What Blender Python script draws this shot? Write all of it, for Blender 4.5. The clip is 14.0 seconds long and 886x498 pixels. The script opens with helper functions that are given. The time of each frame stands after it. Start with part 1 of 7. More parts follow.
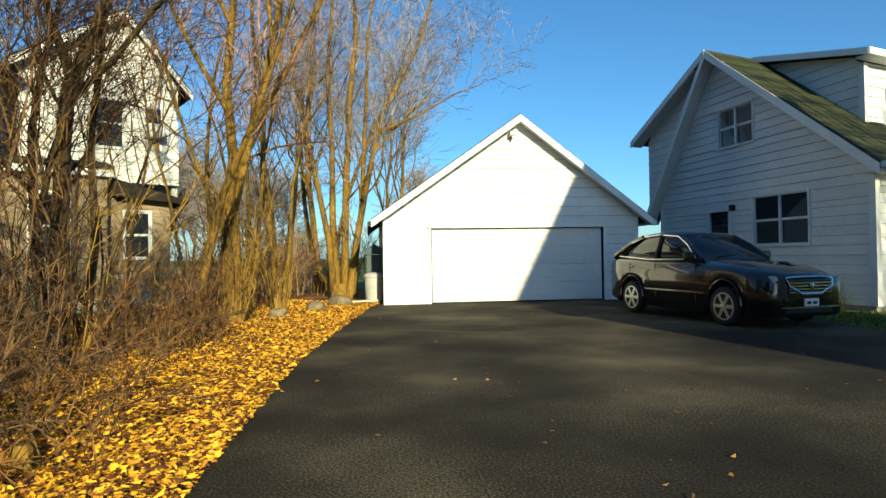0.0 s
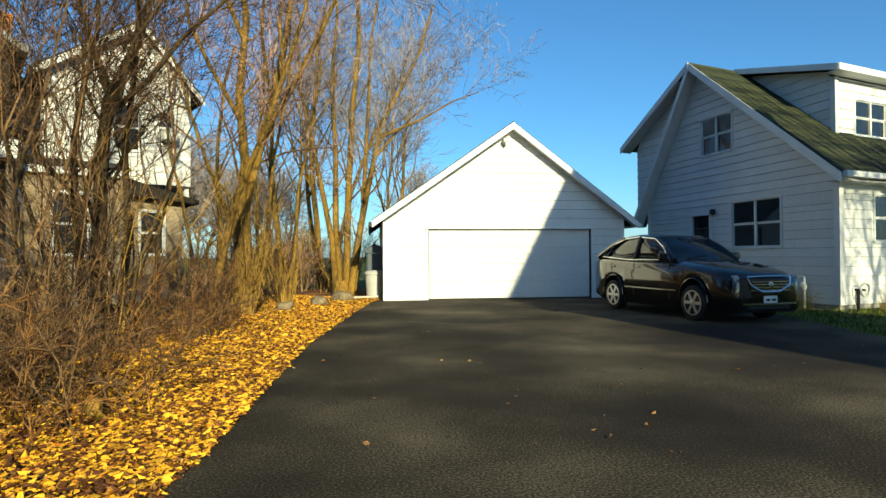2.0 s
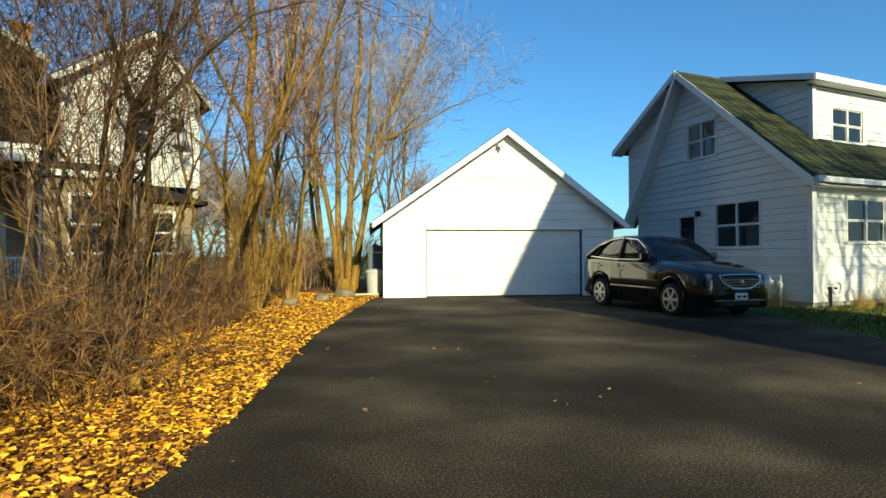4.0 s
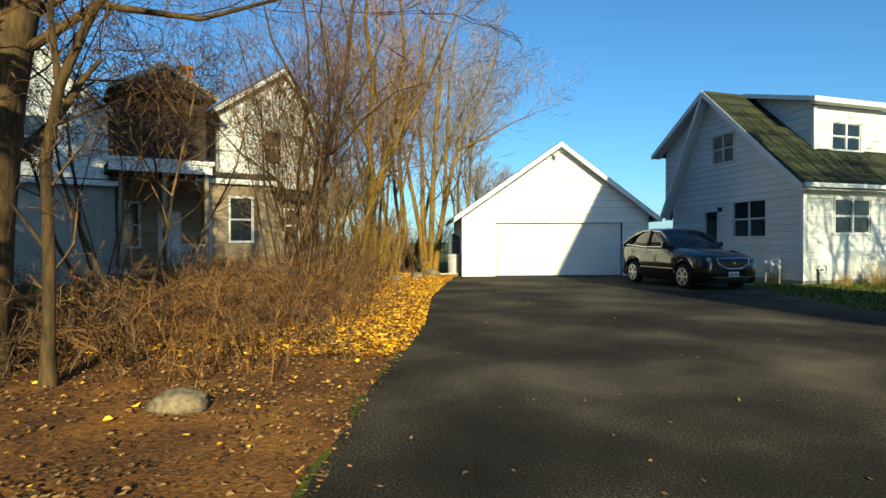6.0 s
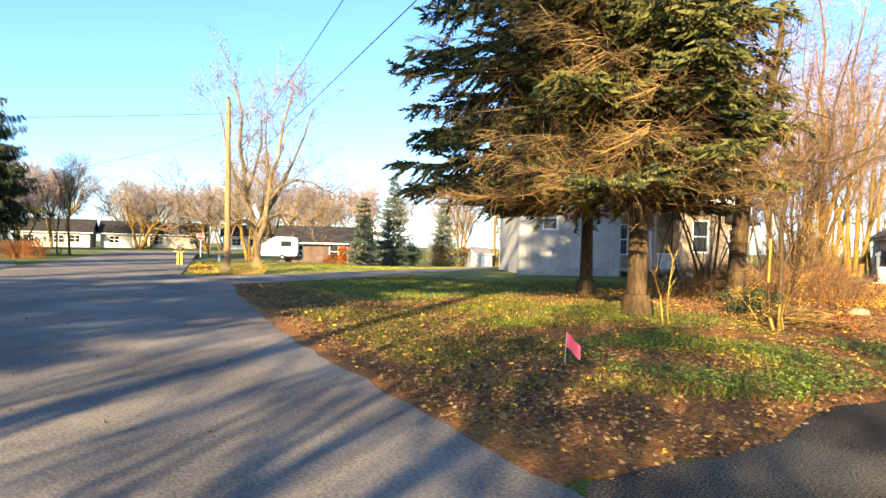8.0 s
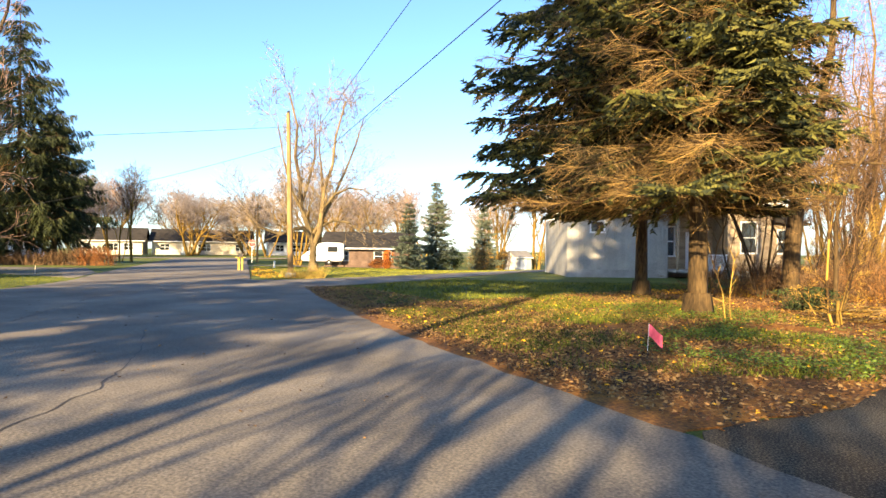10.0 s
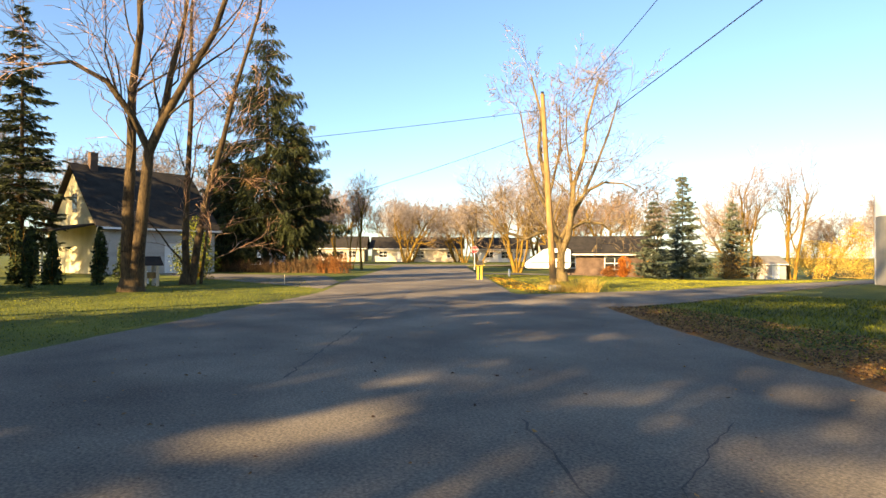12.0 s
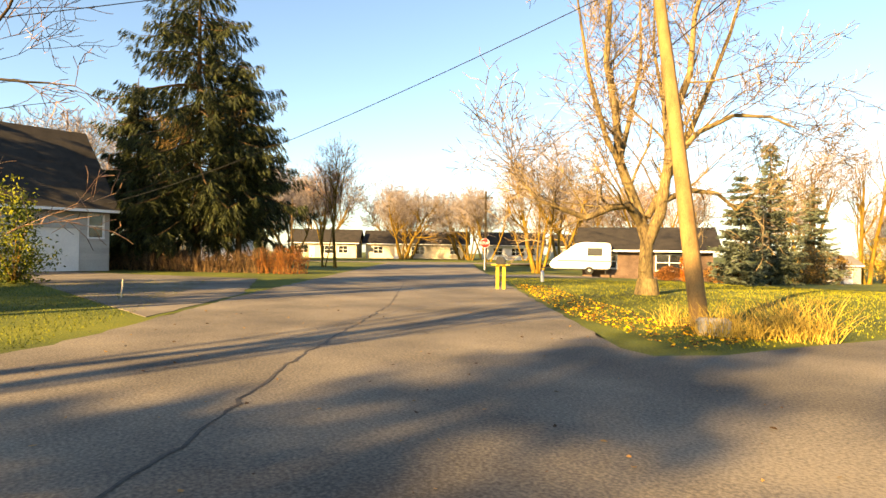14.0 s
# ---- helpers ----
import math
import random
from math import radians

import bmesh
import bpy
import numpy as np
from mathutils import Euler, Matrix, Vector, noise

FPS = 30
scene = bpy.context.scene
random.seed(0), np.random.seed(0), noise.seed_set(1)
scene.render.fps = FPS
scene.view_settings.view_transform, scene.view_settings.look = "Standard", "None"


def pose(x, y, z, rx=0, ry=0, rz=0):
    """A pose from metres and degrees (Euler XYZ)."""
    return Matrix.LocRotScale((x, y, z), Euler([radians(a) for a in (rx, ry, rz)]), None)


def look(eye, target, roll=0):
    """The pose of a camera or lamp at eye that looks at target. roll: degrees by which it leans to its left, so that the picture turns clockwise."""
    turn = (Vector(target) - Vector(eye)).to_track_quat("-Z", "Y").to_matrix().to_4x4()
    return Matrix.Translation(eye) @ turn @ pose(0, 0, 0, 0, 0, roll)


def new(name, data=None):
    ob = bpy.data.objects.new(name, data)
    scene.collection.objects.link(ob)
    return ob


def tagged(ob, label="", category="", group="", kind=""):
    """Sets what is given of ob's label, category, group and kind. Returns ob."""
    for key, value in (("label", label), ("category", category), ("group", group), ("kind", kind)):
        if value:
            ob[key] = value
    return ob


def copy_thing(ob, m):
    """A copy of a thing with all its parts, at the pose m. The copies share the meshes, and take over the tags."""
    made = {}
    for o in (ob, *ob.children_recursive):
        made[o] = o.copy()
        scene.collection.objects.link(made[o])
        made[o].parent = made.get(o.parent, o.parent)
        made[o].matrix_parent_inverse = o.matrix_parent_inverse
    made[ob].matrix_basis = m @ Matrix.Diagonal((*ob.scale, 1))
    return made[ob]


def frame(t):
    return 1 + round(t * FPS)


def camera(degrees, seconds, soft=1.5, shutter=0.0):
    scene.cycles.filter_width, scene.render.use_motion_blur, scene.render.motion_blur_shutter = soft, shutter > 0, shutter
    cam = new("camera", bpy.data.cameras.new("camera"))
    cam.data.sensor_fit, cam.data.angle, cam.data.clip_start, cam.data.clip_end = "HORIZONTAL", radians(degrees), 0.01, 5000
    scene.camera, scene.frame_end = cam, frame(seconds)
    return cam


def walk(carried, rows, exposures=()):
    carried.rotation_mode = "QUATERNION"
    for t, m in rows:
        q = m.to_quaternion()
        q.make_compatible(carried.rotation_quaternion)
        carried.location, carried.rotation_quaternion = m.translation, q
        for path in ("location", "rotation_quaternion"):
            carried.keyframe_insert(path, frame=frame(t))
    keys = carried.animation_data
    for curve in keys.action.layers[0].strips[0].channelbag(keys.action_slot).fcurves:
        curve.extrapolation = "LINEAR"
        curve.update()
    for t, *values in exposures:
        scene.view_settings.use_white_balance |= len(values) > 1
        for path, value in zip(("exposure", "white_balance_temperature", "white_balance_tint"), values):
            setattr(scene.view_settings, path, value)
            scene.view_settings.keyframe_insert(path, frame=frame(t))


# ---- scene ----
# the camera, driven backwards down a drive, turned, and then driven along the street
cam = camera(73.5, 14.0, soft=1.5)
# seconds, place, yaw to the left, pitch up, roll
PATH = [
    (0, 0.000, -0.000, 1.326, -7.23, 0.67, -0.84),
    (0.5, -0.000, -0.087, 1.319, -7.23, 0.70, -0.73),
    (1, -0.013, -0.252, 1.304, -7.24, 0.42, -0.55),
    (1.5, 0.001, -0.650, 1.300, -7.16, 0.57, -0.39),
    (2, 0.019, -1.038, 1.302, -7.09, 0.66, -0.35),
    (2.5, 0.053, -1.306, 1.301, -7.02, 0.69, -0.36),
    (5, 0.020, -3.294, 1.311, -6.62, 0.30, 0.10),
    (5.5, -0.254, -4.624, 1.339, -5.17, 0.00, 0.37),
    (6, -1.028, -6.796, 1.373, -1.74, -0.72, -0.18),
    (6.5, -2.062, -10.394, 1.366, 6.79, -2.25, 1.92),
    (7, -2.596, -13.787, 1.320, 16.59, -1.79, -0.07),
    (7.5, -4.370, -16.185, 1.330, 22.09, -0.75, 0.15),
    (8, -4.996, -18.792, 1.390, 28.54, -0.18, 1.19),
    (8.2, -4.993, -19.581, 1.406, 30.53, -0.08, 0.98),
    (10.3, -5.315, -20.197, 1.367, 32.45, 0.18, 0.37),
    (10.5, -5.467, -20.064, 1.365, 33.59, 0.15, -0.05),
    (11, -6.378, -19.489, 1.325, 40.03, 0.55, -0.00),
    (11.5, -9.333, -18.517, 1.345, 46.53, 0.64, -0.18),
    (12, -11.336, -17.997, 1.373, 50.54, 0.61, 0.26),
    (12.5, -13.182, -16.562, 1.378, 51.38, 0.38, 0.42),
    (13, -15.942, -14.151, 1.342, 51.32, 0.42, 0.61),
    (13.5, -18.905, -11.499, 1.286, 51.28, 0.37, 0.53),
    (14, -22.086, -8.739, 1.181, 50.96, 0.36, 0.79),
]

def ahead(yaw, pitch):
    a, b = radians(yaw), radians(pitch)
    return Vector((-math.sin(a) * math.cos(b), math.cos(a) * math.cos(b), math.sin(b)))


walk(cam, [(t, look((x, y, z), Vector((x, y, z)) + ahead(yaw, pitch), roll)) for t, x, y, z, yaw, pitch, roll in PATH],
     [(0, 0.46, 5550, -10), (6.0, 0.42, 5500, -10), (6.5, 0.6, 5800, -5), (7.0, 1.05, 5950, 2), (7.5, 1.8, 5650, 7), (8.0, 1.9, 6250, 11), (10.5, 1.8, 7000, 11), (11.5, 1.65, 7900, 10), (12.5, 1.7, 8300, 13), (13.0, 1.8, 8700, 13), (13.5, 1.7, 9100, 12), (14, 1.85, 10200, 12)])

# low sun behind the start of the drive
SUN_AZ, SUN_EL = 170.0, 19.0
world = bpy.data.worlds.new("sky")
scene.world = world
world.use_nodes = True
wn = world.node_tree.nodes
sky = wn.new("ShaderNodeTexSky")
sky.sky_type = "NISHITA"
sky.sun_disc = False
sky.sun_elevation = radians(SUN_EL)
sky.sun_rotation = radians(SUN_AZ)
sky.air_density, sky.dust_density, sky.ozone_density = 1.0, 0.6, 5.5
wn["Background"].inputs["Strength"].default_value = 0.115
world.node_tree.links.new(sky.outputs[0], wn["Background"].inputs[0])
sun = new("sun", bpy.data.lights.new("sun", "SUN"))
sun.data.energy, sun.data.angle, sun.data.color = 6.0, radians(0.6), (1.0, 0.77, 0.45)
toward = Vector((math.sin(radians(SUN_AZ)) * math.cos(radians(SUN_EL)), math.cos(radians(SUN_AZ)) * math.cos(radians(SUN_EL)), math.sin(radians(SUN_EL))))
sun.matrix_world = look(toward * 50, (0, 0, 0))


# ---- materials ----
def mat(name, a, b, rough=0.8, scale=3.0, fine=40.0, bump=0.2, metal=0.0, spread=0.0, mid=None, coat=0.0, stretch=None, island=False, bump_at=0.01, spec=0.3):
    """Two colours mixed by coarse and fine noise, with relief; spread: how much single pieces differ."""
    m = bpy.data.materials.new(name)
    m.use_nodes = True
    n, l = m.node_tree.nodes, m.node_tree.links
    p = n["Principled BSDF"]
    p.inputs["Roughness"].default_value, p.inputs["Metallic"].default_value = rough, metal
    p.inputs["Coat Weight"].default_value = coat
    p.inputs["Specular IOR Level"].default_value = spec
    tc = n.new("ShaderNodeTexCoord")
    mp = n.new("ShaderNodeMapping")
    l.new(tc.outputs["Object"], mp.inputs[0])
    if stretch:
        mp.inputs["Scale"].default_value = stretch
    big, small = n.new("ShaderNodeTexNoise"), n.new("ShaderNodeTexNoise")
    for t, s, d in ((big, scale, 6), (small, fine, 4)):
        t.inputs["Scale"].default_value, t.inputs["Detail"].default_value = s, d
        l.new(mp.outputs[0], t.inputs["Vector"])
    add = n.new("ShaderNodeMath")
    add.operation = "MULTIPLY_ADD"
    add.inputs[1].default_value = 0.5
    l.new(small.outputs[0], add.inputs[0])
    half = n.new("ShaderNodeMath")
    half.operation = "MULTIPLY"
    half.inputs[1].default_value = 0.5
    l.new(big.outputs[0], half.inputs[0])
    l.new(half.outputs[0], add.inputs[2])
    ramp = n.new("ShaderNodeValToRGB")
    ramp.color_ramp.elements[0].position, ramp.color_ramp.elements[1].position = 0.36, 0.64
    ramp.color_ramp.elements[0].color, ramp.color_ramp.elements[1].color = (*a, 1), (*b, 1)
    if mid:
        ramp.color_ramp.elements.new(0.5).color = (*mid, 1)
    fac = add.outputs[0]
    if spread:
        src = n.new("ShaderNodeNewGeometry") if island else n.new("ShaderNodeObjectInfo")
        k = n.new("ShaderNodeMath")
        k.operation = "MULTIPLY_ADD"
        k.inputs[1].default_value = spread
        l.new(src.outputs["Random Per Island" if island else "Random"], k.inputs[0])
        sub = n.new("ShaderNodeMath")
        sub.operation = "SUBTRACT"
        sub.inputs[1].default_value = spread / 2
        l.new(fac, sub.inputs[0])
        l.new(sub.outputs[0], k.inputs[2])
        fac = k.outputs[0]
    l.new(fac, ramp.inputs[0])
    l.new(ramp.outputs[0], p.inputs["Base Color"])
    if bump:
        bp = n.new("ShaderNodeBump")
        bp.inputs["Strength"].default_value, bp.inputs["Distance"].default_value = bump, bump_at
        l.new(add.outputs[0], bp.inputs["Height"])
        l.new(bp.outputs[0], p.inputs["Normal"])
    return m


ASPHALT = mat("drive asphalt", (0.01, 0.0085, 0.007), (0.19, 0.155, 0.1), 0.92, 0.45, 60, 1.0, mid=(0.04, 0.033, 0.024), spec=0.12)
ROAD = mat("worn road asphalt", (0.065, 0.057, 0.048), (0.26, 0.22, 0.165), 0.9, 0.5, 42, 1.0, mid=(0.145, 0.125, 0.1))
TAR = mat("tar crack", (0.025, 0.023, 0.02), (0.08, 0.07, 0.058), 0.7, 3, 40, 0.3)
GRASS = mat("lawn", (0.035, 0.042, 0.007), (0.17, 0.175, 0.018), 0.95, 0.35, 30, 0.9, mid=(0.08, 0.1, 0.01), bump_at=0.03)
BLADE = mat("grass blades", (0.03, 0.05, 0.006), (0.18, 0.19, 0.012), 0.75, 0.7, 20, 0, spread=0.5, island=True)
DRYBLADE = mat("dry grass", (0.26, 0.165, 0.035), (0.66, 0.45, 0.1), 0.8, 2, 20, 0, spread=0.4, island=True)
LITTER = mat("leaf mould", (0.05, 0.024, 0.009), (0.4, 0.175, 0.03), 0.95, 1.2, 30, 1.0, mid=(0.2, 0.082, 0.017), bump_at=0.03)
LEAF = mat("fallen leaves", (0.1, 0.036, 0.011), (0.88, 0.48, 0.025), 0.75, 1.5, 30, 0, mid=(0.48, 0.2, 0.02), spread=0.9, island=True)
LEAFBROWN = mat("dry brown leaves", (0.05, 0.026, 0.013), (0.31, 0.175, 0.06), 0.8, 1.5, 30, 0, mid=(0.17, 0.092, 0.035), spread=0.9, island=True)
# dark backing seen between boards, colouring in the laps' shadow lines
LAPSHADE = mat("dark lap shadow backing", (0.1, 0.1, 0.1), (0.16, 0.16, 0.155), 0.9, 2, 20, 0.1)
FARTWIG = mat("pale pinkish twigs", (0.13, 0.105, 0.095), (0.35, 0.29, 0.26), 0.9, 1.0, 12, 0, spread=0.5, island=True)
IVY = mat("ground cover leaves", (0.02, 0.045, 0.008), (0.14, 0.2, 0.022), 0.5, 2, 20, 0, spread=0.5, island=True)
WHITE = mat("white painted siding", (0.66, 0.66, 0.64), (0.82, 0.81, 0.78), 0.6, 1.2, 25, 0.15, spread=0.12)
TRIM = mat("white trim paint", (0.7, 0.7, 0.68), (0.82, 0.82, 0.8), 0.5, 2, 30, 0.1)
SOFFIT = mat("grey soffit", (0.58, 0.585, 0.59), (0.7, 0.7, 0.7), 0.7, 2, 30, 0.1)
DOORW = mat("white garage door", (0.68, 0.68, 0.66), (0.8, 0.79, 0.76), 0.45, 1.0, 15, 0.08)
# green shingles, colour lowered to hold the shade of the trees
SHINGLE = mat("green grey roof shingles", (0.012, 0.017, 0.011), (0.062, 0.068, 0.03), 0.95, 1.0, 45, 0.5, spread=0.25)
DARKROOF = mat("dark roof shingles", (0.013, 0.012, 0.011), (0.045, 0.038, 0.031), 0.95, 1.5, 40, 0.5)
BARK = mat("grey brown bark", (0.032, 0.02, 0.006), (0.34, 0.2, 0.032), 0.95, 3, 26, 1.0, stretch=(1, 1, 0.25), bump_at=0.03)
DARKBARK = mat("dark brown bark", (0.02, 0.014, 0.009), (0.12, 0.08, 0.038), 0.95, 3, 26, 0.9, stretch=(1, 1, 0.25), bump_at=0.03)
OLDBARK = mat("rough brown bark", (0.02, 0.013, 0.007), (0.125, 0.078, 0.03), 0.95, 3, 22, 1.0, stretch=(1, 1, 0.22), bump_at=0.03)
OLDNEEDLE = mat("yellowing spruce needles", (0.012, 0.018, 0.006), (0.11, 0.105, 0.022), 0.8, 0.8, 10, 0, spread=0.5, island=True)
DARKTWIG = mat("dark brown twigs", (0.03, 0.018, 0.011), (0.2, 0.115, 0.05), 0.9, 1.0, 12, 0, spread=0.5, island=True)
PALEBARK = mat("pale sunlit maple bark", (0.06, 0.042, 0.024), (0.3, 0.215, 0.095), 0.95, 3, 26, 0.9, stretch=(1, 1, 0.25), bump_at=0.03)
TWIG = mat("bare twigs", (0.085, 0.05, 0.04), (0.45, 0.27, 0.17), 0.9, 1.0, 12, 0, spread=0.5, island=True)
PALETWIG = mat("pale grey brown twigs", (0.07, 0.05, 0.035), (0.3, 0.22, 0.13), 0.9, 1.0, 12, 0, spread=0.5, island=True)
STEM = mat("shrub stems", (0.055, 0.03, 0.01), (0.4, 0.245, 0.045), 0.85, 1.2, 14, 0, spread=0.5, island=True)
NEEDLE = mat("spruce needles", (0.008, 0.014, 0.006), (0.055, 0.066, 0.018), 0.8, 0.8, 10, 0, spread=0.5, island=True)
BLUENEEDLE = mat("blue spruce needles", (0.04, 0.052, 0.036), (0.17, 0.2, 0.13), 0.8, 0.8, 10, 0, spread=0.5, island=True)
DEADTWIG = mat("dead spruce twigs", (0.055, 0.033, 0.016), (0.3, 0.185, 0.055), 0.9, 1.0, 10, 0, spread=0.5, island=True)
BLACK = mat("black plastic", (0.012, 0.012, 0.013), (0.025, 0.025, 0.026), 0.5, 4, 40, 0.05)
RUBBER = mat("tyre rubber", (0.012, 0.012, 0.012), (0.03, 0.03, 0.03), 0.85, 6, 60, 0.2)
CARPAINT = mat("dark brown car paint", (0.02, 0.015, 0.011), (0.03, 0.022, 0.016), 0.18, 0.7, 300, 0.0, metal=0.5, coat=1.0, spec=0.5)
CHROME = mat("chrome", (0.55, 0.55, 0.56), (0.65, 0.65, 0.66), 0.15, 2, 50, 0.02, metal=1.0)
ALLOY = mat("alloy wheel", (0.4, 0.4, 0.41), (0.55, 0.55, 0.56), 0.3, 2, 50, 0.02, metal=0.9)
LAMP = mat("lamp lens", (0.35, 0.36, 0.38), (0.5, 0.51, 0.53), 0.08, 3, 40, 0.0, coat=1.0)
AMBER = mat("amber lens", (0.5, 0.14, 0.02), (0.6, 0.2, 0.03), 0.15, 3, 40, 0.0, coat=1.0)
PLATE = mat("white plate", (0.7, 0.7, 0.7), (0.8, 0.8, 0.8), 0.4, 2, 40, 0.0)
CONCRETE = mat("old concrete", (0.22, 0.21, 0.19), (0.42, 0.4, 0.36), 0.9, 1.5, 40, 0.5)
BIN = mat("grey bin plastic", (0.4, 0.39, 0.36), (0.55, 0.53, 0.5), 0.6, 3, 30, 0.1)
BLUEBIN = mat("slate blue paint", (0.06, 0.075, 0.09), (0.1, 0.12, 0.14), 0.6, 3, 30, 0.1)
GREYSIDE = mat("grey siding", (0.13, 0.125, 0.12), (0.22, 0.21, 0.2), 0.8, 1.0, 25, 0.3, spread=0.15)
STUCCO = mat("grey rendered wall", (0.26, 0.25, 0.225), (0.42, 0.4, 0.35), 0.9, 0.9, 25, 0.3, spread=0.1)
TANSIDE = mat("weathered tan wall", (0.22, 0.16, 0.1), (0.42, 0.33, 0.22), 0.85, 1.0, 25, 0.3, spread=0.15)
BROWNWALL = mat("brown brick wall", (0.07, 0.043, 0.032), (0.18, 0.122, 0.09), 0.9, 1.5, 30, 0.3)
YELLOWSIDE = mat("cream yellow siding", (0.5, 0.44, 0.26), (0.68, 0.6, 0.38), 0.7, 1.2, 25, 0.2, spread=0.15)
PALEGREY = mat("pale grey siding", (0.32, 0.31, 0.29), (0.45, 0.43, 0.4), 0.75, 1.2, 25, 0.2, spread=0.15)
CREAM = mat("cream wall", (0.5, 0.42, 0.3), (0.66, 0.58, 0.44), 0.8, 1.0, 25, 0.2)
ORANGE = mat("terracotta chimney", (0.42, 0.15, 0.04), (0.62, 0.27, 0.08), 0.85, 3, 30, 0.3)
WOODPOLE = mat("weathered pole wood", (0.15, 0.088, 0.04), (0.36, 0.22, 0.085), 0.9, 1.5, 30, 0.5, stretch=(4, 4, 0.3))
WIRE = mat("black cable", (0.012, 0.012, 0.012), (0.02, 0.02, 0.02), 0.7, 3, 30, 0)
ROCK = mat("field stone", (0.09, 0.07, 0.045), (0.3, 0.23, 0.13), 0.9, 3, 25, 0.6, bump_at=0.03)
PINK = mat("pink flag", (0.75, 0.09, 0.16), (0.85, 0.16, 0.22), 0.6, 3, 30, 0.0)
FLAME = mat("flame orange foliage", (0.2, 0.05, 0.01), (0.6, 0.19, 0.025), 0.8, 2, 20, 0, spread=0.5, island=True)
# lit copy of the grass blades: low sun put into a brighter yellow
SUNBLADE = mat("sun brightened lawn blades", (0.08, 0.09, 0.01), (0.34, 0.32, 0.025), 0.7, 0.7, 20, 0, spread=0.5, island=True)
RUST = mat("orange foliage", (0.09, 0.035, 0.012), (0.32, 0.12, 0.028), 0.8, 2, 20, 0, spread=0.5, island=True)
REDBROWN = mat("russet shrub twigs", (0.055, 0.025, 0.011), (0.31, 0.15, 0.04), 0.9, 2, 15, 0, spread=0.5, island=True)
CONIFER = mat("dark arborvitae", (0.015, 0.026, 0.01), (0.06, 0.08, 0.02), 0.85, 2, 15, 0, spread=0.5, island=True)
CAMPER = mat("white camper shell", (0.66, 0.68, 0.7), (0.78, 0.79, 0.8), 0.3, 2, 20, 0.02, coat=0.4)
YELLOWPOST = mat("yellow post", (0.5, 0.36, 0.04), (0.68, 0.5, 0.08), 0.6, 3, 30, 0.1)
REDPAINT = mat("red sign paint", (0.4, 0.02, 0.02), (0.5, 0.03, 0.03), 0.4, 3, 30, 0.0)
WICKER = mat("dark shade cloth", (0.03, 0.022, 0.017), (0.07, 0.05, 0.035), 0.95, 2, 30, 0.2)

GLASS = bpy.data.materials.new("window glass")
GLASS.use_nodes = True
gp = GLASS.node_tree.nodes["Principled BSDF"]
gp.inputs["Base Color"].default_value = (0.03, 0.035, 0.04, 1)
gp.inputs["Roughness"].default_value, gp.inputs["Specular IOR Level"].default_value = 0.04, 0.8
gp.inputs["Transmission Weight"].default_value = 0.25


# ---- mesh helpers ----
def mesh(name, verts, faces, material):
    me = bpy.data.meshes.new(name)
    me.from_pydata(verts, [], faces)
    me.materials.append(material)
    me.update()
    return me


def part(name, bm, material, parent=None, label=""):
    me = bm if isinstance(bm, bpy.types.Mesh) else bpy.data.meshes.new(name)
    if not isinstance(bm, bpy.types.Mesh):
        bmesh.ops.recalc_face_normals(bm, faces=bm.faces)
        bm.to_mesh(me)
        bm.free()
        me.materials.append(material)
    ob = new(name, me)
    if parent is not None:
        ob.parent = parent
    return tagged(ob, label)


def thing(name, m, label, category, group="", kind=""):
    ob = new(name)
    ob.empty_display_size = 0.2
    ob.matrix_world = m
    return tagged(ob, label, category, group, kind)


def box(bm, x0, x1, y0, y1, z0, z1, bevel=0.0):
    vs = [bm.verts.new((x, y, z)) for z in (z0, z1) for y in (y0, y1) for x in (x0, x1)]
    fs = [bm.faces.new([vs[i] for i in f]) for f in ((0, 2, 3, 1), (4, 5, 7, 6), (0, 1, 5, 4), (2, 6, 7, 3), (0, 4, 6, 2), (1, 3, 7, 5))]
    if bevel:
        es = list({e for f in fs for e in f.edges})
        bmesh.ops.bevel(bm, geom=es, offset=bevel, segments=1, affect="EDGES")
    return bm


def boxes(*dims, bevel=0.0):
    bm = bmesh.new()
    for d in dims:
        box(bm, *d, bevel=bevel)
    return bm


def prism(bm, poly, d0, d1, axis="y"):
    """A polygon (a, b) pushed from d0 to d1 along an axis: y takes (x, z), x takes (y, z), z takes (x, y)."""
    def at(p, d):
        return {"y": (p[0], d, p[1]), "x": (d, p[0], p[1]), "z": (p[0], p[1], d)}[axis]
    a, b = [bm.verts.new(at(p, d0)) for p in poly], [bm.verts.new(at(p, d1)) for p in poly]
    bm.faces.new(a)
    bm.faces.new(b[::-1])
    for i in range(len(poly)):
        j = (i + 1) % len(poly)
        bm.faces.new((a[i], b[i], b[j], a[j]))
    return bm


def solid(poly, d0, d1, axis="y"):
    return prism(bmesh.new(), poly, d0, d1, axis)


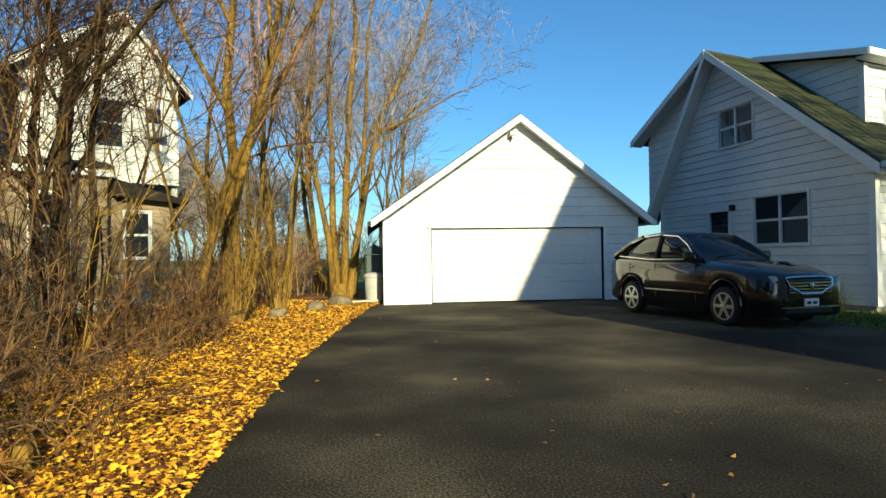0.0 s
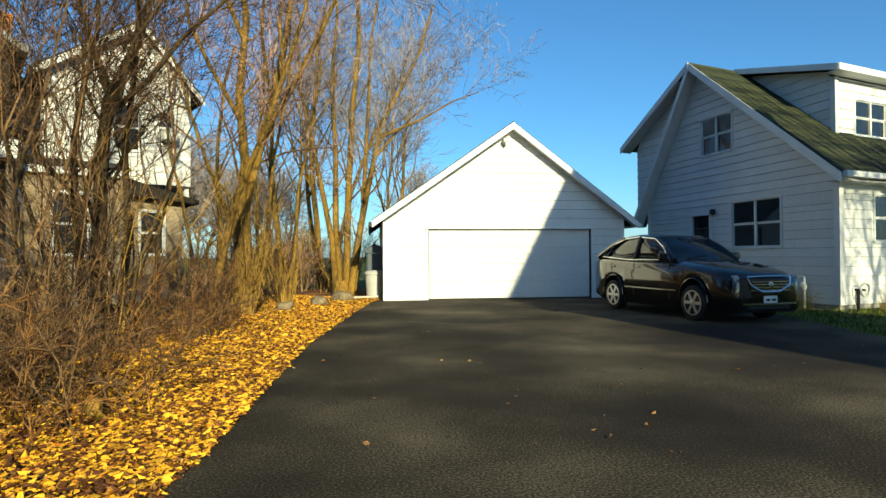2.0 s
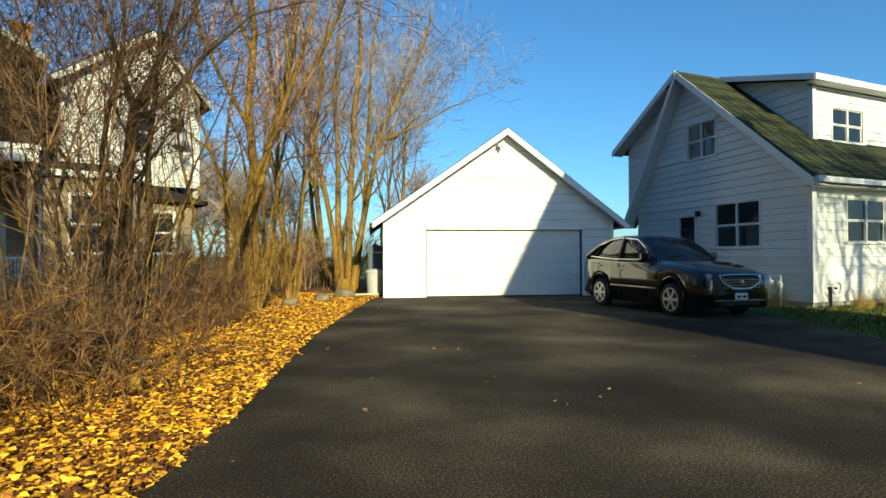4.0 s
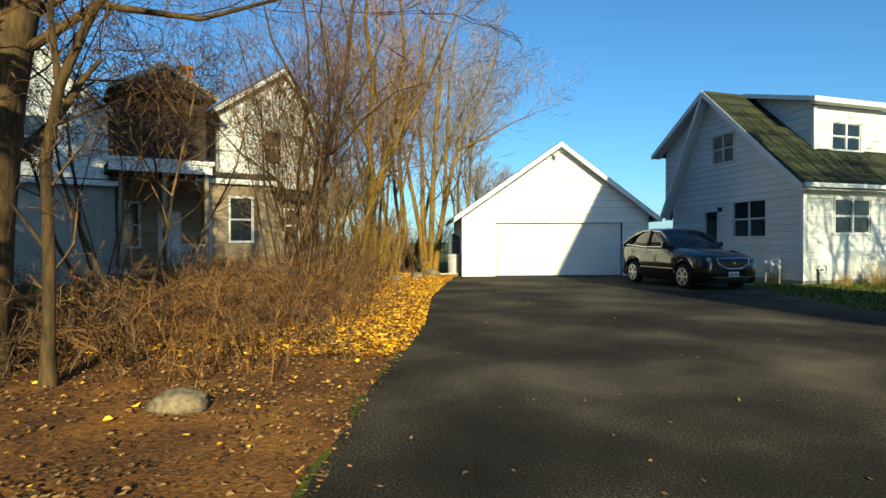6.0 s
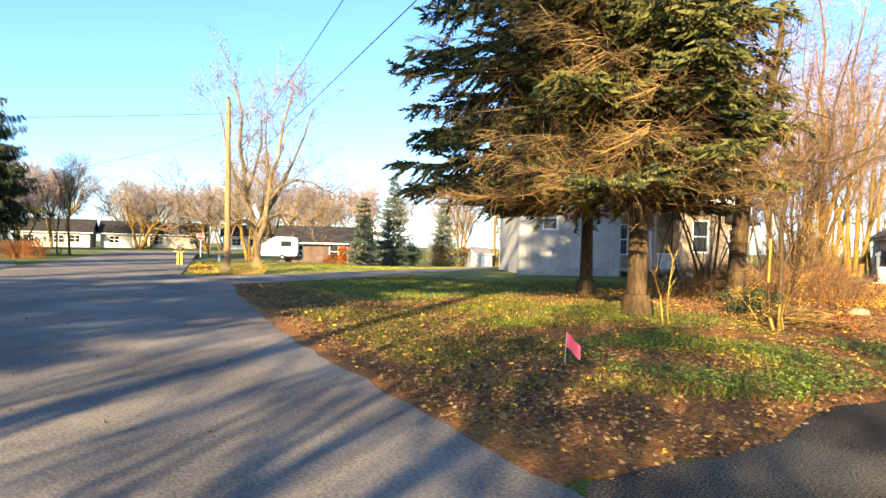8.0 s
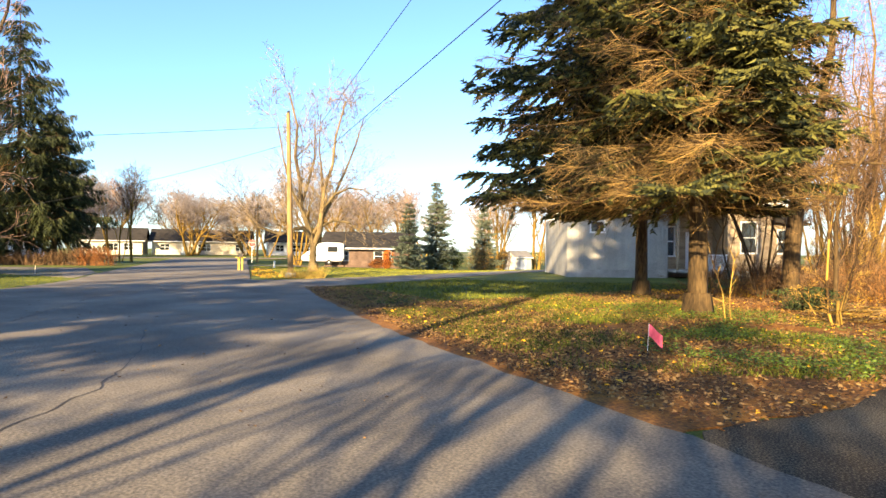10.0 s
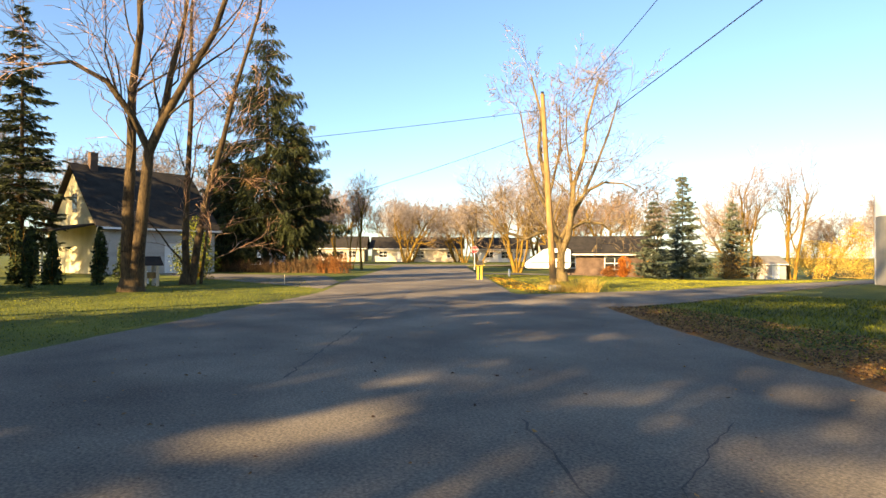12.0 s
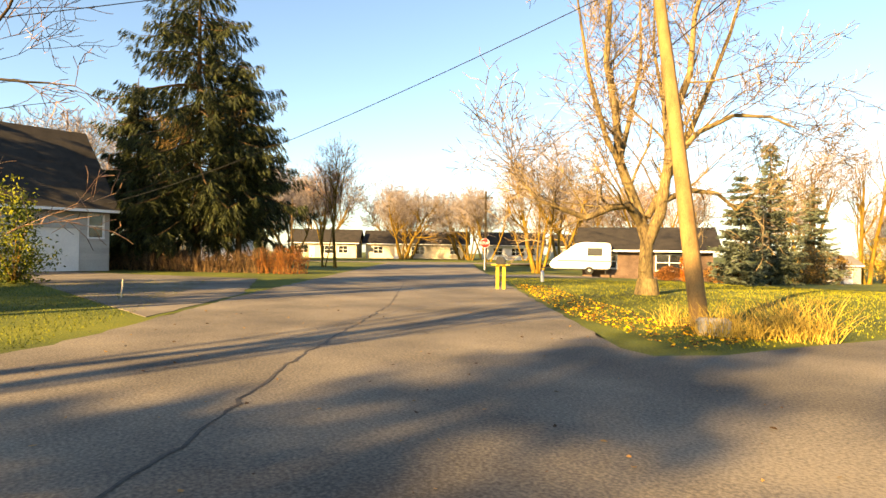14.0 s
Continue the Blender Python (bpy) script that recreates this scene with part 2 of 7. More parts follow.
def tubes(segs, sides=5):
    """Vertices and faces of tapered tubes: rows of x0 y0 z0 x1 y1 z1 r0 r1."""
    s = np.asarray(segs, float).reshape(-1, 8)
    a, b = s[:, :3], s[:, 3:6]
    d = b - a
    d /= np.linalg.norm(d, axis=1, keepdims=True) + 1e-9
    ref = np.where(np.abs(d[:, 2:3]) > 0.9, [[1.0, 0, 0]], [[0, 0, 1.0]])
    u = np.cross(d, ref)
    u /= np.linalg.norm(u, axis=1, keepdims=True) + 1e-9
    w = np.cross(d, u)
    ang = np.arange(sides) * 2 * np.pi / sides
    ring = u[:, None] * np.cos(ang)[None, :, None] + w[:, None] * np.sin(ang)[None, :, None]
    v = np.concatenate([a[:, None] + ring * s[:, 6, None, None], b[:, None] + ring * s[:, 7, None, None]], 1).reshape(-1, 3)
    o = np.arange(len(s))[:, None, None] * 2 * sides
    i = np.arange(sides)
    j = (i + 1) % sides
    f = np.stack([i, j, j + sides, i + sides], 1)[None] + o
    return v, f.reshape(-1, 4)


def tube_mesh(name, segs, material, sides=5, smooth=False):
    v, f = tubes(segs, sides)
    me = mesh(name, v.tolist(), f.tolist(), material)
    if smooth:
        me.polygons.foreach_set("use_smooth", [True] * len(me.polygons))
    return me


def rod(points, r0, r1=None):
    """Tube rows along points, tapering."""
    r1 = r0 if r1 is None else r1
    n = len(points) - 1
    return [(*points[i], *points[i + 1], r0 + (r1 - r0) * i / n, r0 + (r1 - r0) * (i + 1) / n) for i in range(n)]


def turned(profile, sides=24):
    """A body of revolution about z from (radius, z) pairs."""
    bm = bmesh.new()
    rings = [[bm.verts.new((r * math.cos(2 * math.pi * i / sides), r * math.sin(2 * math.pi * i / sides), z)) for i in range(sides)] for r, z in profile]
    for a, b in zip(rings, rings[1:]):
        for i in range(sides):
            j = (i + 1) % sides
            bm.faces.new((a[i], a[j], b[j], b[i]))
    bm.faces.new(rings[0][::-1])
    bm.faces.new(rings[-1])
    return bm
# ---- ground, street and drives ----
def smooth(a, b, x):
    k = min(1.0, max(0.0, (x - a) / (b - a)))
    return k * k * (3 - 2 * k)


def land(x, y):
    """Height of the ground: it falls away beyond the neighbour's drive."""
    return -0.03 * max(0.0, min(y, 80.0) - 12.0) * smooth(21.0, 33.0, -x) * smooth(75.0, 55.0, -x) - 0.03


def sheet(name, xs, ys, material):
    verts = [(x, y, land(x, y)) for y in ys for x in xs]
    n = len(xs)
    faces = [(j * n + i, j * n + i + 1, (j + 1) * n + i + 1, (j + 1) * n + i) for j in range(len(ys) - 1) for i in range(n - 1)]
    return new(name, mesh(name, verts, faces, material))


XS = [-900, -500, -300, -200, -150, -120, -100, -85] + list(range(-72, 42, 2)) + [50, 80, 150, 300, 600, 900]
YS = [-900, -400, -200, -100, -60] + list(range(-40, 72, 2)) + [85, 100, 130, 200, 350, 600, 900]
tagged(sheet("ground", XS, YS, GRASS), "green and yellowing autumn lawn under low sun", "ground", kind="structure")


def wavy(points, step=0.35, amount=0.05, seed=1):
    """Points along a line with an uneven edge."""
    rng = random.Random(seed)
    out = []
    for p, q in zip(points, points[1:]):
        n = max(1, int(math.hypot(q[0] - p[0], q[1] - p[1]) / step))
        for i in range(n):
            k = i / n
            out.append((p[0] + (q[0] - p[0]) * k + rng.uniform(-amount, amount), p[1] + (q[1] - p[1]) * k + rng.uniform(-amount, amount)))
    return out + [points[-1]]


def slab(name, outline, top, material, label, category, thick=0.06, drape=False):
    bm = bmesh.new()
    up = [bm.verts.new((x, y, top + (land(x, y) + 0.03 if drape else 0))) for x, y in outline]
    lo = [bm.verts.new((v.co.x, v.co.y, v.co.z - thick)) for v in up]
    f = bm.faces.new(up)
    for i in range(len(up)):
        j = (i + 1) % len(up)
        bm.faces.new((up[i], lo[i], lo[j], up[j]))
    bmesh.ops.triangulate(bm, faces=[f])
    return tagged(part(name, bm, material), label, category, kind="structure")


DRIVE_LEFT = [(0.25, 16.7), (-0.03, 15.6), (-0.5, 11.9), (-0.95, 7.8), (-1.12, 3.0), (-1.55, -1.5), (-2.05, -8.7), (-3.3, -10.9), (-4.45, -12.3), (-4.95, -13.8), (-5.9, -15.25)]
DRIVE_RIGHT = [(9.0, 16.7), (8.9, 12.0), (8.4, 9.5), (7.75, 6.5), (7.7, 2.0), (7.4, -6.0), (8.2, -16.0), (11.0, -24.0), (13.0, -31.5)]
slab("driveway", wavy(DRIVE_LEFT, 0.3, 0.035, 3) + [(-5.6, -16.6)] + wavy(DRIVE_RIGHT[::-1], 0.5, 0.05, 4), 0.0, ASPHALT, "dark asphalt driveway in long shadows", "driveway")
STREET_RIGHT = [(25.0, -39.0), (-5.9, -15.45), (-7.2, -14.7), (-11.4, -12.0), (-17.5, -7.35), (-20.8, -4.6), (-26.5, -2.2), (-29.4, 0.2), (-37.8, 7.2), (-56.0, 22.2), (-72.5, 36.5)]
STREET_LEFT = [(12.0, -49.0), (-15.0, -23.0), (-21.5, -17.2), (-25.4, -13.3), (-30.6, -7.9), (-38.5, -2.2), (-60.0, 14.6), (-79.0, 29.5)]
slab("road", wavy(STREET_RIGHT, 0.35, 0.05, 5) + wavy(STREET_LEFT[::-1], 0.35, 0.06, 6), 0.004, ROAD, "worn grey asphalt street with cracks", "road")
slab("side_road", wavy([(-72.5, 36.5), (-55.0, 58.0), (-60.0, 62.0), (-79.5, 38.0), (-104.0, 6.0), (-99.0, 3.0), (-79.0, 29.5)], 0.8, 0.06, 7), 0.008, ROAD, "pale asphalt cross street at the junction", "road")
slab("neighbour_drive", wavy([(-26.2, -3.0), (-25.5, -1.6), (-24.9, 1.0), (-24.2, 4.0), (-23.6, 15.0), (-23.0, 26.0)], 0.4, 0.04, 8) + wavy([(-20.5, 26.0), (-21.4, 15.5), (-20.9, 5.0), (-20.4, -1.0), (-20.6, -4.7), (-20.9, -5.6)], 0.4, 0.04, 9), 0.0, ROAD, "grey asphalt drive beside the neighbour's lawn", "driveway", drape=True)
slab("far_drive", wavy([(-33.5, -6.2), (-38.3, -2.7), (-46.5, 1.0), (-56.8, -4.6), (-55.8, -7.2)], 0.5, 0.05, 10), -0.02, ROAD, "grey drive crossing the verge to the yellow house", "driveway")
slab("camper_drive", wavy([(-43.5, 11.6), (-46.8, 14.3), (-54.5, 28.0), (-52.0, 30.0), (-47.5, 27.0)], 0.5, 0.05, 13), 0.012, ROAD, "grey asphalt drive leading to the camper", "driveway", drape=True)


def crack(points, width, seed, level):
    rng = random.Random(seed)
    line = wavy(points, 0.16, 0.035, seed)
    verts, faces = [], []
    for i, (x, y) in enumerate(line):
        k = line[min(i + 1, len(line) - 1)], line[max(i - 1, 0)]
        d = Vector((k[0][0] - k[1][0], k[0][1] - k[1][1], 0)).normalized()
        w = width * rng.uniform(0.35, 1.2) * (0.3 if i in (0, len(line) - 1) else 1)
        verts += [(x - d.y * w, y + d.x * w, level), (x + d.y * w, y - d.x * w, level)]
        if i:
            faces.append((2 * i - 2, 2 * i - 1, 2 * i + 1, 2 * i))
    return tagged(new("pavement_crack", mesh("pavement_crack", verts, faces, TAR)), "dark tar-filled crack in the asphalt", "crack", "pavement cracks", "structure")


crack([(-17.5, -15.2), (-20.4, -12.7), (-22.6, -10.8), (-25.8, -7.7), (-28.0, -6.0), (-33.1, -1.3), (-45.0, 7.7)], 0.02, 1, 0.008)
crack([(-9.9, -18.8), (-11.0, -17.1), (-12.8, -15.6), (-14.8, -14.3)], 0.012, 2, 0.008)
crack([(0.7, 10.7), (1.8, 10.1), (3.0, 9.8), (4.2, 9.6)], 0.035, 5, 0.004)
crack([(0.2, 13.7), (2.1, 13.2), (4.4, 13.0), (6.0, 12.7)], 0.02, 6, 0.004)
crack([(-12.6, -15.7), (-13.2, -14.5), (-13.6, -13.0)], 0.01, 7, 0.008)

slab("leaf_ground", wavy([(q[0] - 0.02, q[1]) for q in DRIVE_LEFT] + [(-6.1, -15.7), (-7.4, -15.0), (-9.4, -13.8), (-13.0, -10.4), (-14.8, -8.6), (-13.4, -6.0), (-12.2, -2.5), (-10.5, 1.5), (-8.0, 5.0), (-7.0, 12.0), (-6.0, 24.0), (0.0, 24.0)], 0.4, 0.1, 11), -0.012, LITTER, "bare soil and leaf mould beside the drive", "ground", thick=0.03)
slab("leaf_verge", wavy([(-9.4, -13.7), (-11.6, -12.3), (-17.6, -7.8), (-20.8, -5.1), (-20.2, -3.2), (-17.0, -6.0), (-14.0, -8.6), (-10.0, -11.4)], 0.35, 0.12, 12), -0.008, LITTER, "strip of leaf mould along the street's edge", "ground", thick=0.02)


# ---- clapboard walls and windows ----
def spans(xl, xr, za, zb, holes):
    out = [(xl, xr)]
    for a, b, c, d in holes:
        if c < zb - 1e-4 and d > za + 1e-4:
            out = [s for l, r in out for s in ((l, min(r, a)), (max(l, b), r)) if s[1] - s[0] > 0.01]
    return out


def clap_wall(parent, m, profile, z0, z1, course, holes, board_mat, core_mat, thick=0.15, label="", boards=True):
    """A wall of lapped boards in its own frame (x along it, z up, outward is -y); profile(z) gives its ends."""
    levels = sorted({z0, z1} | {round(z0 + course * i, 4) for i in range(1, 200) if z0 + course * i < z1} | {h[k] for h in holes for k in (2, 3) if z0 < h[k] < z1})
    core, rows = bmesh.new(), []
    for za, zb in zip(levels, levels[1:]):
        (l0, r0), (l1, r1) = profile(za), profile(zb)
        for l, r in spans(l0, r0, za, zb, holes):
            tl, tr = (l1 if l == l0 else l), (r1 if r == r0 else r)
            if tr - tl < 0.005:
                tl = tr = (tl + tr) / 2
                tr += 0.005
            prism(core, [(l, za), (r, za), (tr, zb), (tl, zb)], 0.0, thick)
            rows.append((l, r, tl, tr, za, zb))
    wall = part("wall", core, core_mat, parent, label)
    wall.matrix_local = m
    for l, r, tl, tr, za, zb in rows if boards else ():
        zt = zb - 0.011 if zb - za > 0.1 else zb
        v = [(l, -0.036, za - 0.004), (r, -0.036, za - 0.004), (tr, -0.012, zt), (tl, -0.012, zt), (l, -0.001, za), (r, -0.001, za), (tr, -0.001, zt), (tl, -0.001, zt)]
        f = [(0, 1, 2, 3), (5, 4, 7, 6), (0, 4, 5, 1), (3, 2, 6, 7), (0, 3, 7, 4), (1, 5, 6, 2)]
        part("board", mesh("board", v, f, board_mat), board_mat, wall)
    return wall


def window(parent, m, x, z, w, h, sashes=1, name="window", frame_mat=None, label="", split=True, open_back=True):
    """A double-hung window with its lower left corner at x, z of a wall's frame."""
    fm = frame_mat or TRIM
    t = 0.055
    bm = boxes((x - t, x + w + t, -0.05, 0.1, z + h, z + h + t), (x - t - 0.02, x + w + t + 0.02, -0.075, 0.1, z - t, z),
               (x - t, x, -0.05, 0.1, z, z + h), (x + w, x + w + t, -0.05, 0.1, z, z + h))
    win = part(name, bm, fm, parent, label)
    win.matrix_local = m
    sw = w / sashes
    for i in range(sashes):
        a = x + i * sw
        if i:
            part("mullion", boxes((a - 0.03, a + 0.03, -0.035, 0.08, z, z + h)), fm, win)
        for k, (c, d) in enumerate(((z, z + h / 2), (z + h / 2, z + h)) if split else ((z, z + h),)):
            y = 0.012 - 0.02 * k
            s = 0.032
            part("sash", boxes((a, a + sw, y, y + 0.03, c, c + s), (a, a + sw, y, y + 0.03, d - s, d), (a, a + s, y, y + 0.03, c + s, d - s), (a + sw - s, a + sw, y, y + 0.03, c + s, d - s)), fm, win)
            part("pane", boxes((a + s, a + sw - s, y + 0.012, y + 0.018, c + s, d - s)), GLASS, win)
    return win


def house_frame(ox, oy, ux, uy):
    """A wall's frame in the world: x along (ux, uy), outward is -y."""
    k = math.hypot(ux, uy)
    ux, uy = ux / k, uy / k
    return Matrix(((ux, -uy, 0, ox), (uy, ux, 0, oy), (0, 0, 1, 0), (0, 0, 0, 1)))


def skew_slab(H, quad, thick):
    """A slab through four (a, b, z) corners of a house's own axes."""
    bm = bmesh.new()
    up = [bm.verts.new(H(*q)) for q in quad]
    lo = [bm.verts.new(H(q[0], q[1], q[2] - thick)) for q in quad]
    n = len(quad)
    bm.faces.new(up)
    bm.faces.new(lo[::-1])
    for i in range(n):
        j = (i + 1) % n
        bm.faces.new((up[i], lo[i], lo[j], up[j]))
    return bm


def shingles(H, parent, quad, rows, across, material, seed=1):
    """Lapped shingle courses on a roof quad: low left, low right, high right, high left."""
    rng = random.Random(seed)
    q = [Vector(c) for c in quad]
    for r in range(rows):
        k0, k1 = r / rows, min(1.0, (r + 1.25) / rows)
        e0, e1 = q[0].lerp(q[3], k0), q[1].lerp(q[2], k0)
        g0, g1 = q[0].lerp(q[3], k1), q[1].lerp(q[2], k1)
        v, f = [], []
        for i in range(across):
            a, b = i / across + 0.002, (i + 1) / across - 0.002
            lift = 0.022 + rng.uniform(0, 0.008)
            c = [e0.lerp(e1, a), e0.lerp(e1, b), g0.lerp(g1, b), g0.lerp(g1, a)]
            o = len(v)
            v += [H(*(p + Vector((0, 0, lift if n < 2 else 0.006)))) for n, p in enumerate(c)] + [H(*(p + Vector((0, 0, 0.003)))) for p in c[:2]]
            f += [(o, o + 1, o + 2, o + 3), (o + 4, o + 5, o + 1, o)]
        part("shingle_course", mesh("shingle_course", v, f, material), material, parent)


# ---- the garage at the end of the drive ----
GX0, GX1, GY, GPX, GEZ, GPZ, GD = 0.44, 7.79, 16.43, 4.27, 2.42, 5.1, 6.6
garage = thing("garage", Matrix.Translation((0, 0, 0)), "white clapboard two-car garage with a gable roof", "garage")
GM = Matrix.Translation((0, GY, 0))


def gable(z):
    if z <= GEZ:
        return GX0, GX1
    k = (z - GEZ) / (GPZ - GEZ)
    return GX0 + (GPX - GX0) * k, GX1 + (GPX - GX1) * k


clap_wall(garage, GM, gable, 0.0, GPZ - 0.02, 0.27, [(1.75, 6.75, 0.0, 2.1)], WHITE, LAPSHADE, label="white lapped siding on the front gable")
part("side_wall", boxes((GX0, GX0 + 0.15, GY + 0.16, GY + GD, 0, GEZ)), WHITE, garage)
part("side_wall", boxes((GX1 - 0.15, GX1, GY + 0.16, GY + GD, 0, GEZ)), WHITE, garage)
part("back_wall", solid([(GX0, 0), (GX1, 0), (GX1, GEZ), (GPX, GPZ), (GX0, GEZ)], GY + GD, GY + GD + 0.15), WHITE, garage)
part("corner_board", boxes((GX0 - 0.02, GX0 + 0.1, GY - 0.04, GY - 0.002, 0, GEZ)), TRIM, garage)
part("corner_board", boxes((GX1 - 0.1, GX1 + 0.02, GY - 0.04, GY - 0.002, 0, GEZ)), TRIM, garage)
SL, SR = (GPZ - GEZ) / (GPX - GX0), (GPZ - GEZ) / (GX1 - GPX)
for side in (0, 1):
    ex = GX0 - 0.34 if side == 0 else GX1 + 0.34
    ez = GEZ - 0.34 * (SL if side == 0 else SR)
    roof = part("roof", solid([(ex, ez + 0.05), (GPX, GPZ + 0.05), (GPX, GPZ + 0.17), (ex, ez + 0.17)], GY - 0.36, GY + GD + 0.3), DARKROOF, garage, "dark shingled roof slope")
    part("rake_board", solid([(ex, ez - 0.06), (GPX, GPZ - 0.06), (GPX, GPZ + 0.14), (ex, ez + 0.14)], GY - 0.39, GY - 0.362), TRIM, roof, "white rake board")
    part("soffit", solid([(ex, ez + 0.0), (GPX, GPZ + 0.0), (GPX, GPZ + 0.045), (ex, ez + 0.045)], GY - 0.355, GY - 0.005), SOFFIT, roof)
    part("gutter", boxes((ex - 0.1 if side == 0 else ex, ex if side == 0 else ex + 0.1, GY - 0.36, GY + GD + 0.3, ez - 0.02, ez + 0.1)), BLACK if side == 0 else TRIM, garage)
for i in range(4):
    z0 = 0.03 + i * 0.515
    bm = boxes((1.78, 6.72, GY + 0.05, GY + 0.09, z0, z0 + 0.508), bevel=0.004)
    sec = part("door_section", bm, DOORW, garage, "white ribbed garage door section")
    for k in (0.12, 0.3):
        part("rib", boxes((1.8, 6.7, GY + 0.036, GY + 0.049, z0 + k, z0 + k + 0.03), bevel=0.003), DOORW, sec)
for x in (1.68, 6.75):
    part("door_jamb", boxes((x, x + 0.07, GY - 0.05, GY + 0.1, 0, 2.1)), TRIM, garage)
part("door_header", boxes((1.66, 6.84, GY - 0.09, GY + 0.1, 2.1, 2.17)), TRIM, garage, "thin drip cap above the door")
part("bracket_light", boxes((GPX - 0.28, GPX - 0.12, GY - 0.3, GY - 0.03, GPZ - 0.42, GPZ - 0.33), (GPX - 0.22, GPX - 0.16, GY - 0.26, GY - 0.2, GPZ - 0.5, GPZ - 0.42)), SOFFIT, garage, "small floodlight under the gable")

# ---- the white house ----
U1, U2, HC = Vector((-0.112, 0.994, 0)), Vector((0.95, 0.31, 0)), Vector((10.87, 11.52, 0))
HW, HL, HEZ, HPZ = 9.8, 9.0, 3.35, 7.1
# ridge place, depth of the body, and the steep rear slope
HB, HBACK, SREAR = 4.85, 7.7, 1.46


def H(a, b, z):
    return HC + U2 * a + U1 * b + Vector((0, 0, z))


house = thing("house", Matrix.Identity(4), "white clapboard house with green shingles and shed dormers", "house")
far_corner = HC + U1 * HW
HG = house_frame(far_corner.x, far_corner.y, -U1.x, -U1.y)
HF = house_frame(HC.x, HC.y, U2.x, U2.y)
SH = (HPZ - HEZ) / HB
ZREAR = HPZ - (HBACK - HB) * SREAR


def house_gable(z):
    return HW - (HBACK if z <= ZREAR else HB + (HPZ - z) / SREAR), HW if z <= HEZ else HW - (z - HEZ) / SH


holes = [(HW - 3.47, HW - 1.69, 1.5, 2.8), (HW - 5.25, HW - 4.45, 0.25, 2.5), (HW - 4.77, HW - 3.46, 4.35, 5.45)]
clap_wall(house, HG, house_gable, 0.1, HPZ - 0.05, 0.225, holes, WHITE, LAPSHADE, label="white lapped siding on the gable end")
part("foundation", solid([tuple(H(0.02, 0.02, 0))[:2], tuple(H(HL, 0.02, 0))[:2], tuple(H(HL, HBACK, 0))[:2], tuple(H(0.02, HBACK, 0))[:2]], -0.03, 0.1, "z"), CONCRETE, house)
window(house, HG, HW - 3.47, 1.5, 1.78, 1.3, 2, label="wide pair of double-hung windows")
window(house, HG, HW - 4.77, 4.35, 1.31, 1.1, 2, label="pair of small attic windows")
hd = part("side_door", boxes((HW - 5.25, HW - 4.45, 0.03, 0.08, 0.25, 2.5)), BLACK, house, "dark side door with glazing bars")
hd.matrix_local = HG
for i in range(2):
    for k in range(3):
        part("pane", boxes((HW - 5.15 + i * 0.32, HW - 4.87 + i * 0.32, 0.012, 0.028, 1.35 + k * 0.36, 1.67 + k * 0.36)), GLASS, hd)
part("door_trim", boxes((HW - 5.35, HW - 5.25, -0.05, 0.03, 0.25, 2.5), (HW - 4.45, HW - 4.35, -0.05, 0.03, 0.25, 2.5), (HW - 5.35, HW - 4.35, -0.09, 0.03, 2.5, 2.58)), TRIM, hd)
wl = part("wall_lamp", boxes((HW - 4.3, HW - 4.15, -0.16, -0.03, 2.5, 2.66), bevel=0.02), BLACK, house)
wl.matrix_local = HG
fholes = [(1.35, 3.0, 1.6, 2.72), (6.0, 7.4, 1.6, 2.72)]
clap_wall(house, HF, lambda z: (0.07, HL), 0.1, HEZ + 0.05, 0.225, fholes, WHITE, LAPSHADE, label="white lapped siding on the front")
window(house, HF, 1.35, 1.6, 1.65, 1.12, 2, label="pair of front windows")
window(house, HF, 6.0, 1.6, 1.4, 1.12, 2, label="pair of front windows")
zb0 = HEZ + 1.45 * SH
cb = part("corner_board", boxes((HW - HBACK - 0.02, HW - HBACK + 0.09, -0.05, -0.002, 0.35, ZREAR)), TRIM, house)
cb.matrix_local = HG
for a0, b0, za, zt in ((0.0, 0.0, 0.1, HEZ - 0.3), (1.95, 1.45, zb0, 6.08)):
    part("corner_board", solid([tuple(H(a0 + p, b0 + q, 0))[:2] for p, q in ((-0.07, -0.07), (0.09, -0.07), (0.09, -0.002), (-0.002, -0.002), (-0.002, 0.09), (-0.07, 0.09))], za, zt, "z"), TRIM, house)
part("far_wall", skew_slab(H, [(HL - 0.15, 0, HEZ), (HL, 0, HEZ), (HL, HBACK, HEZ), (HL - 0.15, HBACK, HEZ)], HEZ - 0.35), WHITE, house)
part("rear_wall", skew_slab(H, [(0.2, HBACK - 0.15, ZREAR), (HL, HBACK - 0.15, ZREAR), (HL, HBACK, ZREAR), (0.2, HBACK, ZREAR)], ZREAR - 0.05), WHITE, house)
OV = 0.5
front_roof = part("roof", skew_slab(H, [(-OV, -0.42, HEZ - 0.42 * SH + 0.12), (HL + OV, -0.42, HEZ - 0.42 * SH + 0.12), (HL + OV, HB, HPZ + 0.12), (-OV, HB, HPZ + 0.12)], 0.12), SHINGLE, house, "green shingled roof slope with tree shade in its colour")
shingles(H, front_roof, [(-OV, -0.42, HEZ - 0.42 * SH + 0.12), (HL + OV, -0.42, HEZ - 0.42 * SH + 0.12), (HL + OV, HB, HPZ + 0.12), (-OV, HB, HPZ + 0.12)], 34, 28, SHINGLE, 3)
rear_roof = part("roof", skew_slab(H, [(-OV, HBACK + 0.35, ZREAR - 0.35 * SREAR + 0.12), (HL + OV, HBACK + 0.35, ZREAR - 0.35 * SREAR + 0.12), (HL + OV, HB, HPZ + 0.12), (-OV, HB, HPZ + 0.12)], 0.12), SHINGLE, house)
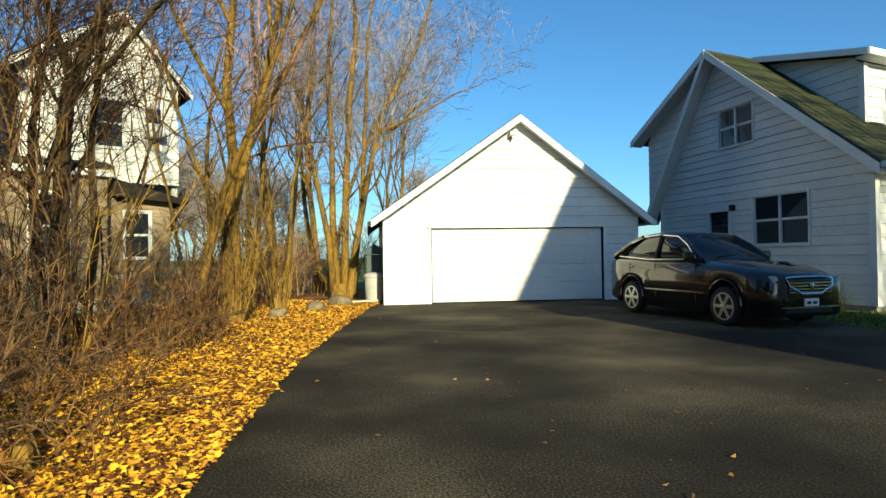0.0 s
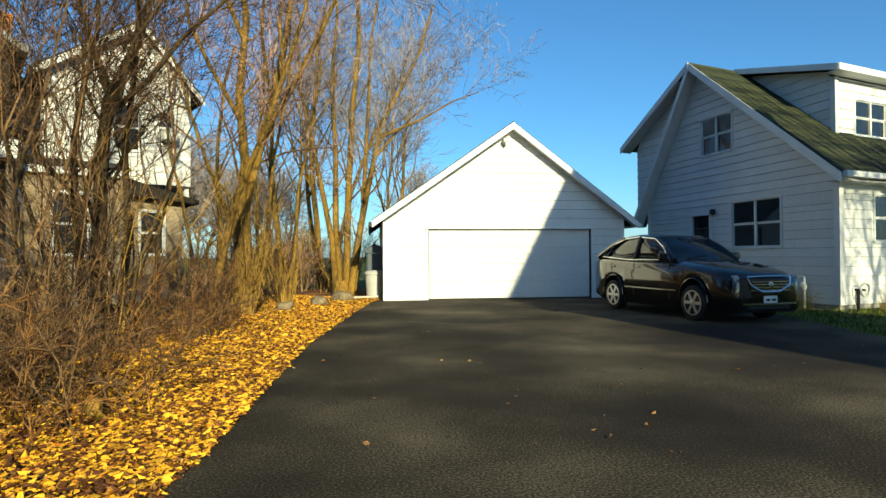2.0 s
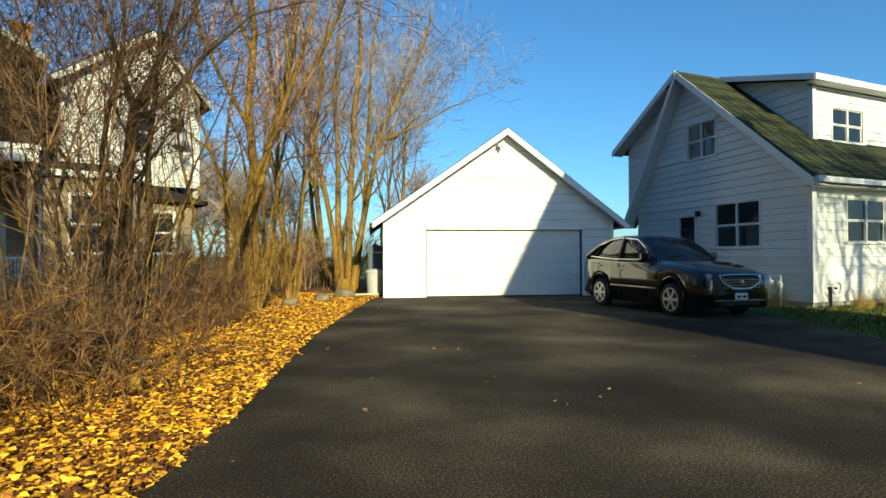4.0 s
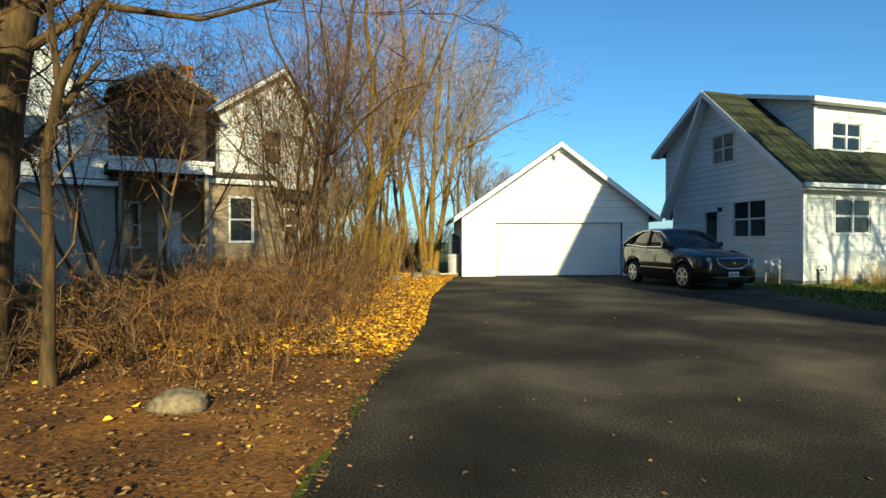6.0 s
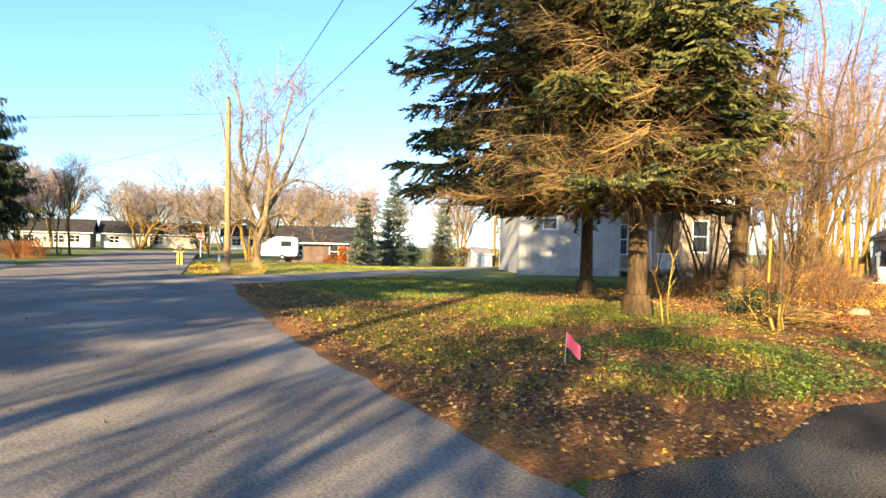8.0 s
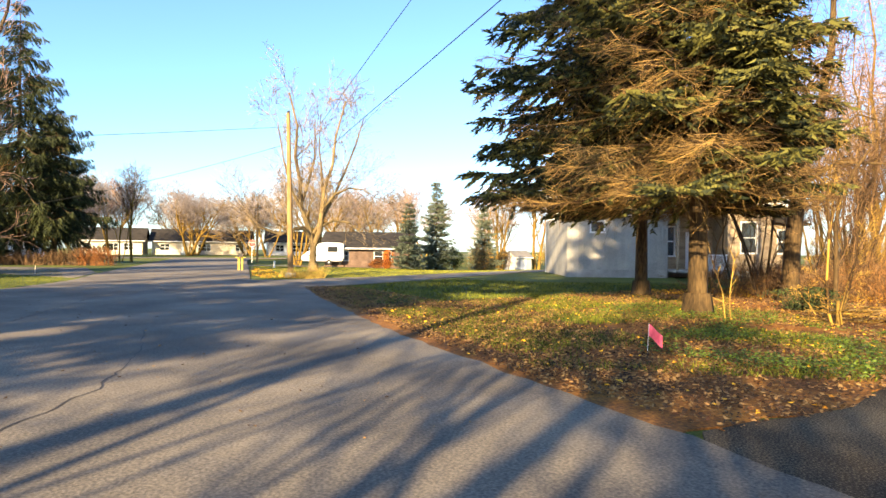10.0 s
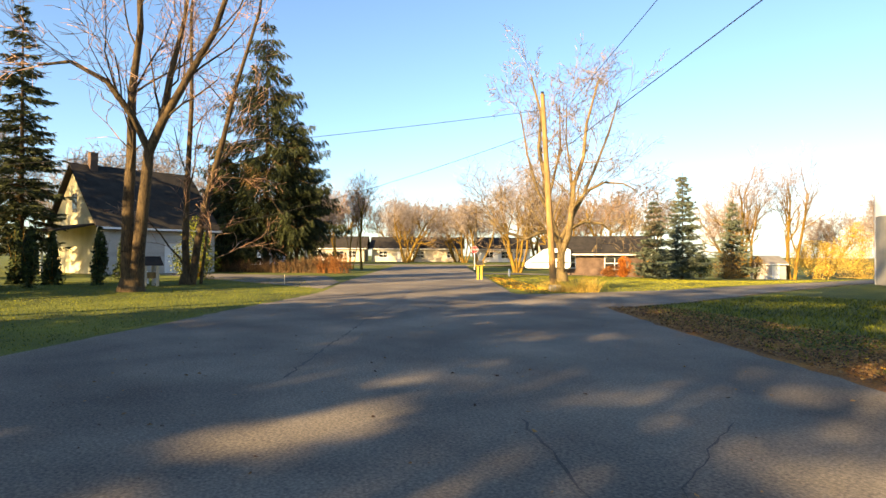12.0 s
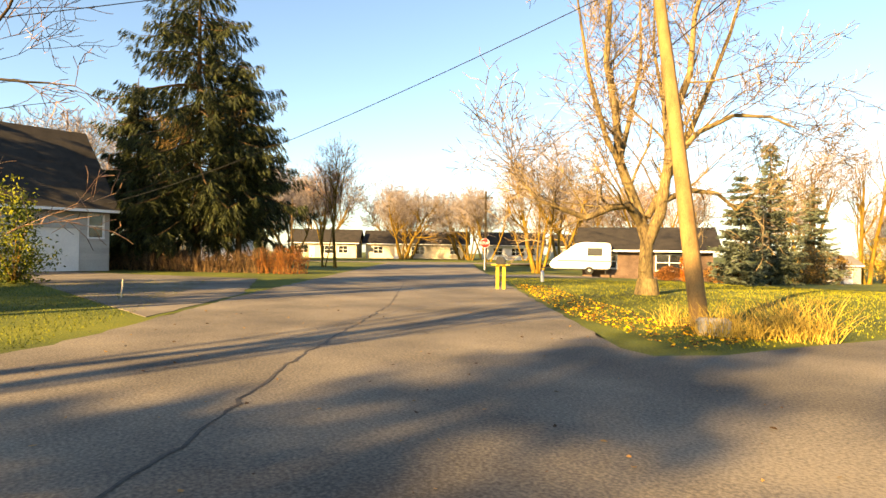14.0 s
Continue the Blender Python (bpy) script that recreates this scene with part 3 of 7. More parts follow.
for b0, z0 in ((-0.45, HEZ - 0.45 * SH), (HBACK + 0.36, ZREAR - 0.36 * SREAR)):
    roof = front_roof if b0 < 0 else rear_roof
    part("rake_board", skew_slab(H, [(-OV - 0.03, b0, z0 + 0.1), (-OV - 0.002, b0, z0 + 0.1), (-OV - 0.002, HB, HPZ + 0.13), (-OV - 0.03, HB, HPZ + 0.13)], 0.24), TRIM, roof, "white rake board")
    part("soffit", skew_slab(H, [(-OV, b0, z0 - 0.015), (-0.035, b0, z0 - 0.015), (-0.035, HB, HPZ - 0.015), (-OV, HB, HPZ - 0.015)], 0.03), SOFFIT, roof, "grey underside of the gable overhang")
ez = HEZ - 0.42 * SH
part("gutter", skew_slab(H, [(-OV + 0.05, -0.56, ez + 0.12), (HL + OV, -0.56, ez + 0.12), (HL + OV, -0.43, ez + 0.12), (-OV + 0.05, -0.43, ez + 0.12)], 0.13), TRIM, house, "white eaves gutter")
part("eave_soffit", skew_slab(H, [(-OV, -0.42, ez - 0.05), (HL + OV, -0.42, ez - 0.05), (HL + OV, -0.035, ez - 0.05), (-OV, -0.035, ez - 0.05)], 0.03), SOFFIT, house)
# front dormer
DA, DB, DZ = 1.95, 1.45, 6.1
HD = house_frame(*tuple(H(DA, DB, 0))[:2], U2.x, U2.y)
zb = HEZ + DB * SH
clap_wall(house, HD, lambda z: (0.07, HL - DA - 0.4), zb, DZ, 0.26, [(0.85, 2.3, 4.6, 5.56), (4.0, 5.4, 4.6, 5.56)], WHITE, LAPSHADE, label="white lapped siding on the dormer front")
window(house, HD, 0.85, 4.6, 1.45, 0.96, 2, label="pair of dormer windows")
window(house, HD, 4.0, 4.6, 1.4, 0.96, 2, label="pair of dormer windows")
HDS = house_frame(*tuple(H(DA, DB + 3.3, 0))[:2], -U1.x, -U1.y)
clap_wall(house, HDS, lambda z: (max(0.0, 3.3 - (z - zb) / SH), 3.3 if z <= DZ + 0.14 else 3.3 - (z - DZ - 0.14) / 0.255), zb + 0.02, 7.0, 0.26, [], WHITE, LAPSHADE, label="white lapped siding on the dormer cheek")
dr = part("dormer_roof", skew_slab(H, [(DA - 0.4, DB - 0.42, DZ + 0.17), (HL + 0.1, DB - 0.42, DZ + 0.17), (HL + 0.1, HB + 0.05, HPZ + 0.17), (DA - 0.4, HB + 0.05, HPZ + 0.17)], 0.1), SHINGLE, house, "low shed roof of the dormer")
part("fascia", skew_slab(H, [(DA - 0.42, DB - 0.46, DZ + 0.19), (HL + 0.1, DB - 0.46, DZ + 0.19), (HL + 0.1, DB - 0.425, DZ + 0.19), (DA - 0.42, DB - 0.425, DZ + 0.19)], 0.17), TRIM, dr)
part("fascia", skew_slab(H, [(DA - 0.43, DB - 0.42, DZ + 0.19), (DA - 0.402, DB - 0.42, DZ + 0.19), (DA - 0.402, HB, HPZ + 0.19), (DA - 0.43, HB, HPZ + 0.19)], 0.17), TRIM, dr)
part("soffit", skew_slab(H, [(DA - 0.4, DB - 0.42, DZ + 0.05), (HL, DB - 0.42, DZ + 0.05), (HL, DB - 0.035, DZ + 0.05), (DA - 0.4, DB - 0.035, DZ + 0.05)], 0.03), SOFFIT, dr)
# rear dormer, flush with the gable
RB = 8.4
HR = house_frame(*tuple(H(0.0, RB, 0))[:2], -U1.x, -U1.y)
rz = 2.3
clap_wall(house, HR, lambda z: (max(0.0, RB - (8.8 - (z - 5.15) * 2.05)), max(0.05, RB - HB - (HPZ - z) / SREAR)), rz, 6.75, 0.26, [], WHITE, LAPSHADE, label="white lapped siding of the rear dormer")
rd = part("dormer_roof", skew_slab(H, [(-OV, RB + 0.45, 5.28), (HL, RB + 0.45, 5.28), (HL, HB, HPZ + 0.15), (-OV, HB, HPZ + 0.15)], 0.1), SHINGLE, house)
part("rake_board", skew_slab(H, [(-OV - 0.04, RB + 0.47, 5.29), (-OV - 0.002, RB + 0.47, 5.29), (-OV - 0.002, HB, HPZ + 0.15), (-OV - 0.04, HB, HPZ + 0.15)], 0.2), TRIM, rd)
part("soffit", skew_slab(H, [(-OV, RB + 0.45, 5.15), (-0.04, RB + 0.45, 5.15), (-0.04, HB + 0.5, HPZ - 0.3), (-OV, HB + 0.5, HPZ - 0.3)], 0.03), SOFFIT, rd)
part("rear_dormer_wall", skew_slab(H, [(0.2, RB - 0.1, 5.2), (HL, RB - 0.1, 5.2), (HL, RB, 5.2), (0.2, RB, 5.2)], 1.2), WHITE, house)
# ---- trees ----
def grow(rng, p, d, length, radius, level, top, out, droop=0.0, spread=0.6, twig=0.006, kids=(5, 6, 5, 4), up=0.12):
    """Tube rows of a branch and all that it bears; out[0] takes the wood, out[1] the twigs."""
    n = 7 if level == 0 else (5 if level == 1 else 3)
    step = length / n
    end = radius * (0.45 if level < top else 0.5)
    p, d = Vector(p), Vector(d).normalized()
    marks = []
    for i in range(n):
        wob = 0.10 + 0.07 * level
        d = (d + Vector((rng.gauss(0, wob), rng.gauss(0, wob), rng.gauss(0, wob * 0.6) + (up if level < 2 else up * 0.4) - droop * level * 0.12))).normalized()
        q = p + d * step
        r0, r1 = radius + (end - radius) * i / n, radius + (end - radius) * (i + 1) / n
        (out[0] if r0 > 0.022 else out[1]).append((*p, *q, max(r0, twig), max(r1, twig * 0.7)))
        marks.append((q, d, r1, (i + 1) / n))
        p = q
    if level >= top:
        return
    count = kids[min(level, len(kids) - 1)]
    for k in range(count):
        t = (0.28 if level == 0 else 0.2) + (0.98 - (0.28 if level == 0 else 0.2)) * (k + rng.random()) / count
        q, dd, r, _ = marks[min(n - 1, int(t * n))]
        side = dd.cross(Vector((rng.gauss(0, 1), rng.gauss(0, 1), rng.gauss(0, 1)))).normalized()
        a = spread * rng.uniform(0.6, 1.3)
        grow(rng, q, dd * math.cos(a) + side * math.sin(a), length * rng.uniform(0.42, 0.68) * (1.1 - 0.45 * t), r * rng.uniform(0.36, 0.6), level + 1, top, out, droop, spread, twig, kids, up)


def bare_tree(name, place, height, radius, seed, label, stems=1, lean=(0, 0), top=3, kids=(7, 6, 5, 4), spread=0.6, splay=0.18, droop=0.0, group="", up=0.12, twig=0.006, category="tree", bark=None, twigs=None):
    rng = random.Random(seed)
    out = ([], [])
    for s in range(stems):
        a = 2 * math.pi * (s + rng.random() * 0.5) / max(1, stems)
        off = radius * (1.1 if stems > 1 else 0)
        d = Vector((lean[0] + (splay * math.cos(a) if stems > 1 else 0), lean[1] + (splay * math.sin(a) if stems > 1 else 0), 1))
        r = radius * (rng.uniform(0.35, 1.0) if stems > 1 else 1)
        base = Vector((off * math.cos(a), off * math.sin(a), -0.08))
        out[0].append((*base, *(base + d.normalized() * 0.35), r * 1.45, r * 1.05))
        grow(rng, base + d.normalized() * 0.33, d, height * rng.uniform(0.62, 0.72), r, 0, top, out, droop, spread, twig, kids, up)
    tree = thing(name, Matrix.Translation((place[0], place[1], land(*place[:2]) if len(place) < 3 else place[2])), label, category, group)
    slim = "stuff" if radius < 0.06 else ""
    tagged(part("stem_clump" if slim else "trunk", tube_mesh("trunk", out[0], bark or BARK, 7, True), BARK, tree), kind=slim)
    tagged(part("twig_mass" if slim else "crown", tube_mesh("crown", out[1] or out[0][-1:], twigs or TWIG, 3), TWIG, tree), kind=slim)
    return tree


def spruce(name, place, height, reach, seed, label, needles, bottom=0.08, rows=30, per=9, density=16, dead=0.0, trunk=0.22, group="", sag=0.35, tuft=0.2, ragged=0.0, lop=None, clear=-9.0, skirt=0.62, bushy=0.16, hang=0.0):
    """A conifer: a straight trunk with whorls of drooping boughs, each hung with needled sprays."""
    rng = random.Random(seed)
    wood, dry, v, f = [], [], [], []
    hgt = height
    wood += rod([(0, 0, -0.1), (0, 0, 0.5), (0.03, 0.02, hgt * 0.5), (0, 0, hgt)], trunk * 1.25, 0.02)
    wood[0] = (*wood[0][:6], trunk * 1.5, trunk * 1.15)
    for r in range(rows):
        k = (r + rng.uniform(-0.3, 0.3)) / rows
        k = max(0.0, min(0.985, k))
        z = hgt * (bottom + (1 - bottom) * k)
        long = reach * (1 - k) ** 0.85 * min(1.0, skirt + k * 3.0) + 0.12
        for b in range(per):
            a = 2 * math.pi * (b + rng.random() * 0.8) / per + r * 0.7
            z = hgt * (bottom + (1 - bottom) * k) + rng.gauss(0, hgt * 0.013)
            ln = long * rng.uniform(0.72 - 0.5 * ragged, 1.1)
            rise = 0.25 * k - 0.06
            if lop:
                side_k = math.cos(a - lop)
                ln *= 1 - 0.3 * max(0.0, side_k) + 0.3 * max(0.0, -side_k) ** 3
            pts = []
            for i in range(6):
                t = i / 5
                pts.append(Vector((math.cos(a) * ln * t, math.sin(a) * ln * t, z + ln * (rise * t - sag * t * t * (1 - 0.55 * t)) + (0.10 * ln * max(0, t - 0.75) * (3 + 4 * ragged)))))
                if pts[-1].z < clear:
                    pts[-1].z = clear + 0.25 * (pts[-1].z - clear) / max(1.0, clear)
            isdead = rng.random() < dead * (1.2 - k * 1.6) * (1.0 if lop is None else 0.75 + 0.55 * math.cos(a + 0.9))
            (dry if isdead else wood).extend(rod(pts, (0.006 + 0.006 * ln) if isdead else (0.012 + 0.011 * ln), 0.004))
            side = Vector((-math.sin(a), math.cos(a), 0))
            outd = Vector((math.cos(a), math.sin(a), 0))
            m = max(4, int(density * ln / max(1.0, reach) * 2.2))
            for j in range(m):
                t = 0.12 + 0.88 * (j + rng.random()) / m
                i = min(4, int(t * 5))
                p = pts[i].lerp(pts[i + 1], t * 5 - i)
                s = 1 if rng.random() < 0.5 else -1
                w = ln * (1 - t) * 0.38 + bushy
                d = (side * s * rng.uniform(0.5, 1.0) + outd * rng.uniform(0.25, 0.9) + Vector((0, 0, rng.uniform(-0.75 - 2.2 * hang, 0.1 - 0.7 * hang) if p.z > clear + 0.4 else rng.uniform(-0.15, 0.25)))).normalized()
                w *= rng.uniform(0.6, 1.15)
                if isdead:
                    q = p + d * w
                    dry.append((*p, *q, 0.006, 0.003))
                    for _ in range(5):
                        c = p.lerp(q, rng.uniform(0.3, 0.9))
                        e = (d + Vector((rng.gauss(0, 0.6), rng.gauss(0, 0.6), rng.gauss(0, 0.6)))).normalized()
                        dry.append((*c, *(c + e * w * 0.4), 0.004, 0.002))
                    continue
                # a spray: short needled fingers in a flat fan
                cnt = max(3, int(w / 0.09))
                up = d.cross(side).normalized()
                for c in range(cnt):
                    u = (c + 0.5) / cnt
                    base = p + d * w * u
                    for sg in (-1, 1):
                        g = (d * 0.75 + d.cross(Vector((0, 0, 1))).normalized() * sg * rng.uniform(0.35, 0.8) + Vector((0, 0, rng.uniform(-0.5, 0.25)))).normalized()
                        tip = base + g * tuft * rng.uniform(0.7, 1.2) * (1.15 - 0.5 * u)
                        o = len(v)
                        th = up * 0.024 + Vector((rng.gauss(0, 0.012), rng.gauss(0, 0.012), 0.012))
                        v += [tuple(base - th), tuple(base + th), tuple(tip)]
                        f.append((o, o + 1, o + 2))
    tree = thing(name, Matrix.Translation((place[0], place[1], land(*place[:2]) if len(place) < 3 else place[2])), label, "tree", group)
    part("trunk", tube_mesh("trunk", wood, OLDBARK, 6, True), OLDBARK, tree)
    part("crown", mesh("crown", v, f, needles), needles, tree)
    if dry:
        part("dead_twig_mass", tube_mesh("dead_twig_mass", dry, DEADTWIG, 3), DEADTWIG, tree, "bare dead lower twigs")
    return tree


def shrub(name, place, height, reach, count, seed, label, material, thick=0.009, fork=5, group="", lean=0.35, kind="", category="shrub", arch=0.0):
    """A clump of stems that fan out and fork."""
    rng = random.Random(seed)
    out, fine = [], []
    for s in range(count):
        a, r = rng.uniform(0, 2 * math.pi), reach * 0.45 * math.sqrt(rng.random())
        p = Vector((r * math.cos(a), r * math.sin(a), -0.05))
        b = rng.uniform(0, 2 * math.pi)
        d = Vector((math.cos(b) * rng.uniform(0, lean), math.sin(b) * rng.uniform(0, lean), 1)).normalized()
        h = height * rng.uniform(0.45, 1.05)
        n = 5
        rad = thick * rng.uniform(0.6, 1.5)
        for i in range(n):
            d = (d + Vector((rng.gauss(0, 0.12), rng.gauss(0, 0.12), rng.gauss(0, 0.05) - arch * i / n))).normalized()
            q = p + d * h / n
            out.append((*p, *q, rad * (1 - 0.15 * i), rad * (0.85 - 0.15 * i)))
            if i:
                for _ in range(fork if i > 1 else 1):
                    e = (d * 0.8 + Vector((rng.gauss(0, 0.5), rng.gauss(0, 0.5), rng.gauss(0.1, 0.35)))).normalized()
                    t = p.lerp(q, rng.random())
                    g = t + e * h * rng.uniform(0.08, 0.22)
                    fine.append((*t, *g, rad * 0.5, rad * 0.25))
                    e = (e + Vector((rng.gauss(0, 0.5), rng.gauss(0, 0.5), rng.gauss(0, 0.4)))).normalized()
                    t2 = t.lerp(g, 0.6)
                    fine.append((*t2, *(t2 + e * h * 0.09), rad * 0.35, rad * 0.2))
            p = q
    ob = thing(name, Matrix.Translation((place[0], place[1], land(*place[:2]))), label, category, group, kind)
    tagged(part("stem_clump", tube_mesh("stem_clump", out, material, 4), material, ob), kind="stuff")
    if fine:
        tagged(part("twig_mass", tube_mesh("twig_mass", fine, material, 3), material, ob), kind="stuff")
    return ob


def leaf_bush(name, place, size, count, seed, label, material, leaf=0.05, group="", category="shrub", cone=False):
    """A dense bush: inner stems and many small leaves in uneven clumps."""
    rng = random.Random(seed)
    v, f, st = [], [], []
    clumps = [(rng.gauss(0, 0.33), rng.gauss(0, 0.33), rng.uniform(0.1, 0.9)) for _ in range(26)]
    for c in clumps:
        st.append((0, 0, 0, c[0] * size[0], c[1] * size[1], c[2] * size[2], 0.014, 0.005))
    for i in range(count):
        c = rng.choice(clumps)
        z = min(0.99, max(0.02, c[2] + rng.gauss(0, 0.11)))
        k = (1 - z) ** 0.7 + 0.08 if cone else math.sqrt(max(0.05, 1 - (2 * z - 0.9) ** 2 * 0.8))
        p = Vector(((c[0] + rng.gauss(0, 0.13)) * size[0] * k, (c[1] + rng.gauss(0, 0.13)) * size[1] * k, z * size[2]))
        a = Vector((rng.gauss(0, 1), rng.gauss(0, 1), rng.gauss(0, 1))).normalized() * leaf
        b = a.cross(Vector((rng.gauss(0, 1), rng.gauss(0, 1), rng.gauss(0, 1)))).normalized() * leaf * 0.5
        o = len(v)
        v += [tuple(p - a), tuple(p + b), tuple(p + a), tuple(p - b)]
        f.append((o, o + 1, o + 2, o + 3))
    ob = thing(name, Matrix.Translation((place[0], place[1], land(*place[:2]))), label, category, group)
    part("stem_clump", tube_mesh("stem_clump", st, BARK, 4), BARK, ob)
    part("foliage", mesh("foliage", v, f, material), material, ob)
    return ob


ROW = "trees along the drive"


def shoot_rows(rng, count, height, fan, ring=0.35):
    """Tube rows of thin straight shoots that rise from one stool."""
    thin = []
    for i in range(count):
        a, lean = rng.uniform(0, 2 * math.pi), rng.uniform(0.05, fan)
        d = Vector((math.cos(a) * lean, math.sin(a) * lean, 1)).normalized()
        p = Vector((math.cos(a) * rng.uniform(0, ring), math.sin(a) * rng.uniform(0, ring), -0.05))
        h, r = height * rng.uniform(0.4, 1.25), rng.uniform(0.008, 0.02)
        for k in range(6):
            d = (d + Vector((rng.gauss(0, 0.07), rng.gauss(0, 0.07), 0.02))).normalized()
            q = p + d * h / 6
            thin.append((*p, *q, r * (1 - 0.13 * k), r * (0.87 - 0.13 * k)))
            if k > 1:
                for _ in range(3):
                    e = (d + Vector((rng.gauss(0, 0.6), rng.gauss(0, 0.6), rng.gauss(0, 0.3)))).normalized()
                    c = p.lerp(q, rng.random())
                    w = c + e * h * rng.uniform(0.08, 0.2)
                    thin.append((*c, *w, 0.005, 0.003))
                    for _ in range(2):
                        g = (e + Vector((rng.gauss(0, 0.6), rng.gauss(0, 0.6), rng.gauss(0, 0.4)))).normalized()
                        c2 = c.lerp(w, rng.uniform(0.3, 1))
                        thin.append((*c2, *(c2 + g * h * 0.07), 0.004, 0.002))
            p = q
    return thin


def limbed_tree(place, u, arms, seed, label, bark, twigs, fork=(3, 5), long=(1.6, 3.0), fine=0.009, foot=0.5, low=0.0, shoots=None, group=""):
    """A tree along given limbs, each (side, depth, height) points and two radii; u is the side direction.
    No branch starts below low; shoots gives the number, height and fan of the thin shoots round its foot."""
    u = Vector((*u, 0)).normalized()
    w = Vector((-u.y, u.x, 0))
    rng = random.Random(seed)
    out = ([], [])
    for pts, r0, r1 in arms:
        pts = [u * a + w * b + Vector((0, 0, c)) for a, b, c in pts]
        out[0].extend(rod(pts, r0, r1))
        n = len(pts) - 1
        for i in range(1 if r0 < 0.2 else max(2, n - 4), n + 1):
            if pts[i].z < low:
                continue
            for _ in range(fork[0] if i < n else fork[1]):
                d = (pts[i] - pts[i - 1]).normalized() + Vector((rng.gauss(0, 0.7), rng.gauss(0, 0.7), rng.gauss(0.25, 0.4)))
                grow(rng, pts[i - 1].lerp(pts[i], rng.uniform(0.3, 1)), d, rng.uniform(*long), (r0 + (r1 - r0) * i / n) * 0.32, 1, 3, out, 0.0, 0.75, fine, (6, 6, 5, 4), 0.08)
    out[0].insert(0, (0, 0, -0.1, 0, 0, 0.5, foot, foot * 0.7))
    tree = thing("tree", Matrix.Translation((*place, land(*place))), label, "tree", group)
    part("trunk", tube_mesh("trunk", out[0], bark, 8, True), bark, tree)
    part("crown", tube_mesh("crown", out[1], twigs, 3), twigs, tree)
    if shoots:
        tagged(part("shoot_clump", tube_mesh("shoot_clump", shoot_rows(rng, *shoots), STEM, 4), STEM, tree, "thin straight golden shoots"), kind="stuff")
    return tree


ACROSS = (1.0, 0.0)
limbed_tree((-3.8, 7.8), ACROSS, [
    ([(-0.14, 0.1, -0.1), (-0.2, 0.1, 1.0), (-0.3, 0.1, 2.2), (-0.36, 0.2, 3.0), (-0.28, 0.3, 3.8), (-0.12, 0.4, 4.7), (-0.15, 0.5, 6.6), (-0.5, 0.7, 8.8)], 0.065, 0.02),
    ([(0.03, 0, -0.1), (0.06, 0, 1.5), (0.12, -0.05, 2.7), (0.22, -0.1, 3.5), (0.55, -0.1, 4.2), (0.85, 0, 5.3), (1.0, 0.2, 7.2), (1.5, 0.4, 9.2)], 0.12, 0.03),
    ([(0.2, 0.2, -0.1), (0.36, 0.25, 1.6), (0.29, 0.3, 2.9), (0.34, 0.5, 4.0), (0.36, 0.7, 5.4), (0.1, 0.8, 7.2), (0.3, 1.0, 9.0)], 0.06, 0.02),
    ([(-0.04, -0.1, -0.1), (-0.16, -0.15, 1.5), (0.06, -0.2, 2.6), (0.5, -0.4, 3.5), (0.7, -0.5, 4.2), (1.27, -0.7, 4.9), (1.9, -1.0, 6.2)], 0.05, 0.015),
    ([(0.2, -0.1, 3.3), (0.81, -0.3, 3.75), (1.34, -0.5, 4.3), (2.1, -0.7, 4.9), (2.9, -0.8, 5.1)], 0.045, 0.012),
    ([(0.24, -0.1, 3.6), (-0.05, 0.1, 4.3), (-0.35, 0.2, 5.2), (-1.0, 0.3, 6.4), (-1.4, 0.3, 8.2)], 0.06, 0.015),
    ([(-0.3, 0.1, 2.2), (-0.9, -0.1, 3.0), (-1.6, -0.2, 3.5), (-2.4, -0.3, 4.4)], 0.035, 0.01),
    ([(-0.3, -0.2, -0.1), (-0.5, -0.3, 1.4), (-0.9, -0.4, 2.8), (-1.1, -0.4, 4.4), (-1.6, -0.5, 6.2)], 0.04, 0.012),
    ([(0.4, 0.1, -0.1), (0.51, 0.1, 1.1), (0.85, 0.2, 2.2), (1.05, 0.2, 2.8), (1.5, 0.3, 3.9)], 0.03, 0.01)],
    11, "large many-stemmed bare tree with crooked limbs over the brambles", DARKBARK, DARKTWIG, (2, 4), (1.1, 2.3), 0.0045, 0.2, 2.2, (20, 2.9, 0.45), ROW)
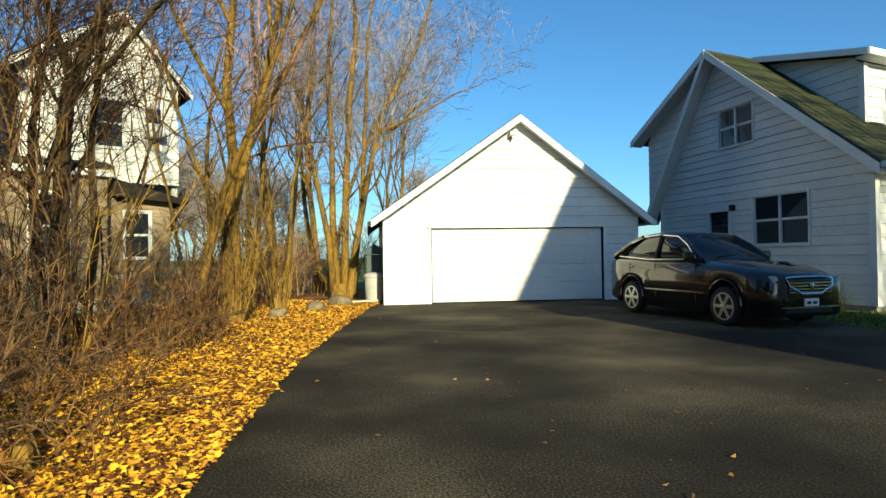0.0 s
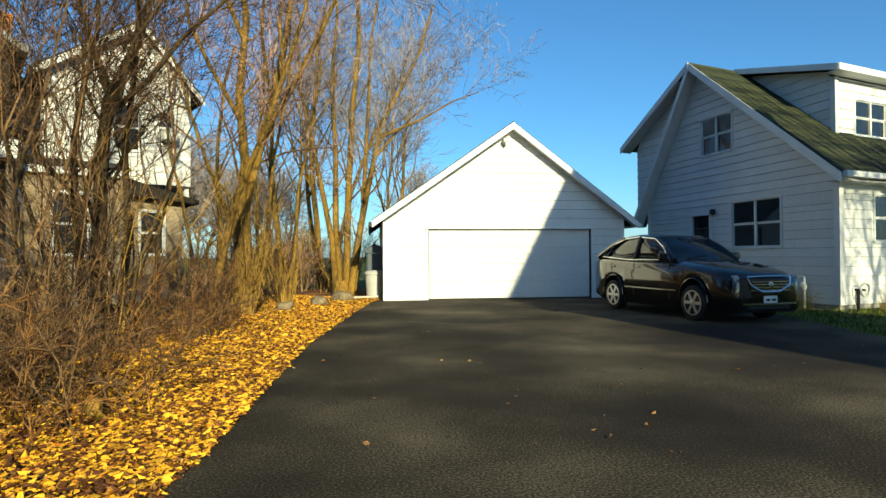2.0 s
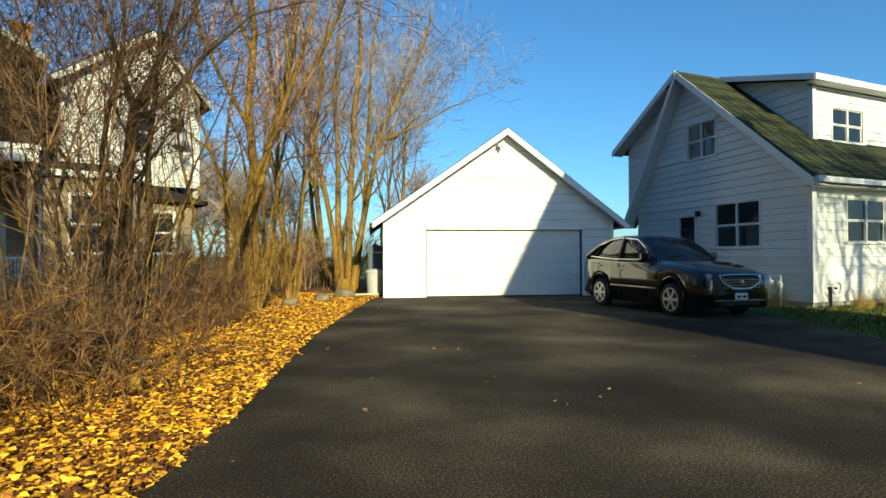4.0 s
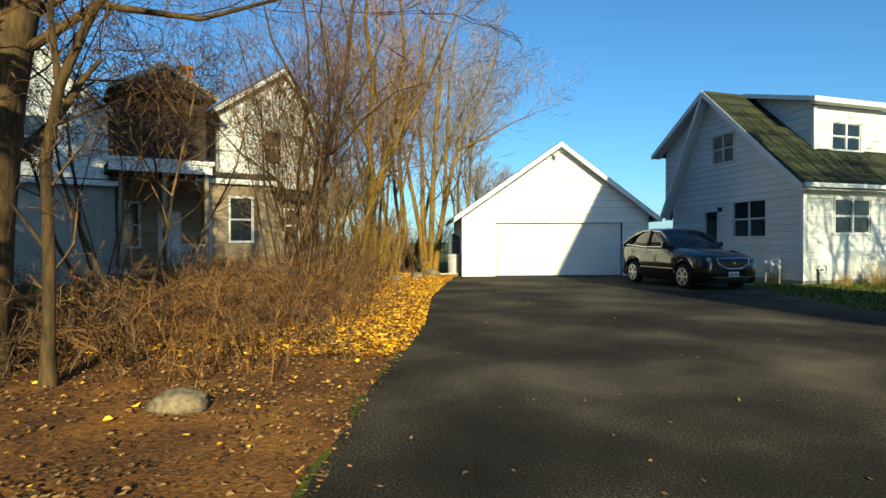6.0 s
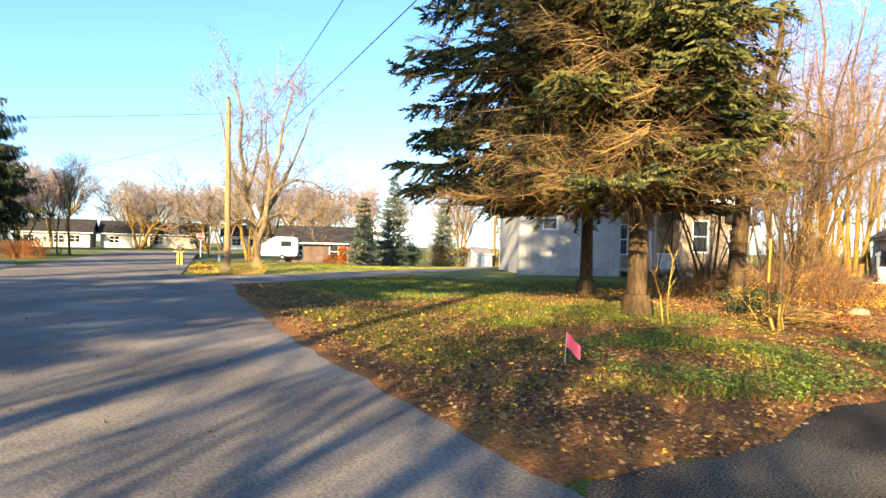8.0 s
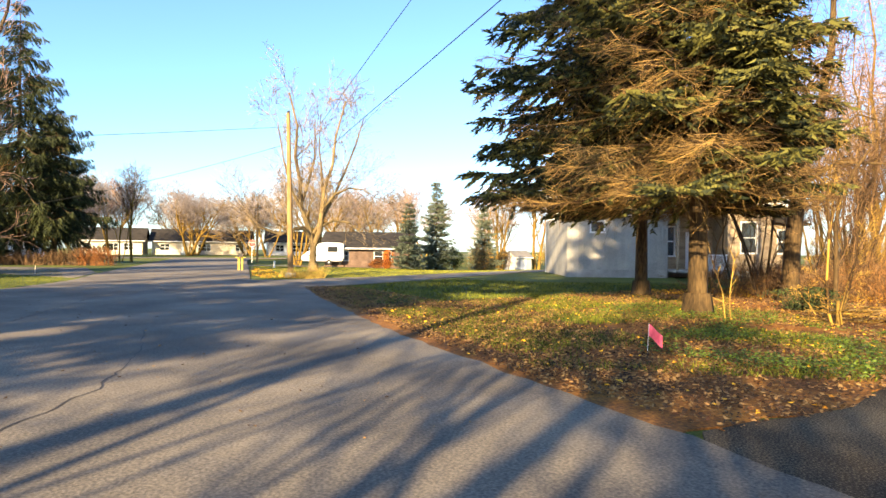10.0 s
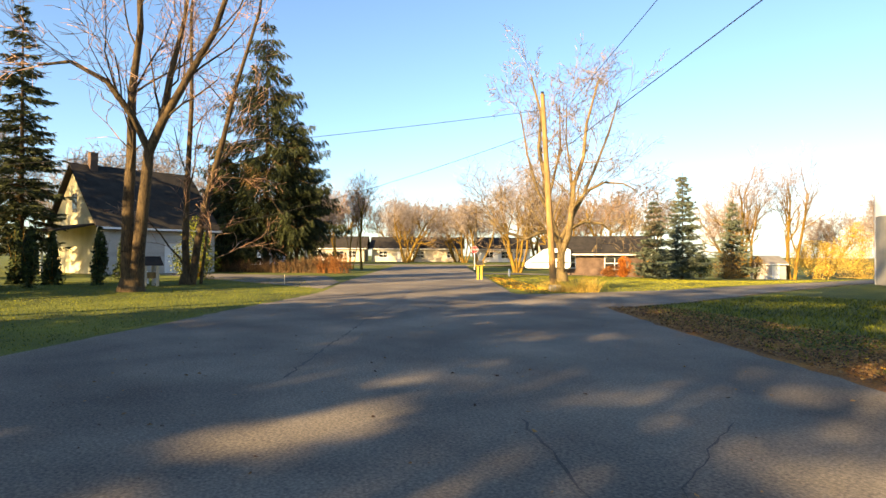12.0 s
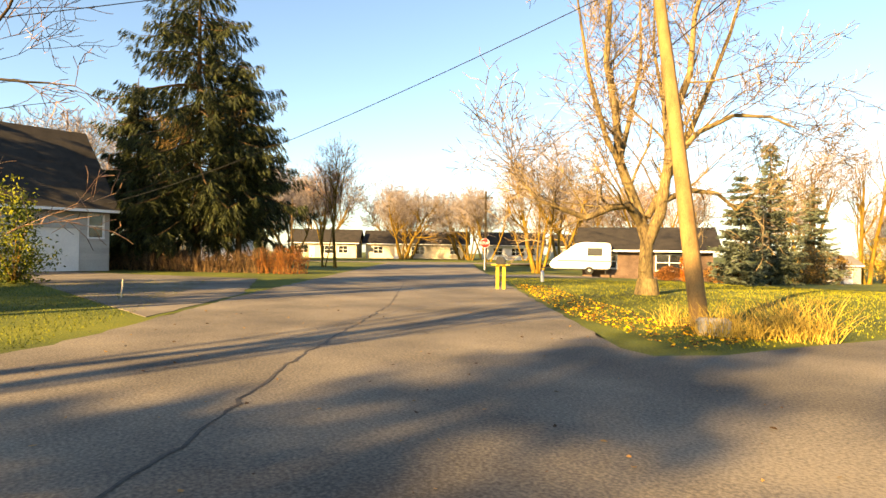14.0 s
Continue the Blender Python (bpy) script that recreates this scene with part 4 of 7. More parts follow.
limbed_tree((-2.8, 12.6), ACROSS, [
    ([(0, 0, -0.1), (-0.06, 0, 1.9), (0.09, 0, 3.4), (-0.06, 0.1, 4.9), (0.1, 0.1, 6.7), (-0.15, 0.2, 8.6), (0.0, 0.3, 11.0), (-0.3, 0.3, 13.2)], 0.135, 0.03),
    ([(0.14, 0.1, -0.1), (0.06, 0.1, 2.4), (0.34, 0.1, 3.6), (0.64, 0.1, 4.8), (0.94, 0.1, 6.1), (1.1, 0.2, 7.6), (1.0, 0.3, 9.6), (1.5, 0.4, 12.4)], 0.12, 0.03),
    ([(0.42, 0.1, 4.0), (1.2, -0.2, 5.2), (1.84, -0.4, 6.4), (2.2, -0.5, 7.2), (2.9, -0.7, 8.8), (3.1, -0.8, 10.6)], 0.07, 0.02),
    ([(-0.02, 0, 4.4), (-0.7, 0.2, 5.6), (-1.2, 0.4, 6.6), (-1.5, 0.4, 8.4), (-2.2, 0.5, 10.0)], 0.06, 0.015),
    ([(0.05, 0.1, 6.2), (-0.5, -0.3, 7.6), (-0.9, -0.5, 9.2), (-0.8, -0.6, 11.4)], 0.055, 0.015),
    ([(0.2, 0.3, -0.1), (0.45, 0.6, 1.8), (0.55, 0.9, 3.6), (0.9, 1.2, 5.6), (0.9, 1.4, 7.8)], 0.055, 0.015)],
    12, "tall golden-lit bare tree of two stout trunks ringed by shoots", BARK, TWIG, (2, 5), (1.3, 2.7), 0.0055, 0.24, 3.4, (30, 2.6, 0.4), ROW)
limbed_tree((-3.1, 11.05), ACROSS, [
    ([(0, 0, -0.1), (0.2, 0, 1.1), (0.51, 0.05, 2.5), (0.99, 0.1, 3.7), (1.44, 0.1, 5.0), (1.8, 0.2, 6.2), (2.1, 0.3, 7.6), (2.7, 0.4, 9.4)], 0.085, 0.02),
    ([(1.44, 0.1, 5.0), (1.3, 0.4, 6.2), (1.5, 0.6, 7.6), (1.3, 0.8, 9.0)], 0.04, 0.012)],
    15, "slim golden bare tree leaning over the fallen leaves", BARK, TWIG, (2, 4), (0.9, 1.8), 0.005, 0.1, 3.0, None, ROW)
limbed_tree((-2.3, 15.6), ACROSS, [
    ([(0, 0, -0.1), (-0.1, 0, 1.6), (-0.35, 0, 3.4), (-0.3, 0.1, 5.2), (-0.6, 0.2, 7.4), (-0.5, 0.3, 10.0), (-0.8, 0.3, 12.4)], 0.085, 0.02),
    ([(0.1, 0, -0.1), (0.3, 0, 1.5), (0.4, 0, 3.2), (0.8, 0, 5.0), (0.9, 0.1, 7.0), (1.4, 0.2, 9.6)], 0.06, 0.015)],
    13, "bare tree with two slim stems and golden shoots", BARK, TWIG, (2, 4), (1.1, 2.3), 0.006, 0.15, 3.0, (24, 2.4, 0.4), ROW)
limbed_tree((-0.95, 19.7), ACROSS, [
    ([(-0.15, 0, -0.1), (-0.29, 0, 1.85), (-0.66, 0, 3.75), (-0.96, 0, 5.3), (-1.35, 0.1, 7.0), (-1.5, 0.2, 9.4)], 0.12, 0.03),
    ([(0.0, 0.1, -0.1), (-0.18, 0.1, 2.6), (-0.18, 0.2, 5.0), (-0.31, 0.3, 7.4), (-0.1, 0.4, 10.0), (-0.4, 0.4, 12.0)], 0.125, 0.03),
    ([(0.16, 0, -0.1), (0.27, 0, 3.7), (0.43, 0, 6.6), (0.64, 0.1, 8.6), (0.6, 0.2, 11.0), (1.0, 0.3, 12.8)], 0.13, 0.03),
    ([(0.31, -0.1, -0.1), (0.6, -0.1, 1.9), (0.9, -0.15, 3.5), (1.4, -0.2, 5.8), (2.1, -0.3, 7.2), (2.71, -0.4, 8.3), (3.2, -0.5, 10.0)], 0.13, 0.03),
    ([(1.31, -0.2, 5.4), (2.0, -0.4, 5.7), (2.68, -0.6, 5.95), (3.83, -0.8, 6.6), (4.7, -0.9, 6.9)], 0.06, 0.012),
    ([(1.15, -0.2, 4.7), (1.9, -0.1, 5.6), (2.9, 0, 6.6), (3.8, 0, 7.9)], 0.05, 0.012),
    ([(0.4, 0.1, -0.1), (0.77, 0.1, 3.1), (0.96, 0.2, 6.6), (1.05, 0.3, 8.9), (1.5, 0.4, 11.4)], 0.1, 0.025)],
    14, "clump of five golden bare stems fanning beside the garage", BARK, FARTWIG, (3, 5), (1.4, 2.8), 0.0065, 0.35, 3.0, None, ROW)
bare_tree("tree", (-3.4, 16.8), 13, 0.09, 16, "bare tree with rising limbs in the thicket", 2, kids=(8, 7, 6, 4), splay=0.15, spread=0.85, up=0.07, group=ROW)
bare_tree("tree", (-4.9, 18.0), 12, 0.1, 17, "bare tree in front of the neighbour's wall", 2, kids=(8, 6, 5, 3), splay=0.2, group=ROW)
bare_tree("tree", (-1.9, 24.0), 14, 0.15, 18, "pinkish bare tree behind the garage", 3, kids=(10, 9, 8, 4), splay=0.25, group=ROW, twig=0.008, twigs=FARTWIG)
bare_tree("tree", (1.2, 30.0), 13, 0.15, 19, "pinkish bare tree behind the garage", 3, kids=(10, 9, 8, 4), splay=0.3, group=ROW, twig=0.009, twigs=FARTWIG)
bare_tree("tree", (-4.5, 32.0), 15, 0.16, 20, "distant bare tree behind the thicket", 3, kids=(9, 7, 5, 4), splay=0.25, group=ROW, twig=0.009)
for i in range(22):
    rng = random.Random(300 + i)
    y = 6.2 + i * 0.7
    x = -2.6 - rng.random() * 2.2 - 0.05 * (12 - y) * (y < 12)
    tall = rng.uniform(1.5, 2.7) if y > 11 else (rng.uniform(1.0, 1.9) if y > 7.6 else 3.0)
    shrub("thicket_shrub", (x if y > 7.6 else -3.5 - 0.4 * rng.random(), y), tall, 1.5 if y > 7.6 else 0.8, 10, 400 + i, "thicket of upright tawny bare stems beside the drive", (STEM, TWIG, DARKTWIG)[i % 3] if y > 9 else DARKTWIG, 0.01, 6, "thicket along the drive", 0.45, arch=0.12)
for i in range(4):
    rng = random.Random(350 + i)
    bare_tree("sapling", (-3.3 - rng.random() * 0.9, 5.6 + i * 0.8), rng.uniform(4.5, 7.5), 0.035, 360 + i, "slender bare sapling leaning in the thicket", rng.choice((2, 3, 4)), kids=(9, 7, 5, 3), splay=0.3, group="saplings in the thicket", twig=0.004, top=3, bark=DARKBARK, twigs=DARKTWIG)
for i in range(7):
    rng = random.Random(380 + i)
    bare_tree("sapling", (-5.2 - rng.random() * 2.8, -0.5 + i * 1.3), rng.uniform(4.5, 8.0), 0.045, 390 + i, "slender bare sapling before the neighbour's house", 2, kids=(8, 7, 5, 3), splay=0.25, spread=0.85, group="saplings in the thicket", twig=0.0045, top=3, bark=DARKBARK, twigs=DARKTWIG)
for i in range(44):
    rng = random.Random(500 + i)
    shrub("bramble", (-2.5 - rng.random() ** 1.3 * 5.6, -0.6 + rng.random() * 11.5), rng.uniform(0.75, 1.6), 2.2, 26, 520 + i, "tangled russet bramble over fallen leaves", (REDBROWN, DARKTWIG, DARKTWIG)[i % 3], 0.006, 6, "brambles", 0.9, arch=0.5)

spruce("spruce", (-7.4, -5.6), 18.5, 4.65, 31, "big old spruce with needle-clad boughs and dead inner twigs", OLDNEEDLE, bottom=0.15, rows=37, per=10, density=28, dead=0.54, trunk=0.27, sag=0.3, tuft=0.25, ragged=-0.25, lop=0.02, clear=2.4, skirt=0.76, bushy=0.42)
spruce("spruce", (-9.9, -0.4), 14, 3.6, 32, "second old spruce with bare lower twigs", OLDNEEDLE, bottom=0.2, rows=24, per=8, density=22, dead=0.6, trunk=0.24, sag=0.3, tuft=0.22, lop=0.2, clear=2.6)

# along the street
bare_tree("tree", (-33.5, -19.5), 19, 0.26, 43, "tall bare verge tree", 2, kids=(8, 6, 5, 4), splay=0.2, twig=0.009)


for i in range(16):
    rng = random.Random(600 + i)
    shrub("bramble", (-3.1 - rng.random() * 3.4, -0.4 + rng.random() * 5.6), rng.uniform(1.0, 1.7), 1.8, 26, 620 + i, "dark tangled bramble in the undergrowth", (DARKTWIG, REDBROWN)[i % 2], 0.007, 6, "brambles", 1.0, arch=0.6)
for i in range(9):
    rng = random.Random(640 + i)
    shrub("thicket_shrub", (-0.6 - rng.random() * 5.0, 21.0 + i * 1.3), rng.uniform(2.2, 3.6), 2.4, 22, 650 + i, "tawny bare undergrowth behind the garage", (STEM, TWIG)[i % 2], 0.014, 6, "undergrowth behind the garage", 0.5)
limbed_tree((-5.75, -0.35), (0.879, 0.477), [
    ([(0, 0, -0.1), (0.08, 0, 1.5), (0.22, 0, 3.0), (0.42, 0, 4.3)], 0.24, 0.19),
    ([(0.42, 0, 4.2), (-0.1, 0.1, 5.2), (-0.6, 0.2, 6.4), (-1.0, 0.2, 7.6), (-1.6, 0.3, 9.6), (-2.0, 0.4, 12.0)], 0.16, 0.04),
    ([(0.42, 0, 4.2), (0.75, -0.1, 5.2), (0.9, -0.1, 6.4), (1.15, 0, 7.4), (1.2, 0, 9.5), (1.6, 0.1, 12.0)], 0.16, 0.04),
    ([(0.3, 0, 3.4), (1.1, -0.4, 4.0), (2.1, -0.8, 3.9), (3.1, -1.0, 4.3)], 0.06, 0.015),
    ([(0.25, 0, 3.1), (-0.7, -0.5, 3.7), (-1.8, -0.8, 3.6)], 0.05, 0.015),
    ([(0.36, 0, 3.8), (1.3, 0.4, 4.8), (2.3, 0.7, 5.6), (3.3, 0.9, 5.4)], 0.06, 0.015)],
    21, "stout bare tree with a forked trunk by the brush pile", OLDBARK, DARKTWIG, (2, 4), (1.2, 2.4), 0.006, 0.36)
STREETSIDE = (0.63, 0.78)
limbed_tree((-32.4, 7.8), STREETSIDE, [
    ([(0, 0, -0.1), (-0.05, 0, 0.7), (0.0, 0.05, 1.7), (-0.25, 0.2, 2.6), (-0.75, 0.5, 4.2), (-0.8, 0.8, 5.8), (-1.15, 0.7, 7.4), (-1.0, 0.9, 9.4), (-1.5, 1.2, 11.6)], 0.25, 0.05),
    ([(0.0, 0.05, 1.6), (0.35, -0.1, 2.5), (0.5, -0.3, 4.0), (0.6, -0.2, 5.2), (1.1, -0.4, 6.8), (1.3, -0.2, 8.6), (1.9, -0.5, 11.0)], 0.2, 0.05),
    ([(-0.2, 0.1, 2.2), (-0.7, -0.3, 2.75), (-1.3, -0.6, 2.65), (-2.1, -0.8, 2.3), (-2.9, -1.0, 2.55), (-3.6, -1.1, 2.8), (-4.1, -1.0, 3.4)], 0.14, 0.04),
    ([(0.5, -0.3, 4.0), (1.2, -0.8, 4.9), (2.0, -1.3, 5.3), (2.9, -1.6, 5.2), (3.6, -1.8, 4.8)], 0.1, 0.02),
    ([(-0.75, 0.5, 4.2), (-0.3, 1.0, 5.6), (0.2, 1.4, 7.6), (0.2, 1.6, 10.2)], 0.1, 0.03),
    ([(0.45, -0.2, 2.9), (1.3, 0.2, 3.3), (2.3, 0.3, 3.2), (3.0, 0.5, 2.7), (3.6, 0.4, 3.3)], 0.1, 0.03),
    ([(0, 0.05, 2.4), (1.1, 0.3, 4.4), (2.0, 0.5, 6.4), (2.8, 0.6, 8.4), (3.3, 0.6, 10.2)], 0.12, 0.03),
    ([(-0.3, 0.3, 3.0), (-1.3, 0.2, 5.0), (-1.9, 0.1, 7.0), (-2.3, 0, 9.4)], 0.11, 0.03),
    ([(0.5, -0.3, 4.0), (0.6, 0.4, 6.0), (0.4, 0.8, 8.0), (0.5, 1.0, 10.4)], 0.09, 0.02)],
    44, "sunlit bare maple with two pale trunks and a crooked limb", PALEBARK, PALETWIG, (3, 5), (1.4, 2.9), 0.011, 0.42)
limbed_tree((-35.8, -12.9), STREETSIDE, [
    ([(-0.1, 0, -0.1), (-0.15, 0, 1.5), (-0.2, 0.1, 3.2), (-0.1, 0.1, 5.0), (-0.15, 0.2, 7.5), (0.1, 0.3, 10.0), (-0.1, 0.4, 14.0), (0.2, 0.5, 18.5)], 0.27, 0.05),
    ([(0.2, 0, -0.1), (0.3, -0.1, 1.5), (0.55, -0.2, 3.5), (0.75, -0.3, 5.2), (1.3, -0.4, 6.3), (2.2, -0.5, 7.8), (3.3, -0.8, 9.4), (4.2, -0.9, 12.0), (4.6, -1.0, 16.0)], 0.26, 0.05),
    ([(0.75, -0.3, 5.2), (0.3, -0.6, 6.4), (-0.5, -0.9, 7.6), (-1.6, -1.2, 8.2), (-2.6, -1.4, 8.0)], 0.14, 0.04),
    ([(1.3, -0.4, 6.3), (1.3, 0.2, 8.2), (1.7, 0.5, 10.5), (2.0, 0.8, 14.5)], 0.15, 0.04)],
    41, "tall twin-trunked bare tree on the verge", DARKBARK, TWIG, (2, 5), (2.2, 4.2), 0.011, 0.55)
limbed_tree((-40.0, -9.7), STREETSIDE, [
    ([(0, 0, -0.1), (-0.1, 0, 2.0), (-0.05, 0.1, 5.0), (0.1, 0.1, 8.5), (0.0, 0.2, 12.5), (0.3, 0.3, 17.0)], 0.19, 0.04),
    ([(0.2, 0, -0.1), (0.5, -0.1, 1.8), (0.9, -0.2, 3.8), (1.7, -0.3, 6.6), (2.3, -0.4, 9.0), (3.4, -0.5, 12.5), (3.8, -0.6, 16.0)], 0.2, 0.04),
    ([(0.5, 0.3, -0.1), (0.7, 0.4, 2.0), (0.8, 0.6, 4.4), (1.3, 0.8, 7.0)], 0.08, 0.02)],
    42, "bare tree of three slim trunks on the verge", DARKBARK, TWIG, (2, 5), (2.0, 3.8), 0.011, 0.4)

spruce("spruce", (-59.5, 2.3), 21.5, 8.2, 51, "tall dark Norway spruce with drooping boughs", NEEDLE, bottom=0.12, rows=20, per=8, density=24, dead=0.16, trunk=0.34, sag=0.7, tuft=0.42, ragged=0.5, bushy=0.5, hang=1.0)
spruce("spruce", (-57.9, 4.3), 13.5, 4.4, 57, "dark spruce with a bare foot beside the tall Norway spruce", NEEDLE, bottom=0.22, rows=16, per=8, density=20, dead=0.1, trunk=0.24, sag=0.6, tuft=0.42, ragged=0.4, bushy=0.4, hang=0.9)
spruce("spruce", (-61.5, -0.6), 11.5, 3.4, 56, "shorter dark spruce beside the tall Norway spruce", NEEDLE, bottom=0.05, rows=18, per=8, density=20, trunk=0.2, sag=0.6, tuft=0.45, ragged=0.4, bushy=0.35, hang=0.8)
spruce("spruce", (-57.2, -14.8), 17.5, 3.3, 52, "slender tall spruce behind the yellow house", NEEDLE, bottom=0.1, rows=22, per=8, density=13, trunk=0.25, sag=0.45, tuft=0.4)
BL = "blue spruces by the brown house"
spruce("spruce", (-38.0, 26.4), 6.6, 1.9, 53, "young blue spruce with grey-green needles", BLUENEEDLE, 0.03, 17, 8, 13, 0, 0.1, BL, 0.15, 0.3, 0.35)
spruce("spruce", (-39.0, 32.8), 9.6, 2.5, 54, "taller young blue spruce", BLUENEEDLE, 0.03, 22, 8, 13, 0, 0.12, BL, 0.15, 0.32, 0.35)
spruce("spruce", (-42.1, 49.5), 8.8, 2.8, 55, "broad young blue spruce", BLUENEEDLE, 0.03, 20, 8, 13, 0, 0.12, BL, 0.15, 0.32, 0.35)
# ---- the parked saloon car ----
def loft(sections, close=True):
    """A skin over mirrored sections: each a list of (x, y, z) from the middle below to the middle above."""
    bm = bmesh.new()
    rows = []
    for s in sections:
        full = list(s) + [(-x, y, z) for x, y, z in reversed(s[1:-1])]
        rows.append([bm.verts.new(p) for p in full])
    for a, b in zip(rows, rows[1:]):
        n = len(a)
        for i in range(n):
            bm.faces.new((a[i], a[(i + 1) % n], b[(i + 1) % n], b[i]))
    if close:
        bm.faces.new(rows[0])
        bm.faces.new(rows[-1][::-1])
    return bm


def lerp_rows(rows, y):
    for a, b in zip(rows, rows[1:]):
        if a[0] <= y <= b[0]:
            k = (y - a[0]) / (b[0] - a[0])
            return [p + (q - p) * k for p, q in zip(a, b)]
    return list(rows[-1])


CAR_ROWS = [(-0.97, 0.6, 0.3, 0.70, 0.76), (-0.93, 0.72, 0.22, 0.76, 0.83), (-0.82, 0.82, 0.18, 0.81, 0.89), (-0.5, 0.88, 0.17, 0.88, 0.98), (0.0, 0.9, 0.17, 0.96, 1.05),
            (0.6, 0.91, 0.17, 1.01, 1.11), (1.0, 0.91, 0.17, 1.03, 1.13), (2.0, 0.91, 0.17, 1.05, 1.12), (2.9, 0.9, 0.18, 1.09, 1.15), (3.4, 0.87, 0.2, 1.11, 1.19), (3.75, 0.8, 0.28, 1.08, 1.17), (3.86, 0.72, 0.36, 1.0, 1.08)]


def saloon_car(place, heading):
    car = thing("car", Matrix.Translation((*place, 0.0)) @ Matrix.Rotation(heading, 4, "Z"), "dark brown four-door saloon car parked by the house", "car")
    ys = sorted({r[0] for r in CAR_ROWS} | {c + d for c in (0.0, 2.78) for d in (-0.4, -0.39, -0.33, -0.22, -0.11, 0.0, 0.11, 0.22, 0.33, 0.39, 0.4)} | {1.4, 1.8, 2.3})
    secs = []
    for y in ys:
        _, w, zb, zs, zt = lerp_rows(CAR_ROWS, y)
        arch = zb
        for c in (0.0, 2.78):
            if abs(y - c) < 0.395:
                arch = max(zb, 0.35 + math.sqrt(max(0.0, 0.395 ** 2 - (y - c) ** 2)))
        arch = min(arch, zs - 0.12)
        mid = max(arch + 0.03, zs - 0.26)
        secs.append([(0, y, zb), (w * 0.55, y, zb), (w * 0.9, y, arch), (w * 0.985, y, arch + 0.03), (w * 1.0, y, mid), (w * 0.975, y, zs - 0.05), (w * 0.93, y, zs), (w * 0.6, y, zt - 0.015), (0, y, zt)])
    bm = loft(secs)
    me = part("body", bm, CARPAINT, car)
    me.data.polygons.foreach_set("use_smooth", [True] * len(me.data.polygons))
    # cabin glass and painted roof
    cab = [(0.62, 1.05, 1.1, 0.8, 0.72), (1.0, 1.05, 1.34, 0.81, 0.68), (1.4, 1.05, 1.54, 0.81, 0.62), (2.0, 1.05, 1.6, 0.81, 0.61), (2.55, 1.07, 1.575, 0.8, 0.605), (3.05, 1.1, 1.44, 0.78, 0.6), (3.4, 1.12, 1.29, 0.75, 0.6), (3.66, 1.12, 1.17, 0.72, 0.62)]
    glass = part("window_band", loft([[(0, y, zb), (wb, y, zb), (wt + 0.03, y, zt - 0.05), (wt, y, zt - 0.01), (0, y, zt + 0.01)] for y, zb, zt, wb, wt in cab]), GLASS, car, "dark tinted windows")
    glass.data.polygons.foreach_set("use_smooth", [True] * len(glass.data.polygons))
    roof = part("roof", loft([[(0, y, z - 0.03), (w, y, z - 0.05), (w + 0.015, y, z - 0.025), (w * 0.9, y, z + 0.012), (0, y, z + 0.03)] for y, z, w in ((1.34, 1.52, 0.65), (1.55, 1.565, 0.645), (2.1, 1.607, 0.635), (2.62, 1.575, 0.63), (2.78, 1.53, 0.625))]), CARPAINT, car)
    roof.data.polygons.foreach_set("use_smooth", [True] * len(roof.data.polygons))
    for s in (-1, 1):
        part("pillar", tube_mesh("pillar", rod([(s * 0.795, 0.64, 1.09), (s * 0.71, 1.02, 1.34), (s * 0.655, 1.4, 1.52)], 0.035, 0.03), CARPAINT, 6), CARPAINT, car)
        part("pillar", tube_mesh("pillar", rod([(s * 0.83, 2.05, 1.06), (s * 0.66, 2.0, 1.56)], 0.035), BLACK, 6), BLACK, car)
        part("pillar", tube_mesh("pillar", rod([(s * 0.77, 3.6, 1.14), (s * 0.68, 3.2, 1.37), (s * 0.63, 2.7, 1.545)], 0.07, 0.04), CARPAINT, 6), CARPAINT, car)
        part("window_trim", tube_mesh("window_trim", rod([(s * 0.83, 0.78, 1.1), (s * 0.74, 1.1, 1.35), (s * 0.675, 1.45, 1.52), (s * 0.66, 2.1, 1.57), (s * 0.655, 2.6, 1.54), (s * 0.7, 3.0, 1.43), (s * 0.77, 3.3, 1.27), (s * 0.82, 3.35, 1.15), (s * 0.85, 2.2, 1.085), (s * 0.84, 0.85, 1.09)], 0.014), CHROME, 5), CHROME, car, "thin chrome window surround")
        mirror = part("door_mirror", boxes((s * 0.93 - 0.1, s * 0.93 + 0.1, 0.8, 0.93, 1.08, 1.23), bevel=0.03), CARPAINT, car)
        for y in (1.72, 2.72):
            part("door_handle", boxes((s * 0.895 - 0.012, s * 0.895 + 0.012, y, y + 0.2, 0.93, 0.965), bevel=0.006), CARPAINT, car)
        for y in (0.72, 1.95, 2.85):
            part("door_gap", boxes((s * 0.897 - 0.006, s * 0.897 + 0.006, y, y + 0.012, 0.36 if y < 2.8 else 0.84, 1.01)), BLACK, car)
        head = part("headlight", loft([[(0, y, z - 0.07), (w, y, z - 0.09), (w, y, z + 0.06), (0, y, z + 0.08)] for y, z, w in ((-0.06, 0.0, 0.04), (0.08, 0.01, 0.1), (0.34, 0.05, 0.085), (0.55, 0.09, 0.02))]), LAMP, car, "large clear headlight")
        head.matrix_local = Matrix.Translation((s * 0.665, -0.865, 0.75)) @ Matrix.Rotation(s * 0.32, 4, "Z")
        part("indicator", boxes((-0.03, 0.05, 0.24, 0.36, -0.02, 0.05), bevel=0.02), AMBER, head, "amber corner lens")
        fog = part("fog_lamp", turned([(0.05, 0), (0.05, 0.03), (0.03, 0.045)], 12), LAMP, car)
        fog.matrix_local = Matrix.Translation((s * 0.62, -0.9, 0.36)) @ Matrix.Rotation(radians(90), 4, "X")
